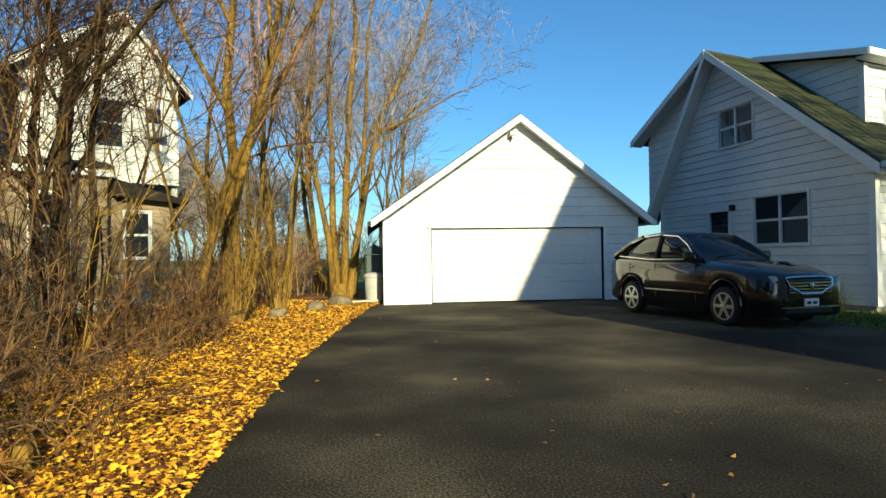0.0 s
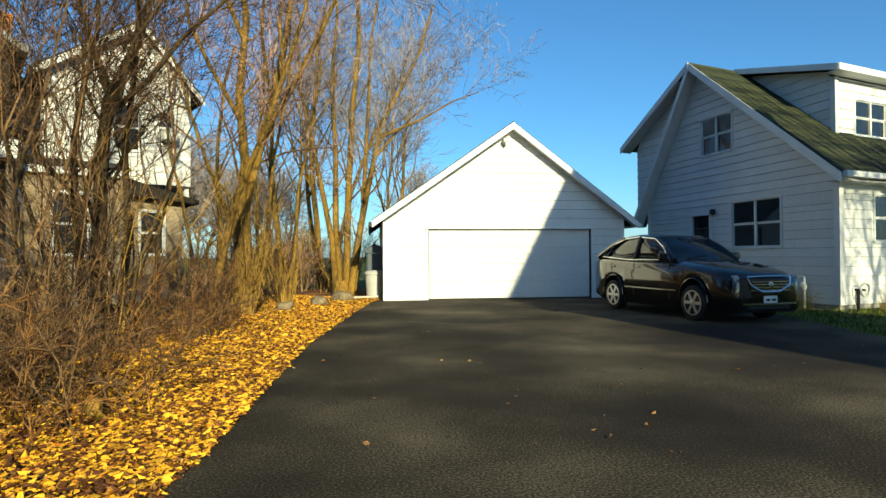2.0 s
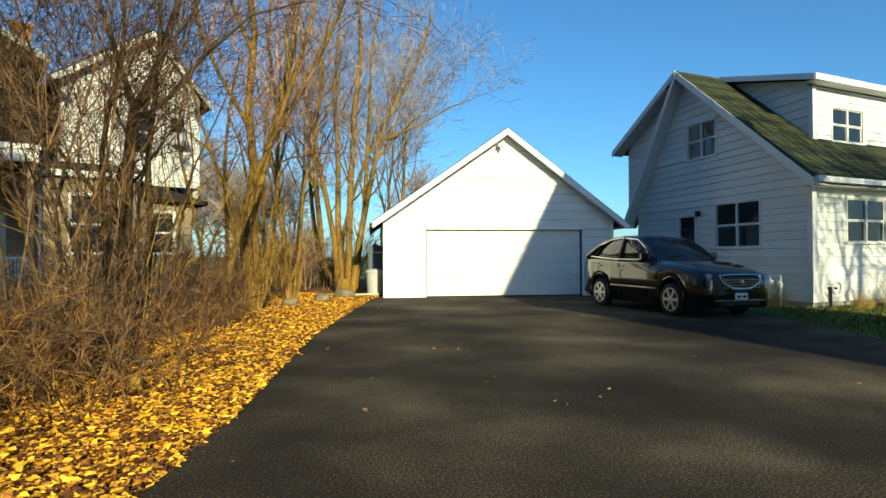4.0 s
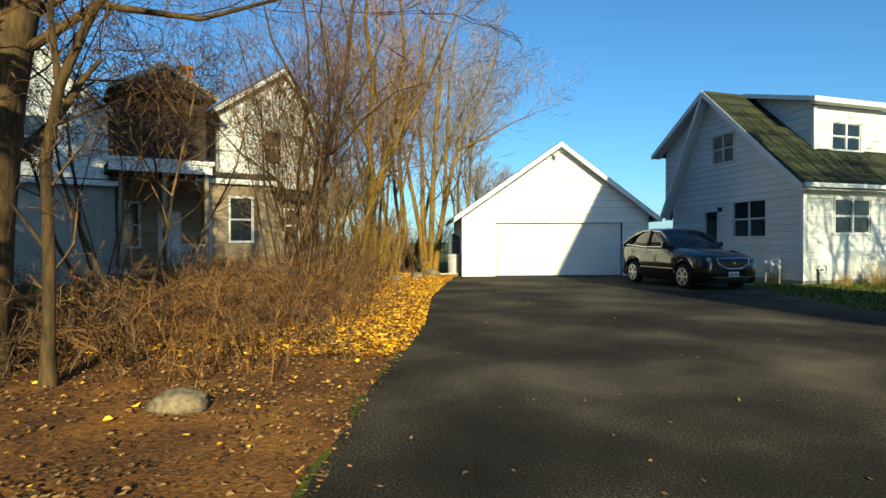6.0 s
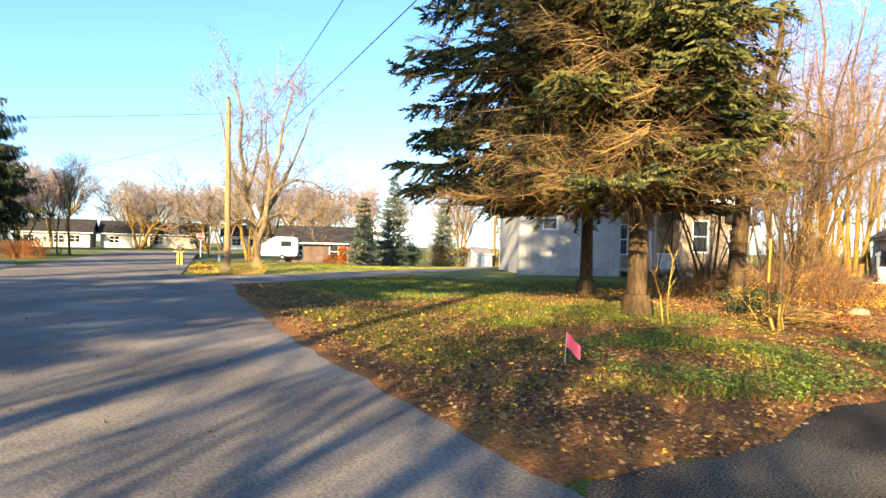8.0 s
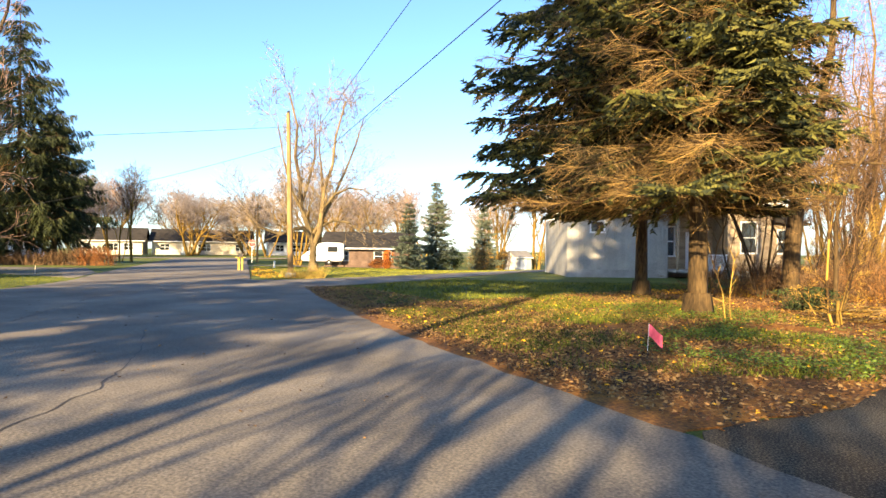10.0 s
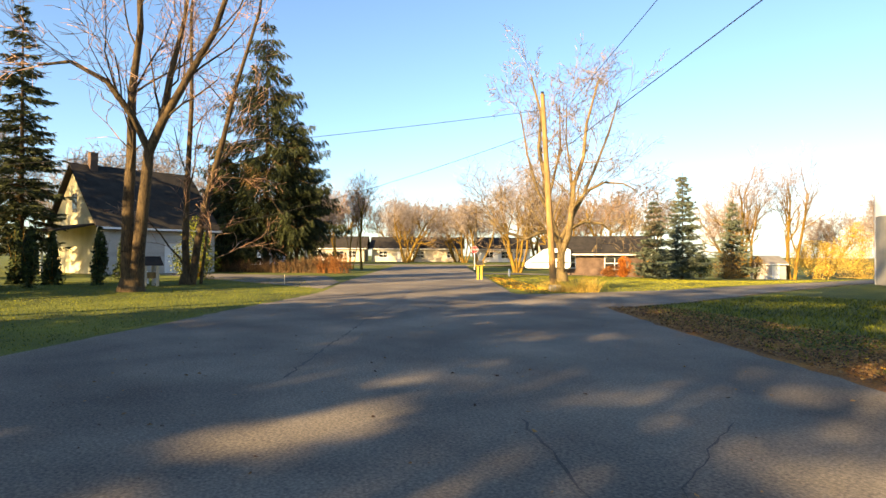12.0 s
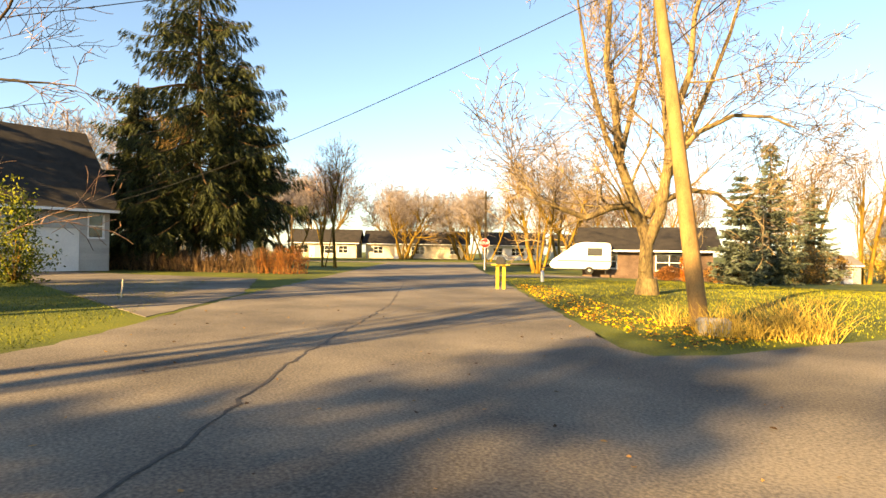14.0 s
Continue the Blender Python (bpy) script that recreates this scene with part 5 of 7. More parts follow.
        part("tail_light", boxes((s * 0.6 - 0.12, s * 0.6 + 0.12, 3.74, 3.86, 0.84, 0.98), bevel=0.03), AMBER, car)
    part("grille", boxes((-0.46, 0.46, -0.985, -0.9, 0.54, 0.76), bevel=0.02), BLACK, car)
    for k in range(4):
        part("grille_bar", boxes((-0.45, 0.45, -1.0, -0.98, 0.57 + k * 0.048, 0.588 + k * 0.048)), CHROME, car, "chrome grille bar")
    part("grille_surround", tube_mesh("grille_surround", rod([(-0.5, -0.95, 0.79), (-0.44, -0.99, 0.66), (-0.2, -1.0, 0.55), (0.2, -1.0, 0.55), (0.44, -0.99, 0.66), (0.5, -0.95, 0.79)], 0.022), CHROME, 6), CHROME, car)
    part("grille_bar", tube_mesh("grille_bar", rod([(-0.5, -0.95, 0.8), (-0.2, -0.985, 0.815), (0.2, -0.985, 0.815), (0.5, -0.95, 0.8)], 0.018), CHROME, 6), CHROME, car, "chrome bar along the bonnet's edge")
    for s in (-1, 1):
        part("wheel_arch_lip", tube_mesh("wheel_arch_lip", rod([(s * 0.905, 0.41 * math.cos(k * math.pi / 10), 0.35 + 0.41 * math.sin(k * math.pi / 10)) for k in range(11)], 0.016), CARPAINT, 6), CARPAINT, car)
        part("wheel_arch_lip", tube_mesh("wheel_arch_lip", rod([(s * 0.905, 2.78 + 0.41 * math.cos(k * math.pi / 10), 0.35 + 0.41 * math.sin(k * math.pi / 10)) for k in range(11)], 0.016), CARPAINT, 6), CARPAINT, car)
        part("sill_trim", boxes((s * 0.9 - 0.012, s * 0.9 + 0.012, 0.5, 2.3, 0.5, 0.53), bevel=0.005), CARPAINT, car)
    badge = part("badge", turned([(0.055, 0), (0.055, 0.012), (0.03, 0.02)], 16), CHROME, car, "round chrome badge")
    badge.matrix_local = Matrix.Translation((0, -1.0, 0.67)) @ Matrix.Rotation(radians(90), 4, "X")
    plate = part("licence_plate", boxes((-0.155, 0.155, -1.005, -0.985, 0.36, 0.48), bevel=0.005), PLATE, car, "white licence plate with plain bars")
    part("plate_bar", boxes((-0.11, -0.02, -1.009, -1.006, 0.395, 0.435)), BLACK, plate)
    part("plate_bar", boxes((0.02, 0.11, -1.009, -1.006, 0.395, 0.435)), BLACK, plate)
    part("bumper_intake", boxes((-0.5, 0.5, -0.975, -0.9, 0.24, 0.34), bevel=0.02), BLACK, car)
    part("bumper_strip", boxes((-0.62, 0.62, -0.985, -0.955, 0.335, 0.355)), CHROME, car)
    part("wiper", tube_mesh("wiper", rod([(-0.5, 0.62, 1.12), (0.05, 0.7, 1.17)], 0.012), BLACK, 5), BLACK, car)
    tyre_me = part("wheel", turned([(0.22, -0.1), (0.33, -0.105), (0.348, -0.08), (0.35, 0.0), (0.348, 0.08), (0.33, 0.105), (0.22, 0.1)], 28), RUBBER, car, "black tyre on an alloy wheel")
    tyre_me.data.polygons.foreach_set("use_smooth", [True] * len(tyre_me.data.polygons))
    rim = part("rim", turned([(0.25, 0.06), (0.25, 0.108), (0.225, 0.108), (0.215, 0.065)], 24), ALLOY, tyre_me)
    for k in range(6):
        sp = boxes((-0.032, 0.032, 0.05, 0.23, 0.075, 0.108), bevel=0.006)
        bmesh.ops.rotate(sp, cent=(0, 0, 0), matrix=Matrix.Rotation(k * math.pi / 3, 3, "Z"), verts=sp.verts)
        part("spoke", sp, ALLOY, tyre_me)
    part("hub", turned([(0.06, 0.06), (0.055, 0.11), (0.03, 0.115)], 14), ALLOY, tyre_me)
    part("brake_disc", turned([(0.19, 0.03), (0.19, 0.05)], 20), BLACK, tyre_me)
    for n, (s, y) in enumerate(((-1, 0.0), (1, 0.0), (-1, 2.78), (1, 2.78))):
        m = Matrix.Translation((s * 0.81, y, 0.35)) @ Matrix.Rotation(s * radians(90), 4, "Y")
        if n == 0:
            tyre_me.matrix_local = m
            wheel0 = tyre_me
        else:
            w = wheel0.copy()
            scene.collection.objects.link(w)
            w.matrix_local = m
            for c in wheel0.children:
                k = c.copy()
                scene.collection.objects.link(k)
                k.parent = w
    # the body stands high over its wheels
    for c in car.children:
        if c.data != wheel0.data:
            c.location.z *= 1.09
            if abs(c.rotation_euler.x) < 0.1:
                c.scale.z = 1.09
    return car


saloon_car((7.22, 10.1), radians(9.5))


# ---- by the garage and the white house ----
bin_ = thing("trash_can", Matrix.Translation((0.16, 17.6, 0)), "grey plastic trash can beside the garage", "trash can")
part("body", turned([(0.2, 0.0), (0.23, 0.04), (0.27, 0.72), (0.28, 0.74)], 20), BIN, bin_)
part("lid", turned([(0.3, 0.74), (0.3, 0.79), (0.22, 0.85), (0.05, 0.87)], 20), BIN, bin_)
part("handle", tube_mesh("handle", rod([(0.27, -0.08, 0.6), (0.33, -0.08, 0.62), (0.33, 0.08, 0.62), (0.27, 0.08, 0.6)], 0.012), BLACK, 5), BLACK, bin_)
cart = thing("storage_cupboard", Matrix.Translation((0.28, 18.5, 0)), "slate-blue cupboard with a sloped lid by the garage", "cupboard")
part("body", boxes((-0.33, 0.28, -0.3, 0.3, 0, 1.4), bevel=0.02), BLUEBIN, cart)
part("lid", solid([(-0.4, 1.41), (0.3, 1.41), (0.3, 1.5), (-0.1, 1.72), (-0.4, 1.5)], -0.36, 0.36), BLUEBIN, cart)


def boulder(place, size, seed, label):
    rng = random.Random(seed)
    bm = bmesh.new()
    bmesh.ops.create_icosphere(bm, subdivisions=3, radius=1.0)
    off = Vector((rng.random() * 9, rng.random() * 9, rng.random() * 9))
    for v in bm.verts:
        k = 1 + 0.35 * noise.noise(v.co * 1.1 + off) + 0.12 * noise.noise(v.co * 3 + off)
        v.co = Vector((v.co.x * size[0], v.co.y * size[1], v.co.z * size[2])) * k
    ob = part("boulder", bm, ROCK, None)
    ob.matrix_world = Matrix.Translation((*place, size[2] * 0.55))
    ob.data.polygons.foreach_set("use_smooth", [True] * len(ob.data.polygons))
    return tagged(ob, label, "boulder", "boulders along the drive")


boulder((-1.3, 15.0), (0.24, 0.22, 0.17), 1, "rounded field stone at the drive's edge")
boulder((-0.75, 16.4), (0.34, 0.3, 0.2), 2, "broad field stone at the drive's edge")
boulder((-3.05, -1.9), (0.24, 0.16, 0.11), 3, "flat pale stone among leaves")
boulder((-2.0, 13.6), (0.22, 0.2, 0.16), 4, "small field stone among leaves")
log = thing("timber_board", Matrix.Translation((-0.15, 16.9, 0.06)) @ Matrix.Rotation(radians(18), 4, "Z"), "pale timber board lying by the garage", "board")
part("plank", boxes((-0.75, 0.45, -0.06, 0.06, 0.0, 0.05), bevel=0.008), CREAM, log)

meter = thing("gas_meter", HG @ Matrix.Translation((HW - 1.15, -0.3, 0.0)), "grey gas meter with pipes against the wall", "meter")
part("meter_body", boxes((-0.16, 0.16, -0.12, 0.1, 0.32, 0.62), bevel=0.04), SOFFIT, meter)
part("pipe", tube_mesh("pipe", rod([(-0.32, 0.1, -0.03), (-0.32, 0.1, 0.72), (-0.1, 0.0, 0.72), (-0.1, 0, 0.6)], 0.025), SOFFIT, 7), SOFFIT, meter)
part("pipe", tube_mesh("pipe", rod([(0.1, 0.0, 0.6), (0.1, 0, 0.74), (0.36, 0.1, 0.74), (0.36, 0.1, -0.03)], 0.025), SOFFIT, 7), SOFFIT, meter)
part("regulator", turned([(0.09, -0.04), (0.11, 0.0), (0.09, 0.05), (0.03, 0.08)], 14), SOFFIT, meter).matrix_local = Matrix.Translation((0.36, 0.05, 0.5)) @ Matrix.Rotation(radians(90), 4, "X")
hose = thing("hose_reel", HF @ Matrix.Translation((0.55, -0.22, 0.0)), "coiled garden hose hung at the corner", "hose")
part("hose", tube_mesh("hose", rod([(0.16 * math.cos(a * 0.5), -0.02 * (a % 3), 0.45 + 0.16 * math.sin(a * 0.5)) for a in range(40)], 0.013), SOFFIT, 6), SOFFIT, hose)
part("hook", boxes((-0.03, 0.03, -0.03, 0.2, 0.42, 0.47), (-0.02, 0.02, 0.1, 0.16, -0.02, 0.43)), BLACK, hose)
for i, (a, b, tall) in enumerate(((-0.7, 0.55, 0.75), (0.9, -0.75, 0.65), (2.0, -0.8, 1.15), (2.5, -0.9, 0.95), (3.7, -0.8, 0.6))):
    p = H(a, b, 0)
    shrub("ornamental_grass", (p.x, p.y), tall, 0.55, 90, 900 + i, "tawny dry ornamental grass at the foundation", DRYBLADE, 0.004, 0, "dry grass clumps", 0.5, arch=0.25, category="plant")

# ---- the neighbour's old house ----
NM = house_frame(-17.15, 11.48, 0.85, 0.527)
nb = thing("neighbour_house", NM, "old two-storey house with tan and white walls and a porch", "house")
I4 = Matrix.Identity(4)


def ny(off):
    """A wall's frame off metres in front of the main facade."""
    return Matrix.Translation((0, -off, 0))


# left block: a rendered lower storey under a white gable
part("foundation", boxes((0.35, 6.0, -0.05, 0.4, -0.08, 0.4), (6.0, 9.3, 1.3, 1.7, -0.08, 0.4), (9.2, 13.4, -0.55, 0.2, -0.08, 0.4)), CONCRETE, nb)
lw = clap_wall(nb, I4, lambda z: (0.4, 6.0), 0.4, 3.4, 0.6, [(1.7, 2.45, 2.5, 3.1)], STUCCO, STUCCO, label="grey rendered lower wall", boards=False)
for k in range(28):
    x = 0.42 + k * 0.2
    part("plank", boxes((x, x + 0.19, -0.022 - 0.005 * (k * 7 % 3), -0.002, 0.36, 2.42 if 1.4 < x < 2.5 else 3.38)), STUCCO, lw)
window(nb, I4, 1.7, 2.5, 0.75, 0.6, 1, label="small high white window", split=False)
part("side_wall", boxes((0.4, 0.55, 0.16, 7.0, 0.0, 3.4)), STUCCO, nb)
part("side_wall", boxes((5.85, 6.0, 0.16, 1.5, 0.0, 3.4)), STUCCO, nb)
skirt = part("skirt_roof", solid([(-0.25, 3.4), (0.9, 3.62), (0.9, 3.7), (-0.25, 3.52)], 0.2, 6.1, "x"), DARKROOF, nb, "narrow roof ledge between the storeys")
part("fascia", boxes((0.18, 6.12, -0.29, -0.252, 3.36, 3.54)), TRIM, skirt)


def left_gable(z):
    if z <= 6.1:
        return 1.3, 5.9
    k = (z - 6.1) / 2.2
    return 1.3 + 2.3 * k, 5.9 - 2.3 * k


LG = Matrix.Translation((0, 0.9, 0))
clap_wall(nb, LG, left_gable, 3.5, 8.28, 0.2, [(3.2, 4.0, 4.3, 5.8)], WHITE, LAPSHADE, label="white clapboard upper gable")
window(nb, LG, 3.2, 4.3, 0.8, 1.5, 1, label="upper double-hung window")
part("upper_side", boxes((5.75, 5.9, 1.06, 7.0, 3.5, 6.1)), WHITE, nb)
part("upper_side", boxes((1.3, 1.45, 1.06, 7.0, 3.5, 6.1)), WHITE, nb)
for e in (0.9, 6.3):
    roof = part("roof", solid([(e, 5.78), (3.6, 8.4), (3.6, 8.56), (e, 5.94)], 0.55, 7.2), DARKROOF, nb, "dark steep roof slope")
    part("rake_board", solid([(e, 5.68), (3.6, 8.3), (3.6, 8.5), (e, 5.88)], 0.515, 0.548), TRIM, roof)
# the recess with its two porches
NP = Matrix.Translation((0, 1.5, 0))
clap_wall(nb, NP, lambda z: (6.0, 9.3), 0.4, 3.8, 0.2, [(6.3, 6.95, 1.2, 2.9), (7.6, 8.45, 0.45, 2.6)], TANSIDE, TANSIDE, label="weathered wall behind the porch")
window(nb, NP, 6.3, 1.2, 0.65, 1.7, 1, label="tall porch window")
dd = part("front_door", boxes((7.6, 8.45, 1.56, 1.62, 0.45, 2.6)), TRIM, nb, "white panelled porch door")
for k in range(2):
    part("door_panel", boxes((7.7 + k * 0.36, 7.98 + k * 0.36, 1.545, 1.562, 0.6, 2.4), bevel=0.004), TRIM, dd)
part("porch_floor", boxes((6.02, 9.1, -1.1, 1.45, 0.3, 0.45)), CONCRETE, nb)
porch = part("porch_roof", boxes((5.75, 9.0, -1.35, 1.49, 3.86, 4.18)), DARKROOF, nb, "flat porch roof with a pale fascia")
part("fascia", boxes((5.72, 9.03, -1.39, -1.352, 3.82, 4.2)), TRIM, porch, "broad pale fascia")
part("fascia", boxes((9.002, 9.04, -1.35, -0.6, 3.82, 4.2)), TRIM, porch, "broad pale fascia")
part("cornice", boxes((5.66, 9.1, -1.45, -1.392, 4.14, 4.28)), TRIM, porch)
for x in (6.05, 7.4, 8.8):
    part("porch_post", boxes((x, x + 0.14, -1.2, -1.06, 0.45, 3.85), bevel=0.01), TANSIDE, nb)
for k in range(16):
    part("baluster", boxes((7.62 + k * 0.075, 7.65 + k * 0.075, -1.15, -1.12, 0.45, 1.25)), TRIM, nb)
part("porch_rail", boxes((7.54, 8.8, -1.17, -1.1, 1.25, 1.31)), TRIM, nb)
part("downspout", tube_mesh("downspout", rod([(9.12, -0.7, 3.9), (9.12, -0.62, 3.6), (9.12, -0.62, 0.3), (9.05, -0.9, 0.1)], 0.045), TRIM, 6), TRIM, nb, "white downspout")
upper = part("upper_porch", boxes((6.22, 8.78, -0.95, -0.9, 4.2, 5.0)), WICKER, nb, "dark screened upper porch")
for x in (6.1, 7.44, 8.78):
    part("post", boxes((x, x + 0.12, -0.95, -0.83, 4.2, 6.6)), WICKER, upper)
for q in ((6.1, 6.15, -0.83, 1.45), (8.85, 8.9, -0.83, 1.45), (6.1, 8.9, 1.45, 1.5)):
    part("panel", boxes((*q, 4.2, 6.6)), WICKER, upper)
part("screen", boxes((6.22, 7.44, -0.9, -0.885, 5.0, 6.6)), WICKER, upper)
part("screen", boxes((7.56, 8.78, -0.9, -0.885, 5.0, 6.6)), WICKER, upper)
pg = part("porch_gable", solid([(5.75, 6.55), (9.25, 6.55), (9.25, 6.72), (7.5, 7.6), (5.75, 6.72)], -1.3, 2.0), DARKROOF, nb, "shallow dark gabled roof of the upper porch")
for e in (5.7, 9.3):
    part("rake_board", solid([(e, 6.5), (7.5, 7.5), (7.5, 7.68), (e, 6.7)], -1.345, -1.302), PALEGREY, pg)
part("main_block", boxes((6.0, 9.6, 2.1, 7.0, 3.9, 6.3)), WHITE, nb, "white upper storey behind the porch")
part("main_roof", solid([(5.9, 6.3), (9.7, 6.3), (9.7, 6.6), (7.8, 7.5), (5.9, 6.6)], 2.12, 7.2), DARKROOF, nb)
ch = part("chimney", boxes((8.6, 9.1, 2.4, 2.9, 6.6, 8.6)), ORANGE, nb, "orange-lit brick chimney")
part("chimney_cap", boxes((8.55, 9.15, 2.35, 2.95, 8.6, 8.7)), ORANGE, ch)
# right block: a tan bay under a white gable
NT = ny(0.5)
clap_wall(nb, NT, lambda z: (9.2, 11.6), 0.4, 3.6, 0.2, [(9.85, 10.7, 1.4, 3.1)], TANSIDE, TANSIDE, label="tan lower wall of the bay")
window(nb, NT, 9.85, 1.4, 0.85, 1.7, 1, label="tall white-framed window")
part("bay_side", boxes((9.2, 9.35, -0.34, 1.5, 0.0, 3.6)), TANSIDE, nb)
part("bay_cornice", boxes((9.05, 11.75, -0.72, -0.5, 3.6, 3.78)), TRIM, nb)
br = part("bay_roof", solid([(-0.72, 3.78), (0.4, 4.05), (0.4, 4.15), (-0.72, 3.86)], 9.05, 11.75, "x"), DARKROOF, nb)
clap_wall(nb, ny(0.1), lambda z: (11.6, 13.3), 0.4, 3.1, 0.2, [(12.1, 12.75, 1.4, 2.7)], TANSIDE, TANSIDE, label="tan wall of the side wing")
window(nb, ny(0.1), 12.1, 1.4, 0.65, 1.3, 1, label="white side wing window")
part("wing_side", boxes((13.15, 13.3, 0.06, 5.0, 0.0, 3.1)), BROWNWALL, nb)
part("wing_roof", solid([(11.76, 3.12), (13.7, 2.95), (13.7, 3.07), (11.76, 3.6)], -0.5, 5.2), DARKROOF, nb)


def right_gable(z):
    if z <= 6.7:
        return 9.7, 13.7
    k = (z - 6.7) / 1.7
    return 9.7 + 2.5 * k, 13.7 - 1.5 * k


RG = Matrix.Translation((0, 0.45, 0))
clap_wall(nb, RG, right_gable, 3.6, 8.38, 0.2, [(11.5, 12.2, 4.6, 6.0), (12.75, 13.25, 4.9, 5.9)], WHITE, LAPSHADE, label="white clapboard upper gable")
window(nb, RG, 11.5, 4.6, 0.7, 1.4, 1, label="upper double-hung window")
window(nb, RG, 12.75, 4.9, 0.5, 1.0, 1, label="small upper window")
ac = part("window_air_conditioner", boxes((12.78, 13.22, 0.0, 0.46, 4.95, 5.3), bevel=0.02), BIN, nb, "boxy air conditioner in the upper window")
part("grille", boxes((12.82, 13.18, -0.015, -0.002, 5.0, 5.25)), SOFFIT, ac)
part("upper_side", boxes((9.7, 9.85, 0.61, 7.0, 3.6, 6.7)), WHITE, nb)
part("upper_side", boxes((13.55, 13.7, 0.61, 7.0, 3.2, 6.7)), WHITE, nb)
for e, f in ((9.35, 6.46), (14.05, 6.3)):
    roof = part("roof", solid([(e, f), (12.2, 8.45), (12.2, 8.6), (e, f + 0.15)], 0.1, 7.2), DARKROOF, nb, "dark roof slope")
    part("rake_board", solid([(e, f - 0.12), (12.2, 8.33), (12.2, 8.53), (e, f + 0.08)], 0.065, 0.098), TRIM, roof)
part("back_wall", boxes((0.4, 13.3, 7.05, 7.2, 0.0, 6.0)), WHITE, nb)

# ---- poles and wires ----
pole = thing("utility_pole", Matrix.Translation((-26.9, 0.6, land(-26.9, 0.6))), "leaning weathered wooden utility pole in dry grass", "utility pole")
POLE_TOP = Vector((-2.3, 1.9, 8.7))
part("post", tube_mesh("post", rod([(0, 0, -0.2), tuple(POLE_TOP * 0.5), tuple(POLE_TOP)], 0.15, 0.1), WOODPOLE, 10, True), WOODPOLE, pole)
part("insulator", boxes((POLE_TOP.x - 0.06, POLE_TOP.x + 0.06, POLE_TOP.y - 0.06, POLE_TOP.y + 0.06, 8.6, 8.85), bevel=0.02), BLACK, pole)
pole2 = thing("utility_pole", Matrix.Translation((13.0, -22.2, -0.03)), "tall wooden utility pole beside the drive's mouth", "utility pole")
part("post", tube_mesh("post", rod([(0, 0, -0.2), (0, 0, 17.2)], 0.2, 0.12), WOODPOLE, 10, True), WOODPOLE, pole2)
part("crossarm", boxes((-0.3, 0.08, -1.1, 1.1, 16.7, 16.83)), WOODPOLE, pole2)
part("crossarm", boxes((-0.08, 0.3, -1.1, 0.3, 9.5, 9.62)), WOODPOLE, pole2)


def wire(a, b, sag, r, label):
    d = (Vector(b) - Vector(a)).normalized()
    side = d.cross(Vector((0, 0, 1))).normalized() * r
    up = Vector((0, 0, r))
    v, f = [], []
    for k in range(33):
        p = Vector(a).lerp(Vector(b), k / 32) - Vector((0, 0, sag * 4 * (k / 32) * (1 - k / 32)))
        v += [tuple(p + side), tuple(p + up), tuple(p - side), tuple(p - up)]
        if k:
            o = 4 * (k - 1)
            f += [(o + i, o + (i + 1) % 4, o + 4 + (i + 1) % 4, o + 4 + i) for i in range(4)]
    return tagged(new("overhead_wire", mesh("overhead_wire", v, f, WIRE)), label, "wire", "overhead wires")


wt = Vector((-26.9, 0.6, 0)) + POLE_TOP
wire((12.8, -21.3, 16.82), (-64.0, 30.4, 6.2), 0.1, 0.02, "black overhead wire above the lawn")
wire((13.2, -23.1, 9.66), (-64.0, 30.4, 6.4), 0.1, 0.022, "black overhead wire running along the street")
wire(Vector((-26.9, 0.6, 0)) + POLE_TOP * 0.8, (-57.4, -2.9, 3.5), 0.5, 0.012, "thin service wire crossing the street")


def small_pole(place, h, label):
    p = thing("utility_pole", Matrix.Translation((*place, land(*place))), label, "utility pole")
    part("post", tube_mesh("post", rod([(0, 0, -0.2), (0, 0, h)], 0.14, 0.09), WOODPOLE, 8, True), WOODPOLE, p)
    part("crossarm", boxes((-0.9, 0.9, -0.06, 0.06, h - 0.7, h - 0.58)), WOODPOLE, p)


small_pole((-91.0, 23.0), 7.6, "distant wooden utility pole")
small_pole((-88.0, 20.0), 5.0, "distant short wooden pole")
small_pole((-52.0, -21.3), 5.8, "short wooden pole by the yellow house")
wire(Vector((-26.9, 0.6, 0)) + POLE_TOP * 0.91, (-52.0, -21.3, 5.3), 0.3, 0.012, "thin overhead wire above the verge")
small_pole((-64.0, 30.5), 7.5, "wooden pole beside the junction")

# ---- street furniture ----
mb = thing("mailbox", Matrix.Translation((-36.2, 5.2, land(-36.2, 5.2))) @ Matrix.Rotation(radians(40), 4, "Z"), "dark mailbox on a yellow post", "mailbox")
part("post", boxes((-0.16, -0.05, -0.07, 0.07, -0.05, 0.85), (0.05, 0.16, -0.07, 0.07, -0.05, 0.85), bevel=0.01), YELLOWPOST, mb)
part("box", solid([(-0.14, 0.86), (0.14, 0.86), (0.14, 1.02), (0.09, 1.1), (-0.09, 1.1), (-0.14, 1.02)], -0.26, 0.26), BLACK, mb)
part("shelf", boxes((-0.3, 0.3, -0.2, 0.2, 0.82, 0.86)), YELLOWPOST, mb)
ss = thing("stop_sign", Matrix.Translation((-55.2, 22.2, 0)) @ Matrix.Rotation(radians(51), 4, "Z"), "red octagonal stop sign on a thin post", "sign")
part("post", boxes((-0.03, 0.03, 0.0, 0.04, -0.1, 2.0)), SOFFIT, ss)
octo = [(0.38 * math.cos(radians(22.5 + 45 * i)), 1.95 + 0.38 * math.sin(radians(22.5 + 45 * i))) for i in range(8)]
plate_ = part("panel", solid(octo, -0.03, -0.005), PLATE, ss)
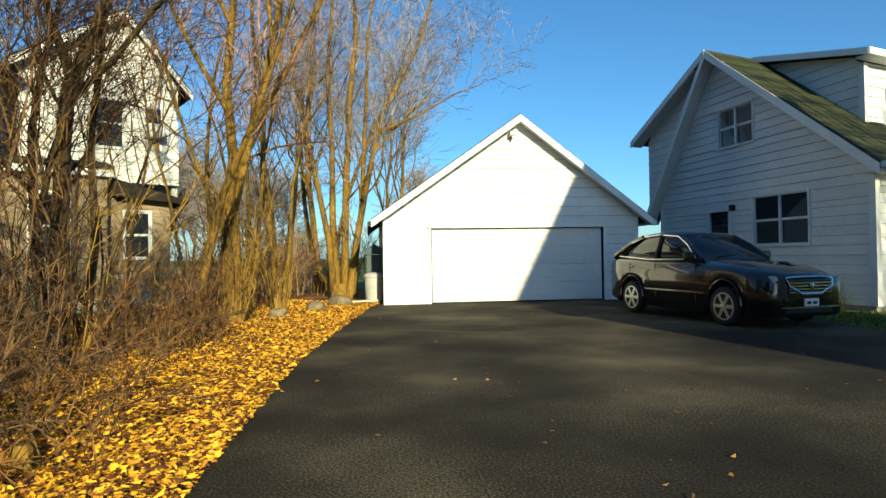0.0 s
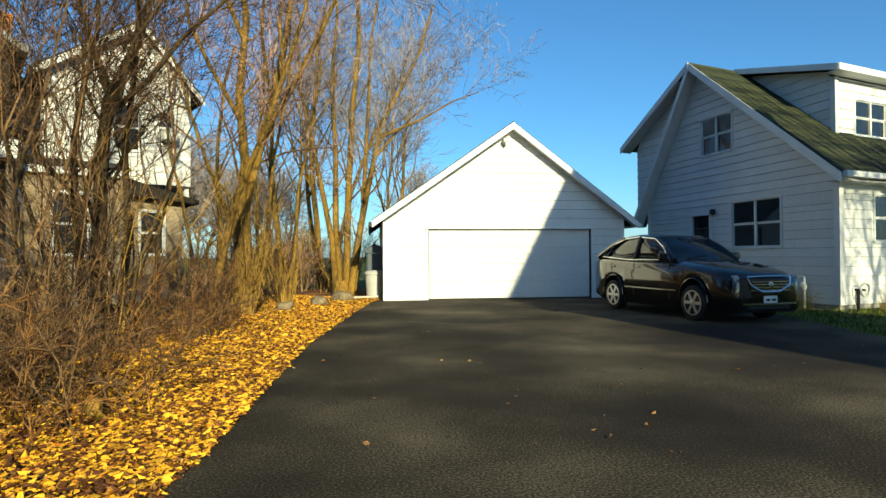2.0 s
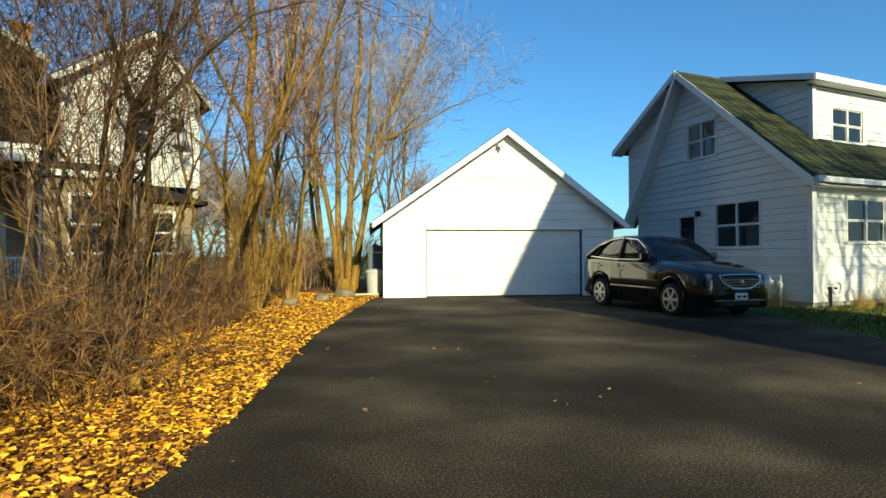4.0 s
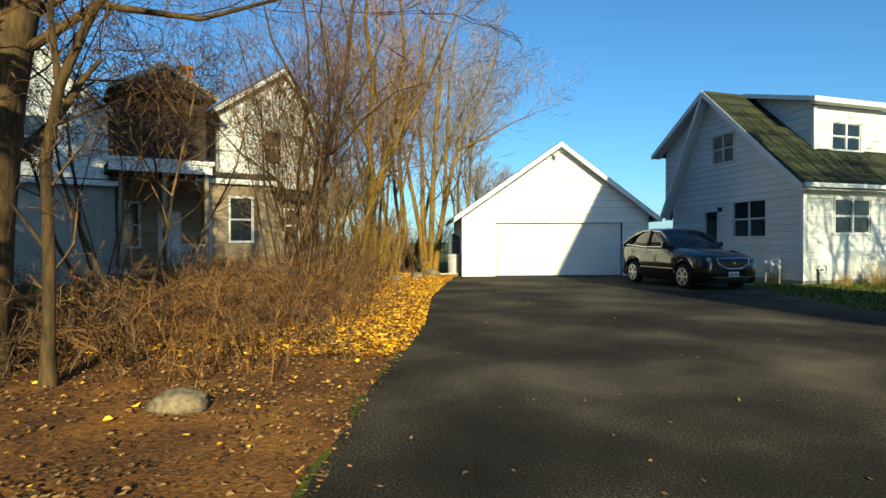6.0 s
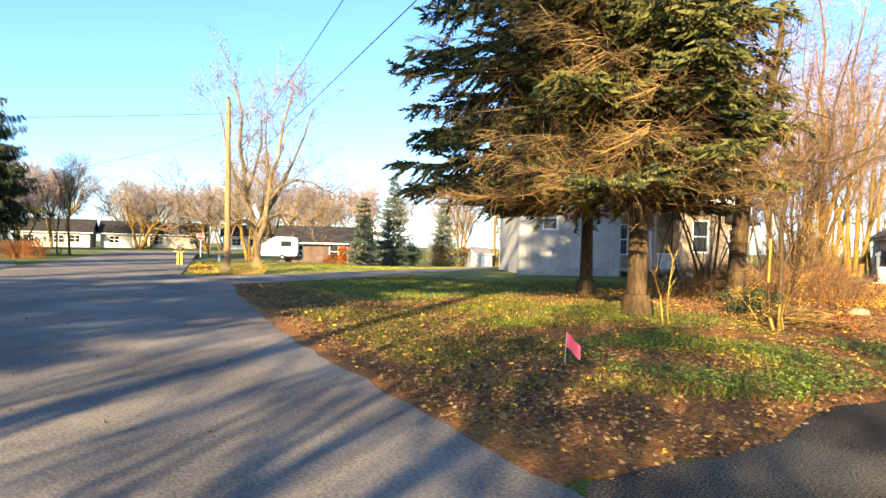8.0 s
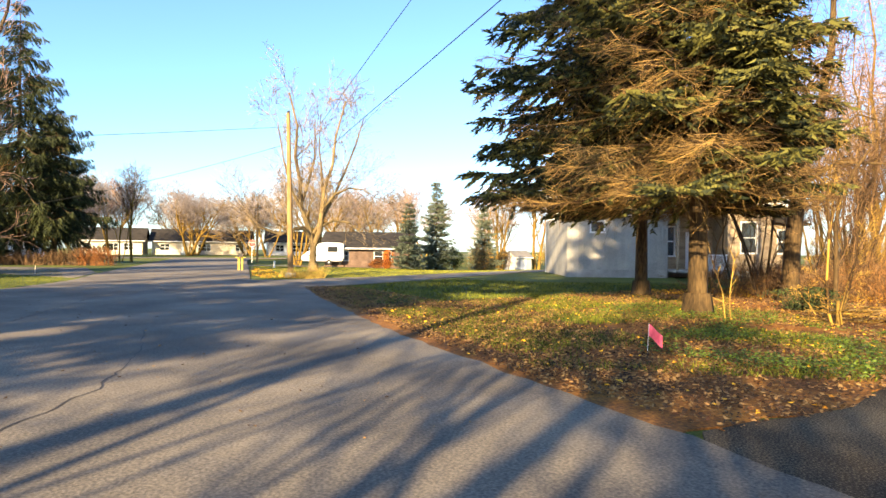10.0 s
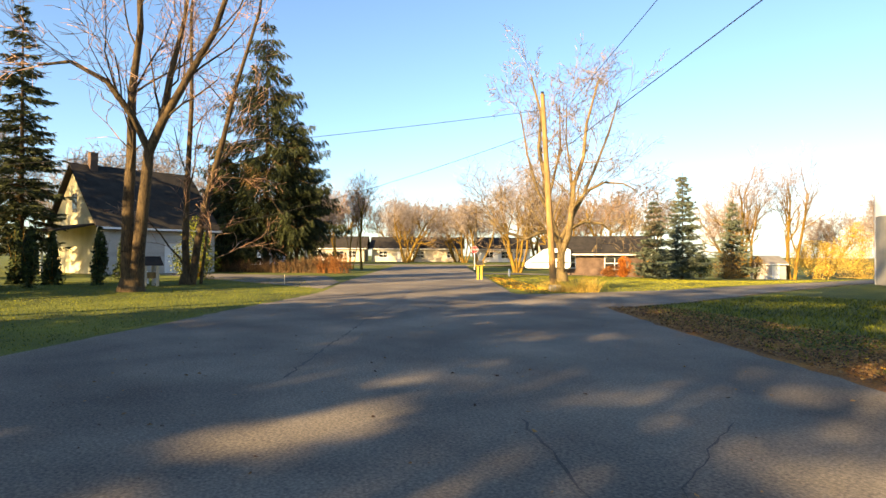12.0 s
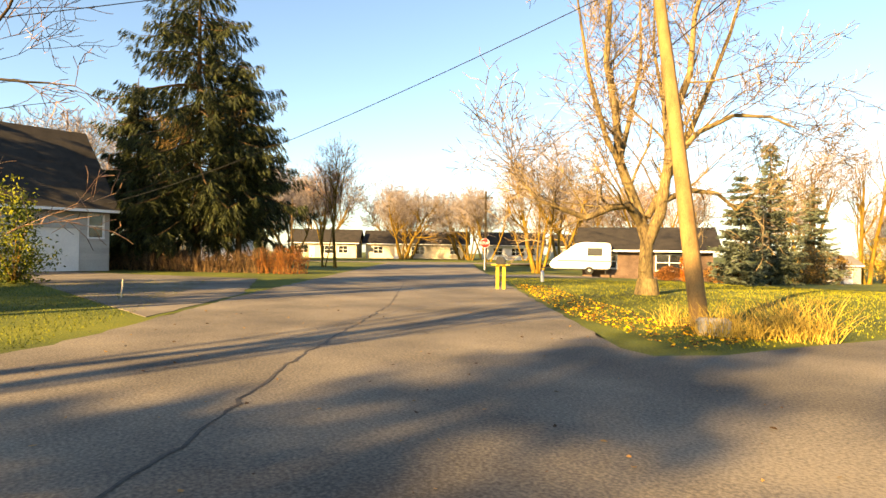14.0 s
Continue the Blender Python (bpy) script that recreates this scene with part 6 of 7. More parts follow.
part("face", solid([(x * 0.93, 1.95 + (z - 1.95) * 0.93) for x, z in octo], -0.036, -0.031), REDPAINT, plate_)
curve = bpy.data.curves.new("lettering", "FONT")
curve.body, curve.size, curve.align_x, curve.align_y, curve.extrude = "STOP", 0.26, "CENTER", "CENTER", 0.002
letters = new("lettering", curve)
letters.data.materials.append(PLATE)
letters.parent = plate_
letters.matrix_local = Matrix.Translation((0, -0.041, 1.95)) @ Matrix.Rotation(radians(90), 4, "X")
mk = thing("marker_post", Matrix.Translation((-39.5, 11.0, -0.03)), "short white marker post on the lawn", "post")
part("post", turned([(0.07, 0), (0.07, 0.42), (0.04, 0.5)], 10), PLATE, mk)
flag = thing("marker_flag", Matrix.Translation((-7.1, -11.8, 0)), "pink marker flag on a wire among leaves", "flag")
part("stick", tube_mesh("stick", rod([(0, 0, -0.05), (0.02, 0, 0.4)], 0.004), SOFFIT, 5), SOFFIT, flag)
fb = bmesh.new()
grid = [[fb.verts.new((0.02 + 0.2 * i / 5, 0.02 * math.sin(i * 1.3) - 0.1 * i / 5, 0.4 - 0.17 * j / 3 - 0.14 * i / 5)) for i in range(6)] for j in range(4)]
for j in range(3):
    for i in range(5):
        fb.faces.new((grid[j][i], grid[j][i + 1], grid[j + 1][i + 1], grid[j + 1][i]))
part("cloth", fb, PINK, flag)
stub = thing("drain_stub", Matrix.Translation((-2.2, 4.1, 0)), "small dark stump at the leaf edge", "stump")
part("post", turned([(0.07, -0.02), (0.065, 0.14), (0.05, 0.17)], 10), BARK, stub)
st = thing("survey_stake", Matrix.Translation((-38.3, -5.7, 0)), "thin leaning white stake on the verge", "stake")
part("stick", tube_mesh("stick", rod([(0, 0, -0.05), (-0.1, 0.05, 0.42)], 0.016), CREAM, 5), CREAM, st)

# brush pile and saplings by the forked tree
limbed_tree((-4.75, -6.3), (0.95, 0.3), [
    ([(-0.08, 0, -0.05), (-0.16, 0, 0.25), (-0.2, 0, 0.9), (-0.17, 0, 1.7), (-0.2, 0, 2.6), (-0.1, 0, 3.4)], 0.032, 0.012),
    ([(0.0, 0, -0.05), (0.06, 0.02, 0.2), (0.2, 0.05, 0.7), (0.36, 0.1, 1.4), (0.42, 0.1, 2.0)], 0.026, 0.01),
    ([(0.05, -0.05, 0.05), (0.0, -0.1, 0.3), (0.1, -0.2, 0.9), (0.28, -0.2, 1.5)], 0.018, 0.008),
    ([(-0.05, 0.05, 0.05), (-0.35, 0.1, 0.2), (-0.5, 0.1, 0.45)], 0.02, 0.01)],
    951, "yellow-barked sapling stool rising from a brush pile", STEM, STEM, (1, 2), (0.3, 0.7), 0.004, 0.045)
limbed_tree((-4.65, -1.0), (0.97, 0.2), [
    ([(0, 0, -0.1), (0.02, 0, 1.2), (0.0, 0, 2.2), (0.12, 0, 2.9), (0.4, 0, 3.6), (0.75, 0, 4.2)], 0.062, 0.035),
    ([(0.12, 0, 2.9), (0.02, 0.1, 3.6), (0.1, 0.1, 4.6), (-0.1, 0.1, 5.6)], 0.035, 0.012),
    ([(0.02, 0, 1.3), (-0.3, -0.2, 1.9), (-0.5, -0.3, 2.6)], 0.02, 0.008)],
    952, "slim golden-barked tree with a broken top", OLDBARK, DARKTWIG, (1, 2), (0.5, 1.1), 0.004, 0.09)
shrub("sapling", (-6.6, -7.1), 1.7, 0.2, 2, 953, "pale young sapling in the leaves", STEM, 0.011, 2, "", 0.3)
leaf_bush("shrub", (-3.7, -5.6), (0.55, 0.5, 0.34), 1500, 954, "low rust-brown shrub beside the brush pile", RUST, 0.02)
leaf_bush("shrub", (-5.2, -3.6), (1.25, 0.8, 0.62), 3200, 955, "low green juniper by the forked tree", CONIFER, 0.03)
rng = random.Random(77)
pile = thing("brush_pile", Matrix.Translation((-4.45, -5.4, 0)), "heap of cut branches by the forked tree", "brush pile")
for i in range(110):
    a = rng.uniform(0, math.pi)
    c = Vector((rng.gauss(0, 0.42), rng.gauss(0, 0.34), rng.random() * 0.3))
    d = Vector((math.cos(a), math.sin(a), rng.gauss(0, 0.2))).normalized() * rng.uniform(0.15, 0.55)
    m = c + Vector((rng.gauss(0, 0.04), rng.gauss(0, 0.04), rng.gauss(0, 0.03)))
    r = rng.uniform(0.005, 0.014)
    part("branch", tube_mesh("branch", [(*(c - d), *m, r, r * 0.8), (*m, *(c + d), r * 0.8, r * 0.4)], (PALEBARK, STEM, BARK)[i % 3], 5), PALEBARK, pile)



# ---- beyond the street ----
def plain_house(name, m, w, d, eave, ridge, wall, roof, label, holes, door=None, overhang=0.4, front=None):
    """A simple house in its own frame: x along the front, outward is -y."""
    h = thing(name, m, label, "house")
    clap_wall(h, I4, lambda z: (0.0, w), 0.0, eave, 0.3, [q for q in holes] + ([door] if door else []), front or wall, front or wall, boards=True)
    part("wall", boxes((0, 0.15, 0.16, d, 0, eave)), wall, h)
    part("wall", boxes((w - 0.15, w, 0.16, d, 0, eave)), wall, h)
    part("wall", boxes((0, w, d, d + 0.15, 0, eave)), wall, h)
    for x in (0.0, w - 0.15):
        part("gable", solid([(0, eave), (d, eave), (d / 2, ridge - 0.05)], x, x + 0.15, "x"), wall, h)
    for s in (0, 1):
        e = -overhang if s == 0 else d + overhang
        part("roof", solid([(e, eave - 0.02 - overhang * (ridge - eave) / (d / 2) * 0.6), (d / 2, ridge), (d / 2, ridge + 0.15), (e, eave + 0.13 - overhang * (ridge - eave) / (d / 2) * 0.6)], -overhang, w + overhang, "x"), roof, h)
    part("gutter", boxes((-overhang, w + overhang, -overhang - 0.12, -overhang, eave - 0.2, eave - 0.06)), TRIM, h)
    for a, b, c, e in holes:
        window(h, I4, a, c, b - a, e - c, max(1, round((b - a) / 0.9)))
    if door:
        part("door", boxes((door[0], door[1], 0.04, 0.1, door[2], door[3])), DOORW, h)
    return h


yh = plain_house("yellow_house", house_frame(-55.6, -10.6, -0.2, 0.98), 8.0, 9.0, 3.2, 7.6, YELLOWSIDE, DARKROOF, "cream-yellow house with a steep dark roof", [(7.0, 7.7, 1.7, 2.9)], (4.2, 6.6, 0.0, 2.15), front=PALEGREY)
part("chimney", boxes((0.8, 1.3, 4.0, 4.5, 7.0, 8.6)), BROWNWALL, yh)
part("gable_window", boxes((-0.03, -0.005, 4.1, 4.9, 4.3, 5.6)), GLASS, yh)
part("porch_roof", solid([(-2.6, 2.75), (0.0, 3.3), (0.0, 3.42), (-2.6, 2.87)], 0.5, 8.5, "y"), DARKROOF, yh, "low dark porch roof")
for y in (0.6, 3.0, 5.6, 8.2):
    part("porch_post", boxes((-2.5, -2.36, y, y + 0.14, 0, 2.75)), TRIM, yh)
bh = plain_house("brown_house", house_frame(-51.6, 29.4, 0.83, 0.56) @ Matrix.Translation((0, 0, -0.85)), 9.5, 7.0, 2.5, 4.2, BROWNWALL, DARKROOF, "low brown brick house behind the maple", [(1.2, 2.6, 1.0, 2.1), (5.5, 7.4, 0.9, 2.1)], None, 0.6)
bh["label"] = "low brown brick house with a grey roof"
for i, (x, y, w, d, wall) in enumerate(((-124.0, 38.0, 12.0, 8.0, CREAM), (-117.5, 50.0, 19.0, 9.0, CREAM), (-104.0, 68.0, 11.0, 8.0, WHITE), (-100.0, 84.0, 14.0, 8.0, CREAM), (-92.0, 5.0, 11.0, 8.0, WHITE), (-128.0, 20.0, 12.0, 8.0, YELLOWSIDE))):
    fx = house_frame(x, y, 0.62, 0.78)
    hh = plain_house("ranch_house", fx, w, d, 2.8, 5.2, wall, DARKROOF, ("long low cream ranch house across the junction", "cream ranch house with a broad brown roof", "white ranch house behind bare trees", "low cream house in sun", "white house with a grey roof", "small yellow house far off")[i], [(1.5, 3.2, 0.9, 2.2), (w * 0.45, w * 0.45 + 2.4, 0.8, 2.2), (w - 3.2, w - 1.6, 0.9, 2.2)], (w * 0.28, w * 0.28 + 1.0, 0.0, 2.1), 0.6)
shed = plain_house("garden_shed", house_frame(-46.2, 68.2, 0.5, 0.87) @ Matrix.Translation((0, 0, -1.75)), 3.2, 3.0, 2.2, 3.1, PALEGREY, GREYSIDE, "small grey garden shed by the bushes", [], (1.0, 2.2, 0.0, 1.9), 0.2)

camper = thing("camper_trailer", Matrix.Translation((-51.5, 29.3, -0.35)) @ Matrix.Rotation(radians(36), 4, "Z"), "white rounded camper trailer on a drive", "camper trailer")
prof = [(-2.3, 0.45), (2.0, 0.45), (2.15, 0.7), (2.15, 2.25), (1.95, 2.45), (0.1, 2.5), (-0.5, 2.36), (-2.35, 1.05), (-2.5, 0.7)]
cb = solid(prof, -1.05, 1.05)
bmesh.ops.bevel(cb, geom=list(cb.edges), offset=0.07, segments=2, affect="EDGES")
part("shell", cb, CAMPER, camper)
part("window", boxes((0.4, 1.5, -1.075, -1.045, 1.45, 2.05), bevel=0.01), GLASS, camper)
part("stripe", boxes((-1.9, 2.1, -1.072, -1.046, 1.0, 1.1)), BLUEBIN, camper)
for x in (0.55,):
    wheel = part("wheel", turned([(0.15, -0.1), (0.3, -0.1), (0.32, 0), (0.3, 0.1), (0.15, 0.1)], 18), RUBBER, camper)
    wheel.matrix_local = Matrix.Translation((x, -0.95, 0.33)) @ Matrix.Rotation(radians(90), 4, "X")
    part("hub", turned([(0.14, 0.05), (0.12, 0.11)], 12), ALLOY, wheel)
part("tow_bar", tube_mesh("tow_bar", rod([(-2.1, 0, 0.5), (-3.2, 0, 0.45), (-3.2, 0, 0.02)], 0.05), BLACK, 6), BLACK, camper)
part("chassis", boxes((-2.0, 2.0, -0.95, 0.95, 0.36, 0.46)), BLACK, camper)
part("jack", boxes((1.7, 1.8, -0.8, -0.7, 0.02, 0.4)), BLACK, camper)

# bird house arbour and small white statuettes under the verge trees
arb = thing("wooden_planter_shelter", Matrix.Translation((-39.6, -11.4, -0.03)), "small wooden shelter on posts under the verge trees", "shelter")
for x in (-0.35, 0.35):
    for y in (-0.25, 0.25):
        part("post", boxes((x - 0.06, x + 0.06, y - 0.06, y + 0.06, -0.02, 0.95)), CREAM, arb)
part("roof", solid([(-0.6, 0.9), (0.6, 0.9), (0, 1.3)], -0.45, 0.45), DARKROOF, arb)
part("box", boxes((-0.3, 0.3, -0.2, 0.2, 0.35, 0.6)), WOODPOLE, arb)
for i in range(4):
    so = part("garden_ornament", turned([(0.09, 0), (0.07, 0.15), (0.1, 0.3), (0.05, 0.42), (0.08, 0.52), (0.03, 0.6)], 10), PLATE)
    so.matrix_world = Matrix.Translation((-42.2 + i * 0.22, -11.6 + i * 0.3, -0.03))
    tagged(so, "small white garden ornament on the lawn", "ornament", "garden ornaments")

# ---- shrubs and trees beyond ----
# hedge twigs coloured dark to hold its shade, all but the orange end
for i in range(13):
    k = i / 12
    shrub("hedge_shrub", (-60.5 + 9.3 * k, -2.4 + 7.0 * k), 1.0 + 0.2 * math.sin(2.3 * i) if i < 10 else 1.4, 2.0, 80, 1000 + i, "bare brown hedge shrub along the drive, darkened for shade" if i < 11 else "orange-tinged hedge shrub in sun", DARKTWIG if i < 11 else RUST, 0.012, 6, "bare hedge", 0.5)
# last two stand in for bare trees, golden light put into their colour
for i, (x, y, sz, m, lab) in enumerate(((-42.6, 29.0, (0.75, 0.75, 1.9), FLAME, "bright orange shrub by the brown house"), (-44.5, 29.8, (1.4, 1.2, 1.0), RUST, "low rusty shrub at the house wall"), (-41.0, 29.8, (1.6, 1.3, 1.2), REDBROWN, "dull red shrub under the blue spruce"),
                                        (-40.5, 39.0, (1.7, 1.7, 2.6), CONIFER, "green shrub beside the blue spruces"), (-41.5, 46.5, (2.2, 2.0, 3.4), DEADTWIG, "tawny bush in front of a blue spruce"), (-46.5, 34.5, (1.6, 1.4, 1.5), DEADTWIG, "tawny bush near the brown house"),
                                        (-42.0, 55.0, (2.2, 2.0, 2.8), DEADTWIG, "golden bush near the shed"), (-46.0, 85.0, (6.0, 4.0, 6.0), DRYBLADE, "leafy stand-in for golden-lit bare trees beyond the shed"), (-42.0, 92.0, (6.0, 5.0, 9.0), DRYBLADE, "tall leafy stand-in for golden-lit bare trees beyond the lawn"))):
    leaf_bush("shrub", (x, y), sz, 2800 if sz[2] < 4 else 9000, 1100 + i, lab, m, 0.07 if sz[2] < 4 else 0.1)
for i, (x, y, h) in enumerate(((-41.5, -13.0, 2.6), (-43.0, -14.6, 2.4), (-44.5, -15.8, 2.9), (-40.6, -15.6, 2.5), (-62.5, -0.5, 2.6), (-47.0, -11.0, 2.4))):
    leaf_bush("arborvitae", (x, y), (0.55, 0.55, h), 1800, 1200 + i, "narrow dark arborvitae by the yellow house", CONIFER, 0.09, "arborvitae row", "shrub", True)
shrub("dry_grass_clump", (-26.3, 0.3), 0.65, 1.2, 220, 1301, "golden dry grass round the pole's foot", DRYBLADE, 0.006, 0, "dry grass by the pole", 0.7, arch=0.25, category="plant")
shrub("dry_grass_clump", (-25.6, 0.9), 0.8, 1.2, 240, 1302, "tall golden dry grass near the pole", DRYBLADE, 0.006, 0, "dry grass by the pole", 0.7, arch=0.25, category="plant")
shrub("dry_grass_clump", (-27.5, 0.9), 0.5, 0.8, 90, 1303, "low golden dry grass near the pole", DRYBLADE, 0.006, 0, "dry grass by the pole", 0.7, arch=0.25, category="plant")
leaf_bush("shrub", (-46.0, -7.4), (1.6, 1.5, 3.6), 3000, 1120, "yellow-green tall shrub before the yellow house", BLADE, 0.07)
foot = thing("concrete_block", Matrix.Translation((-26.55, 0.25, land(-26.5, 0.2))) @ Matrix.Rotation(radians(35), 4, "Z"), "broken concrete block at the pole's foot", "block")
part("block", boxes((-0.24, 0.24, -0.14, 0.14, -0.02, 0.26), bevel=0.04), CONCRETE, foot)
FAR = "bare trees beyond the street"
bare_tree("tree", (-61.0, 12.6), 9.5, 0.13, 61, "young upright bare tree by the junction", 1, kids=(14, 8, 5, 4), spread=0.5, group=FAR, twig=0.012)
bare_tree("tree", (-63.5, 13.0), 7.5, 0.11, 62, "small bare tree by the junction", 2, kids=(12, 8, 5, 4), spread=0.5, group=FAR, twig=0.012)
crab = bare_tree("tree", (-58.5, 32.0), 12, 0.26, 63, "spreading bare tree with pinkish twigs", 4, kids=(12, 9, 6, 4), spread=0.65, splay=0.4, group=FAR, twig=0.014, twigs=FARTWIG)
bare_tree("tree", (-66.0, 44.0), 13, 0.25, 64, "tall pinkish bare tree behind the camper", 3, kids=(12, 9, 6, 4), splay=0.3, group=FAR, twig=0.016, twigs=FARTWIG)
bare_tree("tree", (-55.0, 46.0), 12, 0.22, 65, "bare tree behind the brown house", 2, kids=(10, 8, 5, 4), splay=0.3, group=FAR, twig=0.014)
bare_tree("tree", (-48.0, 66.0), 16, 0.3, 66, "tall bare tree behind the shed", 4, kids=(9, 8, 6, 4), splay=0.3, group=FAR, twig=0.016, twigs=FARTWIG)
bare_tree("tree", (-45.0, 74.0), 17, 0.3, 67, "pale bare tree near the shed", 3, kids=(9, 8, 6, 4), splay=0.25, group=FAR, twig=0.016, twigs=FARTWIG)
far_a = bare_tree("tree", (-100.0, 46.0), 12, 0.3, 68, "golden-twigged bare tree before the far houses", 4, kids=(14, 10, 7, 4), spread=0.75, splay=0.55, group=FAR, twig=0.02, twigs=FARTWIG)
far_b = bare_tree("tree", (-96.0, 57.0), 12, 0.3, 69, "rounded bare tree with orange twigs", 4, kids=(14, 10, 7, 4), spread=0.8, splay=0.6, group=FAR, twig=0.022, twigs=FARTWIG)
far_c = bare_tree("tree", (-84.0, 50.0), 11, 0.25, 70, "grey bare tree by the far houses", 2, kids=(12, 10, 6, 4), spread=0.6, splay=0.3, group=FAR, twig=0.02, twigs=FARTWIG)
rng = random.Random(5)
for i, (x, y, k) in enumerate(((-95, 20, 1.0), (-102, 28, 1.1), (-108, 36, 1.2), (-112, 56, 1.1), (-104, 62, 1.2), (-92, 66, 1.1), (-86, 72, 1.2), (-78, 66, 1.1), (-130, 30, 1.3), (-135, 50, 1.4), (-128, 64, 1.5), (-118, 80, 1.5), (-104, 92, 1.5), (-92, 98, 1.4), (-80, 96, 1.4), (-98, 8, 1.1), (-88, -4, 1.2), (-92, -16, 1.3), (-78, -22, 1.3), (-62, -26, 1.2), (-72, 80, 1.3), (-60, 88, 1.3), (-50, 104, 1.3), (-38, 98, 1.2), (-26, 92, 1.2), (-140, 10, 1.3), (-120, -6, 1.3), (-14, 70, 1.1), (-8, 48, 1.0), (4, 52, 1.1), (-20, 58, 1.1), (-32, 80, 1.2))):
    src = (far_a, far_b, far_c)[i % 3]
    copy_thing(src, Matrix.Translation((x, y, land(x, y))) @ Matrix.Rotation(rng.uniform(0, 6.3), 4, "Z") @ Matrix.Scale(k * rng.uniform(0.8, 1.05), 4))
# unseen trees and a tall narrow house, added to shade drive and street
SH_ = "bare trees across the street"
bare_tree("tree", (14.5, -3.5), 12, 0.22, 81, "unseen bare tree added for its long shadows", 2, kids=(9, 8, 6, 4), group=SH_, twig=0.014)
bare_tree("tree", (18.0, 1.5), 9, 0.2, 82, "unseen bare tree added to dapple the white house", 3, kids=(10, 8, 7, 4), group=SH_, twig=0.016, splay=0.3)
spruce("spruce", (19.5, -2.5), 9.0, 2.6, 91, "unseen dense spruce added to shade the white house", NEEDLE, 0.05, 22, 8, 14, 0, 0.14, "yard spruces", 0.25, 0.3)
bare_tree("tree", (-1.5, -31.0), 9, 0.2, 93, "unseen spreading bare tree added to shade the street", 3, kids=(9, 8, 6, 4), group=SH_, twig=0.014, splay=0.35)
bare_tree("tree", (-6.0, -29.0), 9, 0.2, 83, "unseen spreading bare tree added for shade across the street", 3, kids=(9, 8, 6, 4), group=SH_, twig=0.014, splay=0.35)
bare_tree("tree", (-25.2, -24.0), 14, 0.2, 84, "unseen slim bare tree added for its straight trunk shadow", 1, kids=(7, 6, 5, 4), group=SH_, twig=0.01)
bare_tree("tree", (-27.4, -21.5), 13, 0.17, 85, "unseen slim bare tree added for its straight trunk shadow", 1, kids=(7, 6, 5, 4), group=SH_, twig=0.01)
# unseen spruces, placed only to throw shade on road, lawn, hedge and walls
HS = "spruces across the street"
spruce("spruce", (-10.3, -35.5), 13.5, 4.0, 104, "unseen low broad spruce added to shade the street", NEEDLE, 0.1, 18, 8, 14, 0, 0.25, HS, 0.3, 0.4)
spruce("spruce", (-6.4, -37.0), 27.0, 5.0, 95, "unseen high-crowned spruce added to shade the neighbour's wall", NEEDLE, 0.48, 16, 8, 14, 0, 0.3, HS, 0.3, 0.4)
spruce("spruce", (-11.0, -38.0), 25.0, 4.8, 96, "unseen high-crowned spruce added to shade the neighbour's wall", NEEDLE, 0.4, 18, 8, 14, 0, 0.3, HS, 0.3, 0.4)
spruce("spruce", (-14.0, -36.0), 17.0, 4.0, 94, "unseen tall spruce added to shade the street", NEEDLE, 0.2, 18, 8, 14, 0, 0.3, HS, 0.3, 0.4)
spruce("spruce", (-16.5, -33.0), 16.0, 4.0, 98, "unseen broad spruce added to shade the street", NEEDLE, 0.1, 18, 8, 14, 0, 0.25, HS, 0.3, 0.4)
spruce("spruce", (-20.8, -31.0), 14.5, 3.8, 99, "unseen dark spruce added to shade the road", NEEDLE, 0.1, 18, 8, 14, 0, 0.25, HS, 0.3, 0.4)
spruce("spruce", (-22.4, -33.2), 9.4, 4.2, 105, "unseen low broad spruce added to shade the street", NEEDLE, 0.08, 18, 8, 14, 0, 0.25, HS, 0.3, 0.4)
spruce("spruce", (-18.6, -30.5), 8.8, 3.8, 106, "unseen low broad spruce added to shade the street", NEEDLE, 0.08, 18, 8, 14, 0, 0.25, HS, 0.3, 0.4)
spruce("spruce", (-33.5, -30.0), 11.0, 3.4, 101, "unseen dark spruce added to shade the verge lawn", NEEDLE, 0.08, 18, 8, 14, 0, 0.25, HS, 0.3, 0.4)
spruce("spruce", (-39.0, -31.0), 12.0, 3.4, 102, "unseen dark spruce added to shade the verge lawn", NEEDLE, 0.08, 18, 8, 14, 0, 0.25, HS, 0.3, 0.4)
spruce("spruce", (-51.0, -28.0), 13.0, 3.6, 103, "unseen dark spruce added to shade the hedge", NEEDLE, 0.08, 18, 8, 14, 0, 0.25, HS, 0.3, 0.4)
spruce("spruce", (-39.6, -20.6), 14.5, 4.8, 97, "unseen broad spruce added to shade the cream house", NEEDLE, 0.06, 24, 9, 20, 0, 0.25, "", 0.3, 0.4)
# unseen house-like block, sized so its shadow edge crosses the garage front
side_house = thing("side_house", Matrix.Identity(4), "unseen narrow block added to shade the garage and drive", "house")
SX0, SX1, SY0, SY1 = 8.5, 11.9, -10.5, 4.1
part("wall", boxes((SX0, SX1, SY0, SY0 + 0.15, 0, 8.0)), WHITE, side_house)
part("wall", boxes((SX0, SX1, SY1 - 0.15, SY1, 0, 8.0)), WHITE, side_house)
part("wall", boxes((SX0, SX0 + 0.15, SY0 + 0.16, SY1 - 0.16, 0, 8.0)), WHITE, side_house)
part("wall", boxes((SX1 - 0.15, SX1, SY0 + 0.16, SY1 - 0.16, 0, 8.0)), WHITE, side_house)
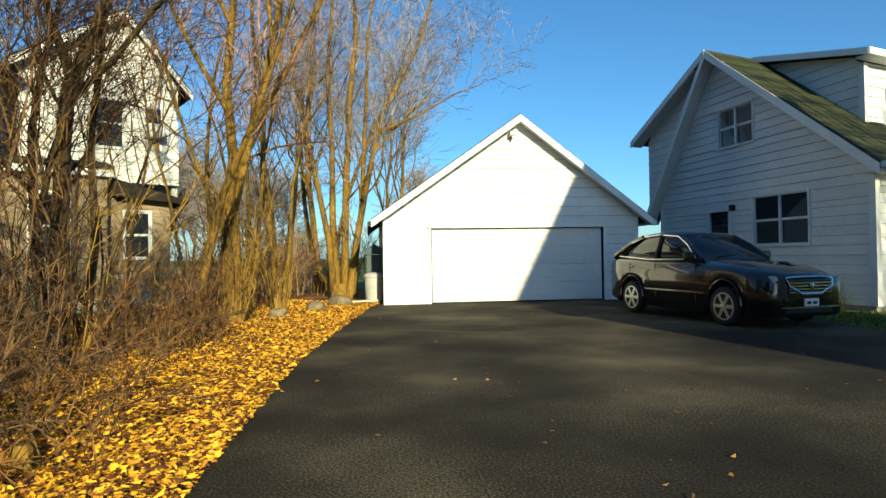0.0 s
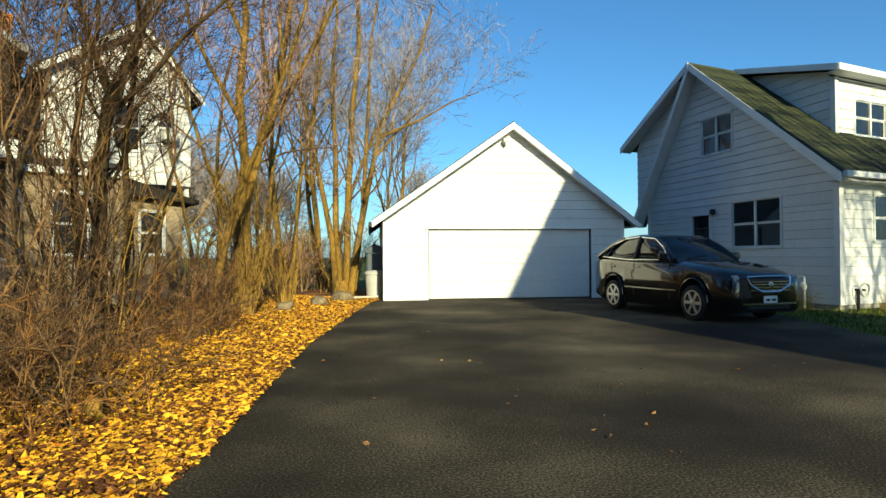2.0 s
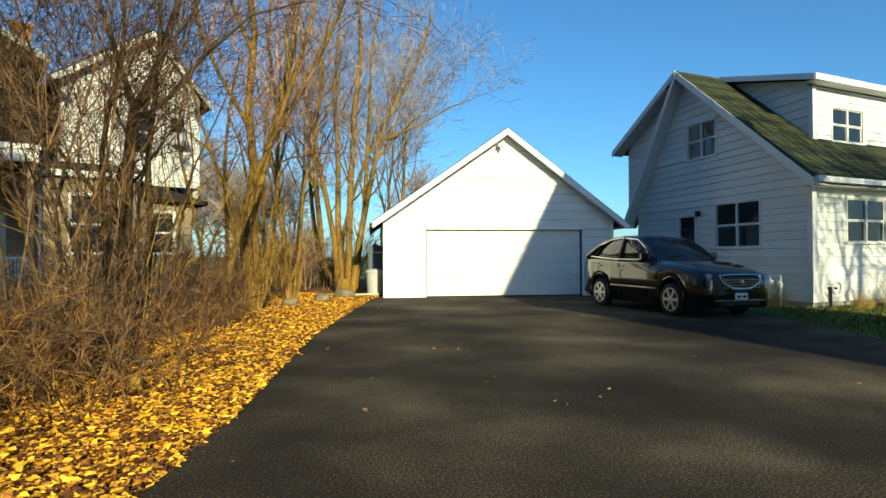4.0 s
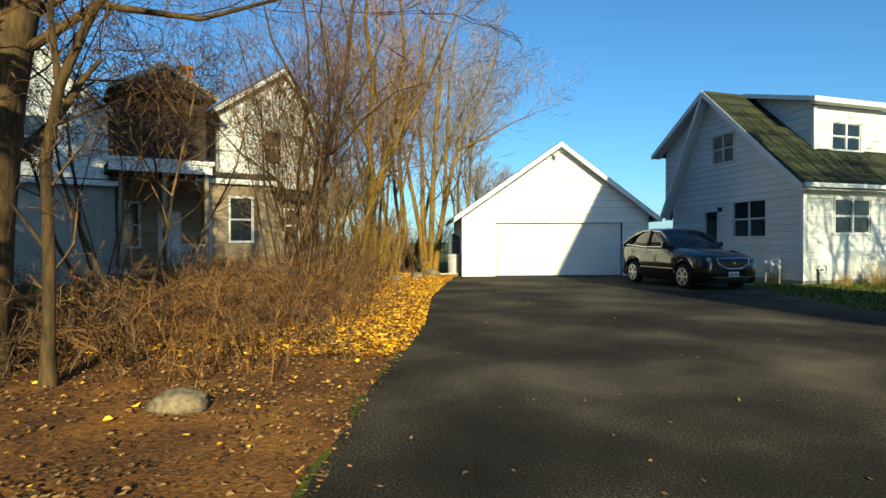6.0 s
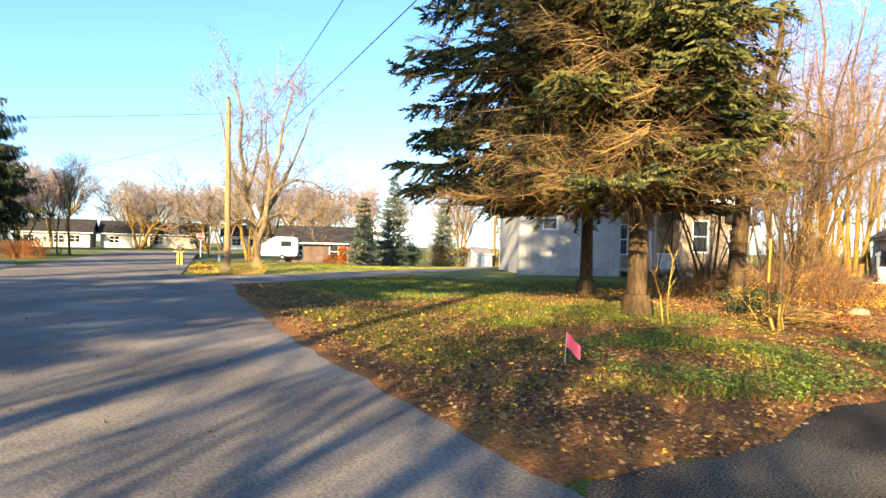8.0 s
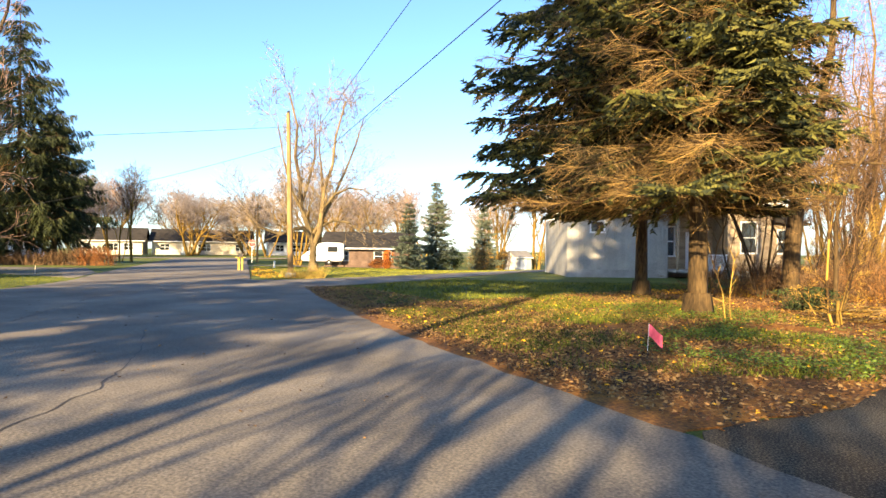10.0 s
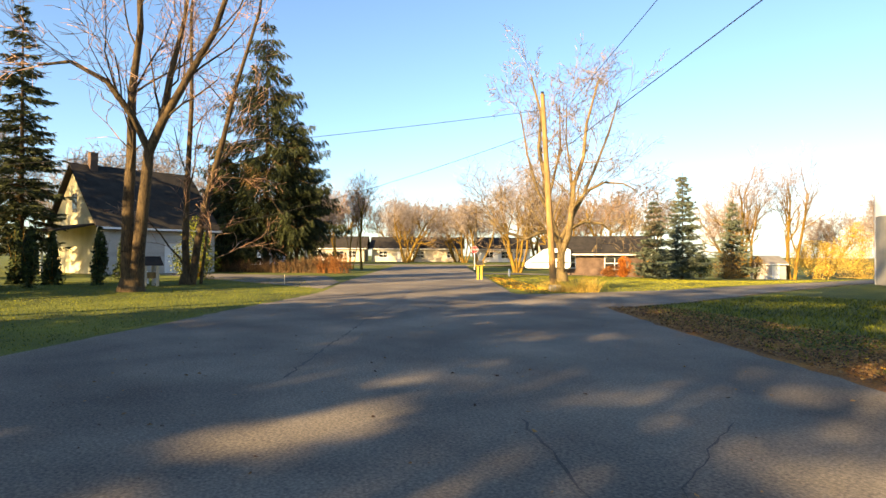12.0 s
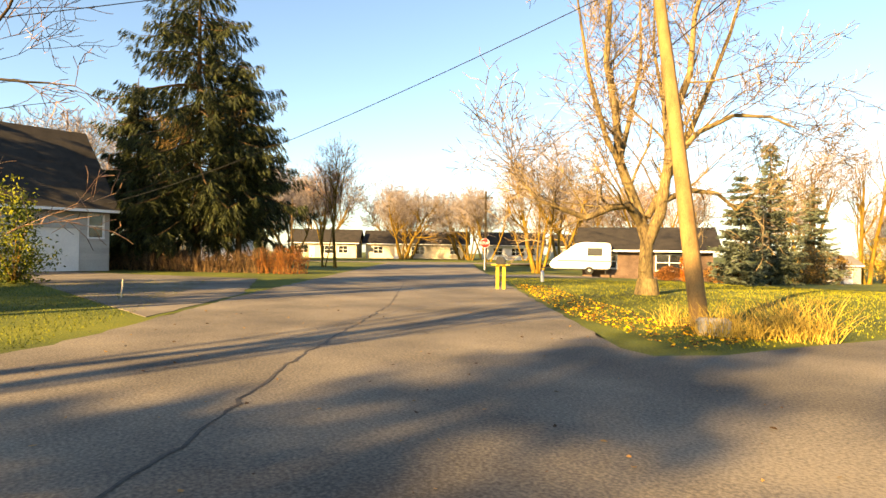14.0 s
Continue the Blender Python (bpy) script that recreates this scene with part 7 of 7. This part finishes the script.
part("roof", solid([(SX0 - 0.2, 8.02), (SX1 + 0.2, 8.02), (SX1 + 0.2, 8.2), (10.2, 8.9), (SX0 - 0.2, 8.3)], SY0 - 0.3, SY1 + 0.3), DARKROOF, side_house)
# ---- fallen leaves and grass ----
def inside(x, y, poly):
    hit = False
    for (a, b), (c, d) in zip(poly, poly[1:] + poly[:1]):
        if (b > y) != (d > y) and x < (c - a) * (y - b) / (d - b) + a:
            hit = not hit
    return hit


LITTER_AREA = [(p[0] + 0.08, p[1]) for p in DRIVE_LEFT] + [(-9.4, -13.2), (-14.5, -9.2), (-13.4, -6.0), (-12.2, -2.5), (-10.5, 1.5), (-8.0, 5.0), (-7.0, 12.0), (-6.0, 22.0)]


def scatter(count, area, seed, size, flat=0.5, lift=0.02, dens=None, base=0.0):
    rng = random.Random(seed)
    xs, ys = [p[0] for p in area], [p[1] for p in area]
    v, f = [], []
    tries = 0
    while len(f) < count * 2 and tries < count * 12:
        tries += 1
        x, y = rng.uniform(min(xs), max(xs)), rng.uniform(min(ys), max(ys))
        if not inside(x, y, area) or (dens and rng.random() > dens(x, y)):
            continue
        s = size * rng.uniform(0.55, 1.35)
        a = rng.uniform(0, 2 * math.pi)
        z = base + land(x, y) + 0.03 + rng.random() * lift
        ux, uy = math.cos(a) * s, math.sin(a) * s
        wx, wy = -math.sin(a) * s * rng.uniform(0.4, 0.62), math.cos(a) * s * rng.uniform(0.4, 0.62)
        t = [abs(rng.gauss(0, 0.55)) * flat * s for _ in range(4)]
        o = len(v)
        v += [(x - ux, y - uy, z + t[0]), (x - 0.35 * ux + wx, y - 0.35 * uy + wy, z + t[1]), (x + 0.45 * ux + 0.8 * wx, y + 0.45 * uy + 0.8 * wy, z + t[1] * 0.9),
              (x + ux, y + uy, z + t[2]), (x + 0.45 * ux - 0.8 * wx, y + 0.45 * uy - 0.8 * wy, z + t[3] * 0.9), (x - 0.35 * ux - wx, y - 0.35 * uy - wy, z + t[3])]
        f += [(o, o + 1, o + 2, o + 3), (o, o + 3, o + 4, o + 5)]
    return v, f


v, f = scatter(88000, LITTER_AREA, 61, 0.028, 0.9, 0.035, lambda x, y: (1.0 if x > -3.6 else 0.4) if y > 0.5 else 0.013)
tagged(new("fallen_leaves", mesh("fallen_leaves", v, f, LEAF)), "golden fallen leaves beside the drive", "leaves", kind="stuff")
BANK = [(p[0] + 0.06, p[1]) for p in DRIVE_LEFT[:5]] + [(-1.45, 0.2), (-3.0, 0.6), (-4.6, 4.0), (-4.0, 12.0), (-2.6, 18.0)]
v, f = scatter(60000, BANK, 63, 0.03, 0.45, 0.045)
tagged(new("fallen_leaves", mesh("fallen_leaves", v, f, LEAF)), "thick bright golden leaves on the drive's bank", "leaves", kind="stuff")
v, f = scatter(76000, LITTER_AREA, 60, 0.021, 0.9, 0.03, lambda x, y: 0.5 if y > -1 else 0.9 * max(0.1, min(1.0, 0.6 + 1.6 * noise.noise(Vector((x * 0.6, y * 0.6, 0))))))
tagged(new("fallen_leaves", mesh("fallen_leaves", v, f, LEAFBROWN)), "brown fallen leaves under the trees", "leaves", kind="stuff")
v, f = scatter(17000, [(-7.0, -14.8), (-17.4, -7.4), (-20.8, -4.6), (-20.0, -3.0), (-10.0, -8.5), (-5.5, -12.0)], 62, 0.023, 0.8, 0.02)
tagged(new("fallen_leaves", mesh("fallen_leaves", v, f, LEAFBROWN)), "brown leaves along the street's edge", "leaves", kind="stuff")


def blades(count, area, seed, height, width, dens=None, lean=0.5):
    rng = random.Random(seed)
    xs, ys = [p[0] for p in area], [p[1] for p in area]
    v, f = [], []
    tries = 0
    while len(f) < count and tries < count * 6:
        tries += 1
        x, y = rng.uniform(min(xs), max(xs)), rng.uniform(min(ys), max(ys))
        if not inside(x, y, area) or (dens and rng.random() > dens(x, y)):
            continue
        h, a = height * rng.uniform(0.5, 1.3), rng.uniform(0, math.pi)
        z = land(x, y)
        o = len(v)
        v += [(x - math.cos(a) * width, y - math.sin(a) * width, z), (x + math.cos(a) * width, y + math.sin(a) * width, z),
              (x + rng.gauss(0, lean) * h, y + rng.gauss(0, lean) * h, z + h)]
        f.append((o, o + 1, o + 2))
    return v, f


LAWN = [(-10.0, -12.2), (-17.4, -7.0), (-20.5, -4.0), (-20.2, 5.0), (-15.5, 5.0), (-9.0, 9.0), (-7.5, 4.0), (-7.0, -5.0)]
v, f = blades(30000, LAWN, 71, 0.07, 0.012)
tagged(new("grass", mesh("grass", v, f, BLADE)), "short green lawn grass of the neighbour", "grass", kind="stuff")
STRIP = [(-25.8, -1.6), (-29.4, 0.5), (-37.8, 7.5), (-43.0, 12.0), (-42.0, 26.0), (-24.0, 26.0), (-24.5, 4.0)]
# blades here take the brighter colour that stands for sunlight
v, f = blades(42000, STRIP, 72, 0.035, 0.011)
tagged(new("grass", mesh("grass", v, f, SUNBLADE)), "yellow-green grass beyond the pole, sunlight put into its colour", "grass", kind="stuff")
VERGE = [(-21.8, -17.3), (-25.6, -13.5), (-30.8, -8.1), (-34.0, -6.4), (-46.0, -1.0), (-46.0, -14.0), (-34.0, -24.0)]
v, f = blades(46000, VERGE, 73, 0.03, 0.009)
tagged(new("grass", mesh("grass", v, f, BLADE)), "green verge grass below the street trees", "grass", kind="stuff")
RLAWN = [(8.9, 11.3), (8.45, 9.3), (7.8, 6.3), (7.8, 2.0), (14.0, 2.0), (19.0, 13.0)]
v, f = blades(14000, RLAWN, 74, 0.07, 0.012)
tagged(new("grass", mesh("grass", v, f, BLADE)), "green lawn in front of the white house", "grass", kind="stuff")
IVYAREA = [(-3.2, -10.4), (-4.8, -12.4), (-7.2, -12.0), (-7.6, -9.0), (-6.2, -7.0), (-3.4, -7.6)]
v, f = scatter(9000, IVYAREA, 75, 0.019, 0.9, 0.1, lambda x, y: max(0.0, min(1.0, 0.3 + 2.5 * noise.noise(Vector((x * 0.8, y * 0.8, 3))))))
tagged(new("ground_cover", mesh("ground_cover", v, f, IVY)), "low green ground cover among fallen leaves", "plants", kind="stuff")
v, f = scatter(4200, [(-9.4, -7.2), (-5.8, -7.4), (-5.8, -4.6), (-9.2, -4.2)], 76, 0.02, 0.9, 0.08)
tagged(new("ground_cover", mesh("ground_cover", v, f, IVY)), "green ground cover round the spruce's foot", "plants", kind="stuff")
STRAY = [(-1.4, 8.0), (0.4, 15.0), (8.0, 15.0), (7.4, -4.0), (6.0, -12.0), (-4.0, -12.0), (-1.9, -7.0)]
v, f = scatter(420, STRAY, 78, 0.022, 0.7, 0.0)
tagged(new("fallen_leaves", mesh("fallen_leaves", v, f, LEAFBROWN)), "stray dry leaves on the dark drive", "leaves", kind="stuff")
v, f = scatter(700, [(-7.0, -16.0), (-17.5, -8.2), (-37.0, 5.6), (-38.0, -1.5), (-25.6, -13.0), (-12.0, -23.0)], 79, 0.02, 0.7, 0.0, None, 0.006)
tagged(new("fallen_leaves", mesh("fallen_leaves", v, f, LEAFBROWN)), "stray leaves on the street", "leaves", kind="stuff")
v, f = scatter(1500, [(-25.9, -1.8), (-29.4, 0.35), (-37.6, 7.2), (-37.0, 8.2), (-28.6, 1.6), (-25.6, 0.2)], 80, 0.03, 0.8, 0.02)
tagged(new("fallen_leaves", mesh("fallen_leaves", v, f, LEAF)), "golden leaves along the sunlit street edge", "leaves", kind="stuff")

UNDER = [(-4.5, -12.2), (-8.0, -13.6), (-13.5, -9.6), (-12.6, -3.0), (-8.5, -2.0), (-5.0, -5.0)]
v, f = blades(34000, UNDER, 81, 0.075, 0.011, lambda x, y: max(0.0, min(1.0, 0.35 + 2.2 * noise.noise(Vector((x * 0.5 + 7, y * 0.5, 0))))))
tagged(new("grass", mesh("grass", v, f, BLADE)), "patchy green grass under the spruces", "grass", kind="stuff")
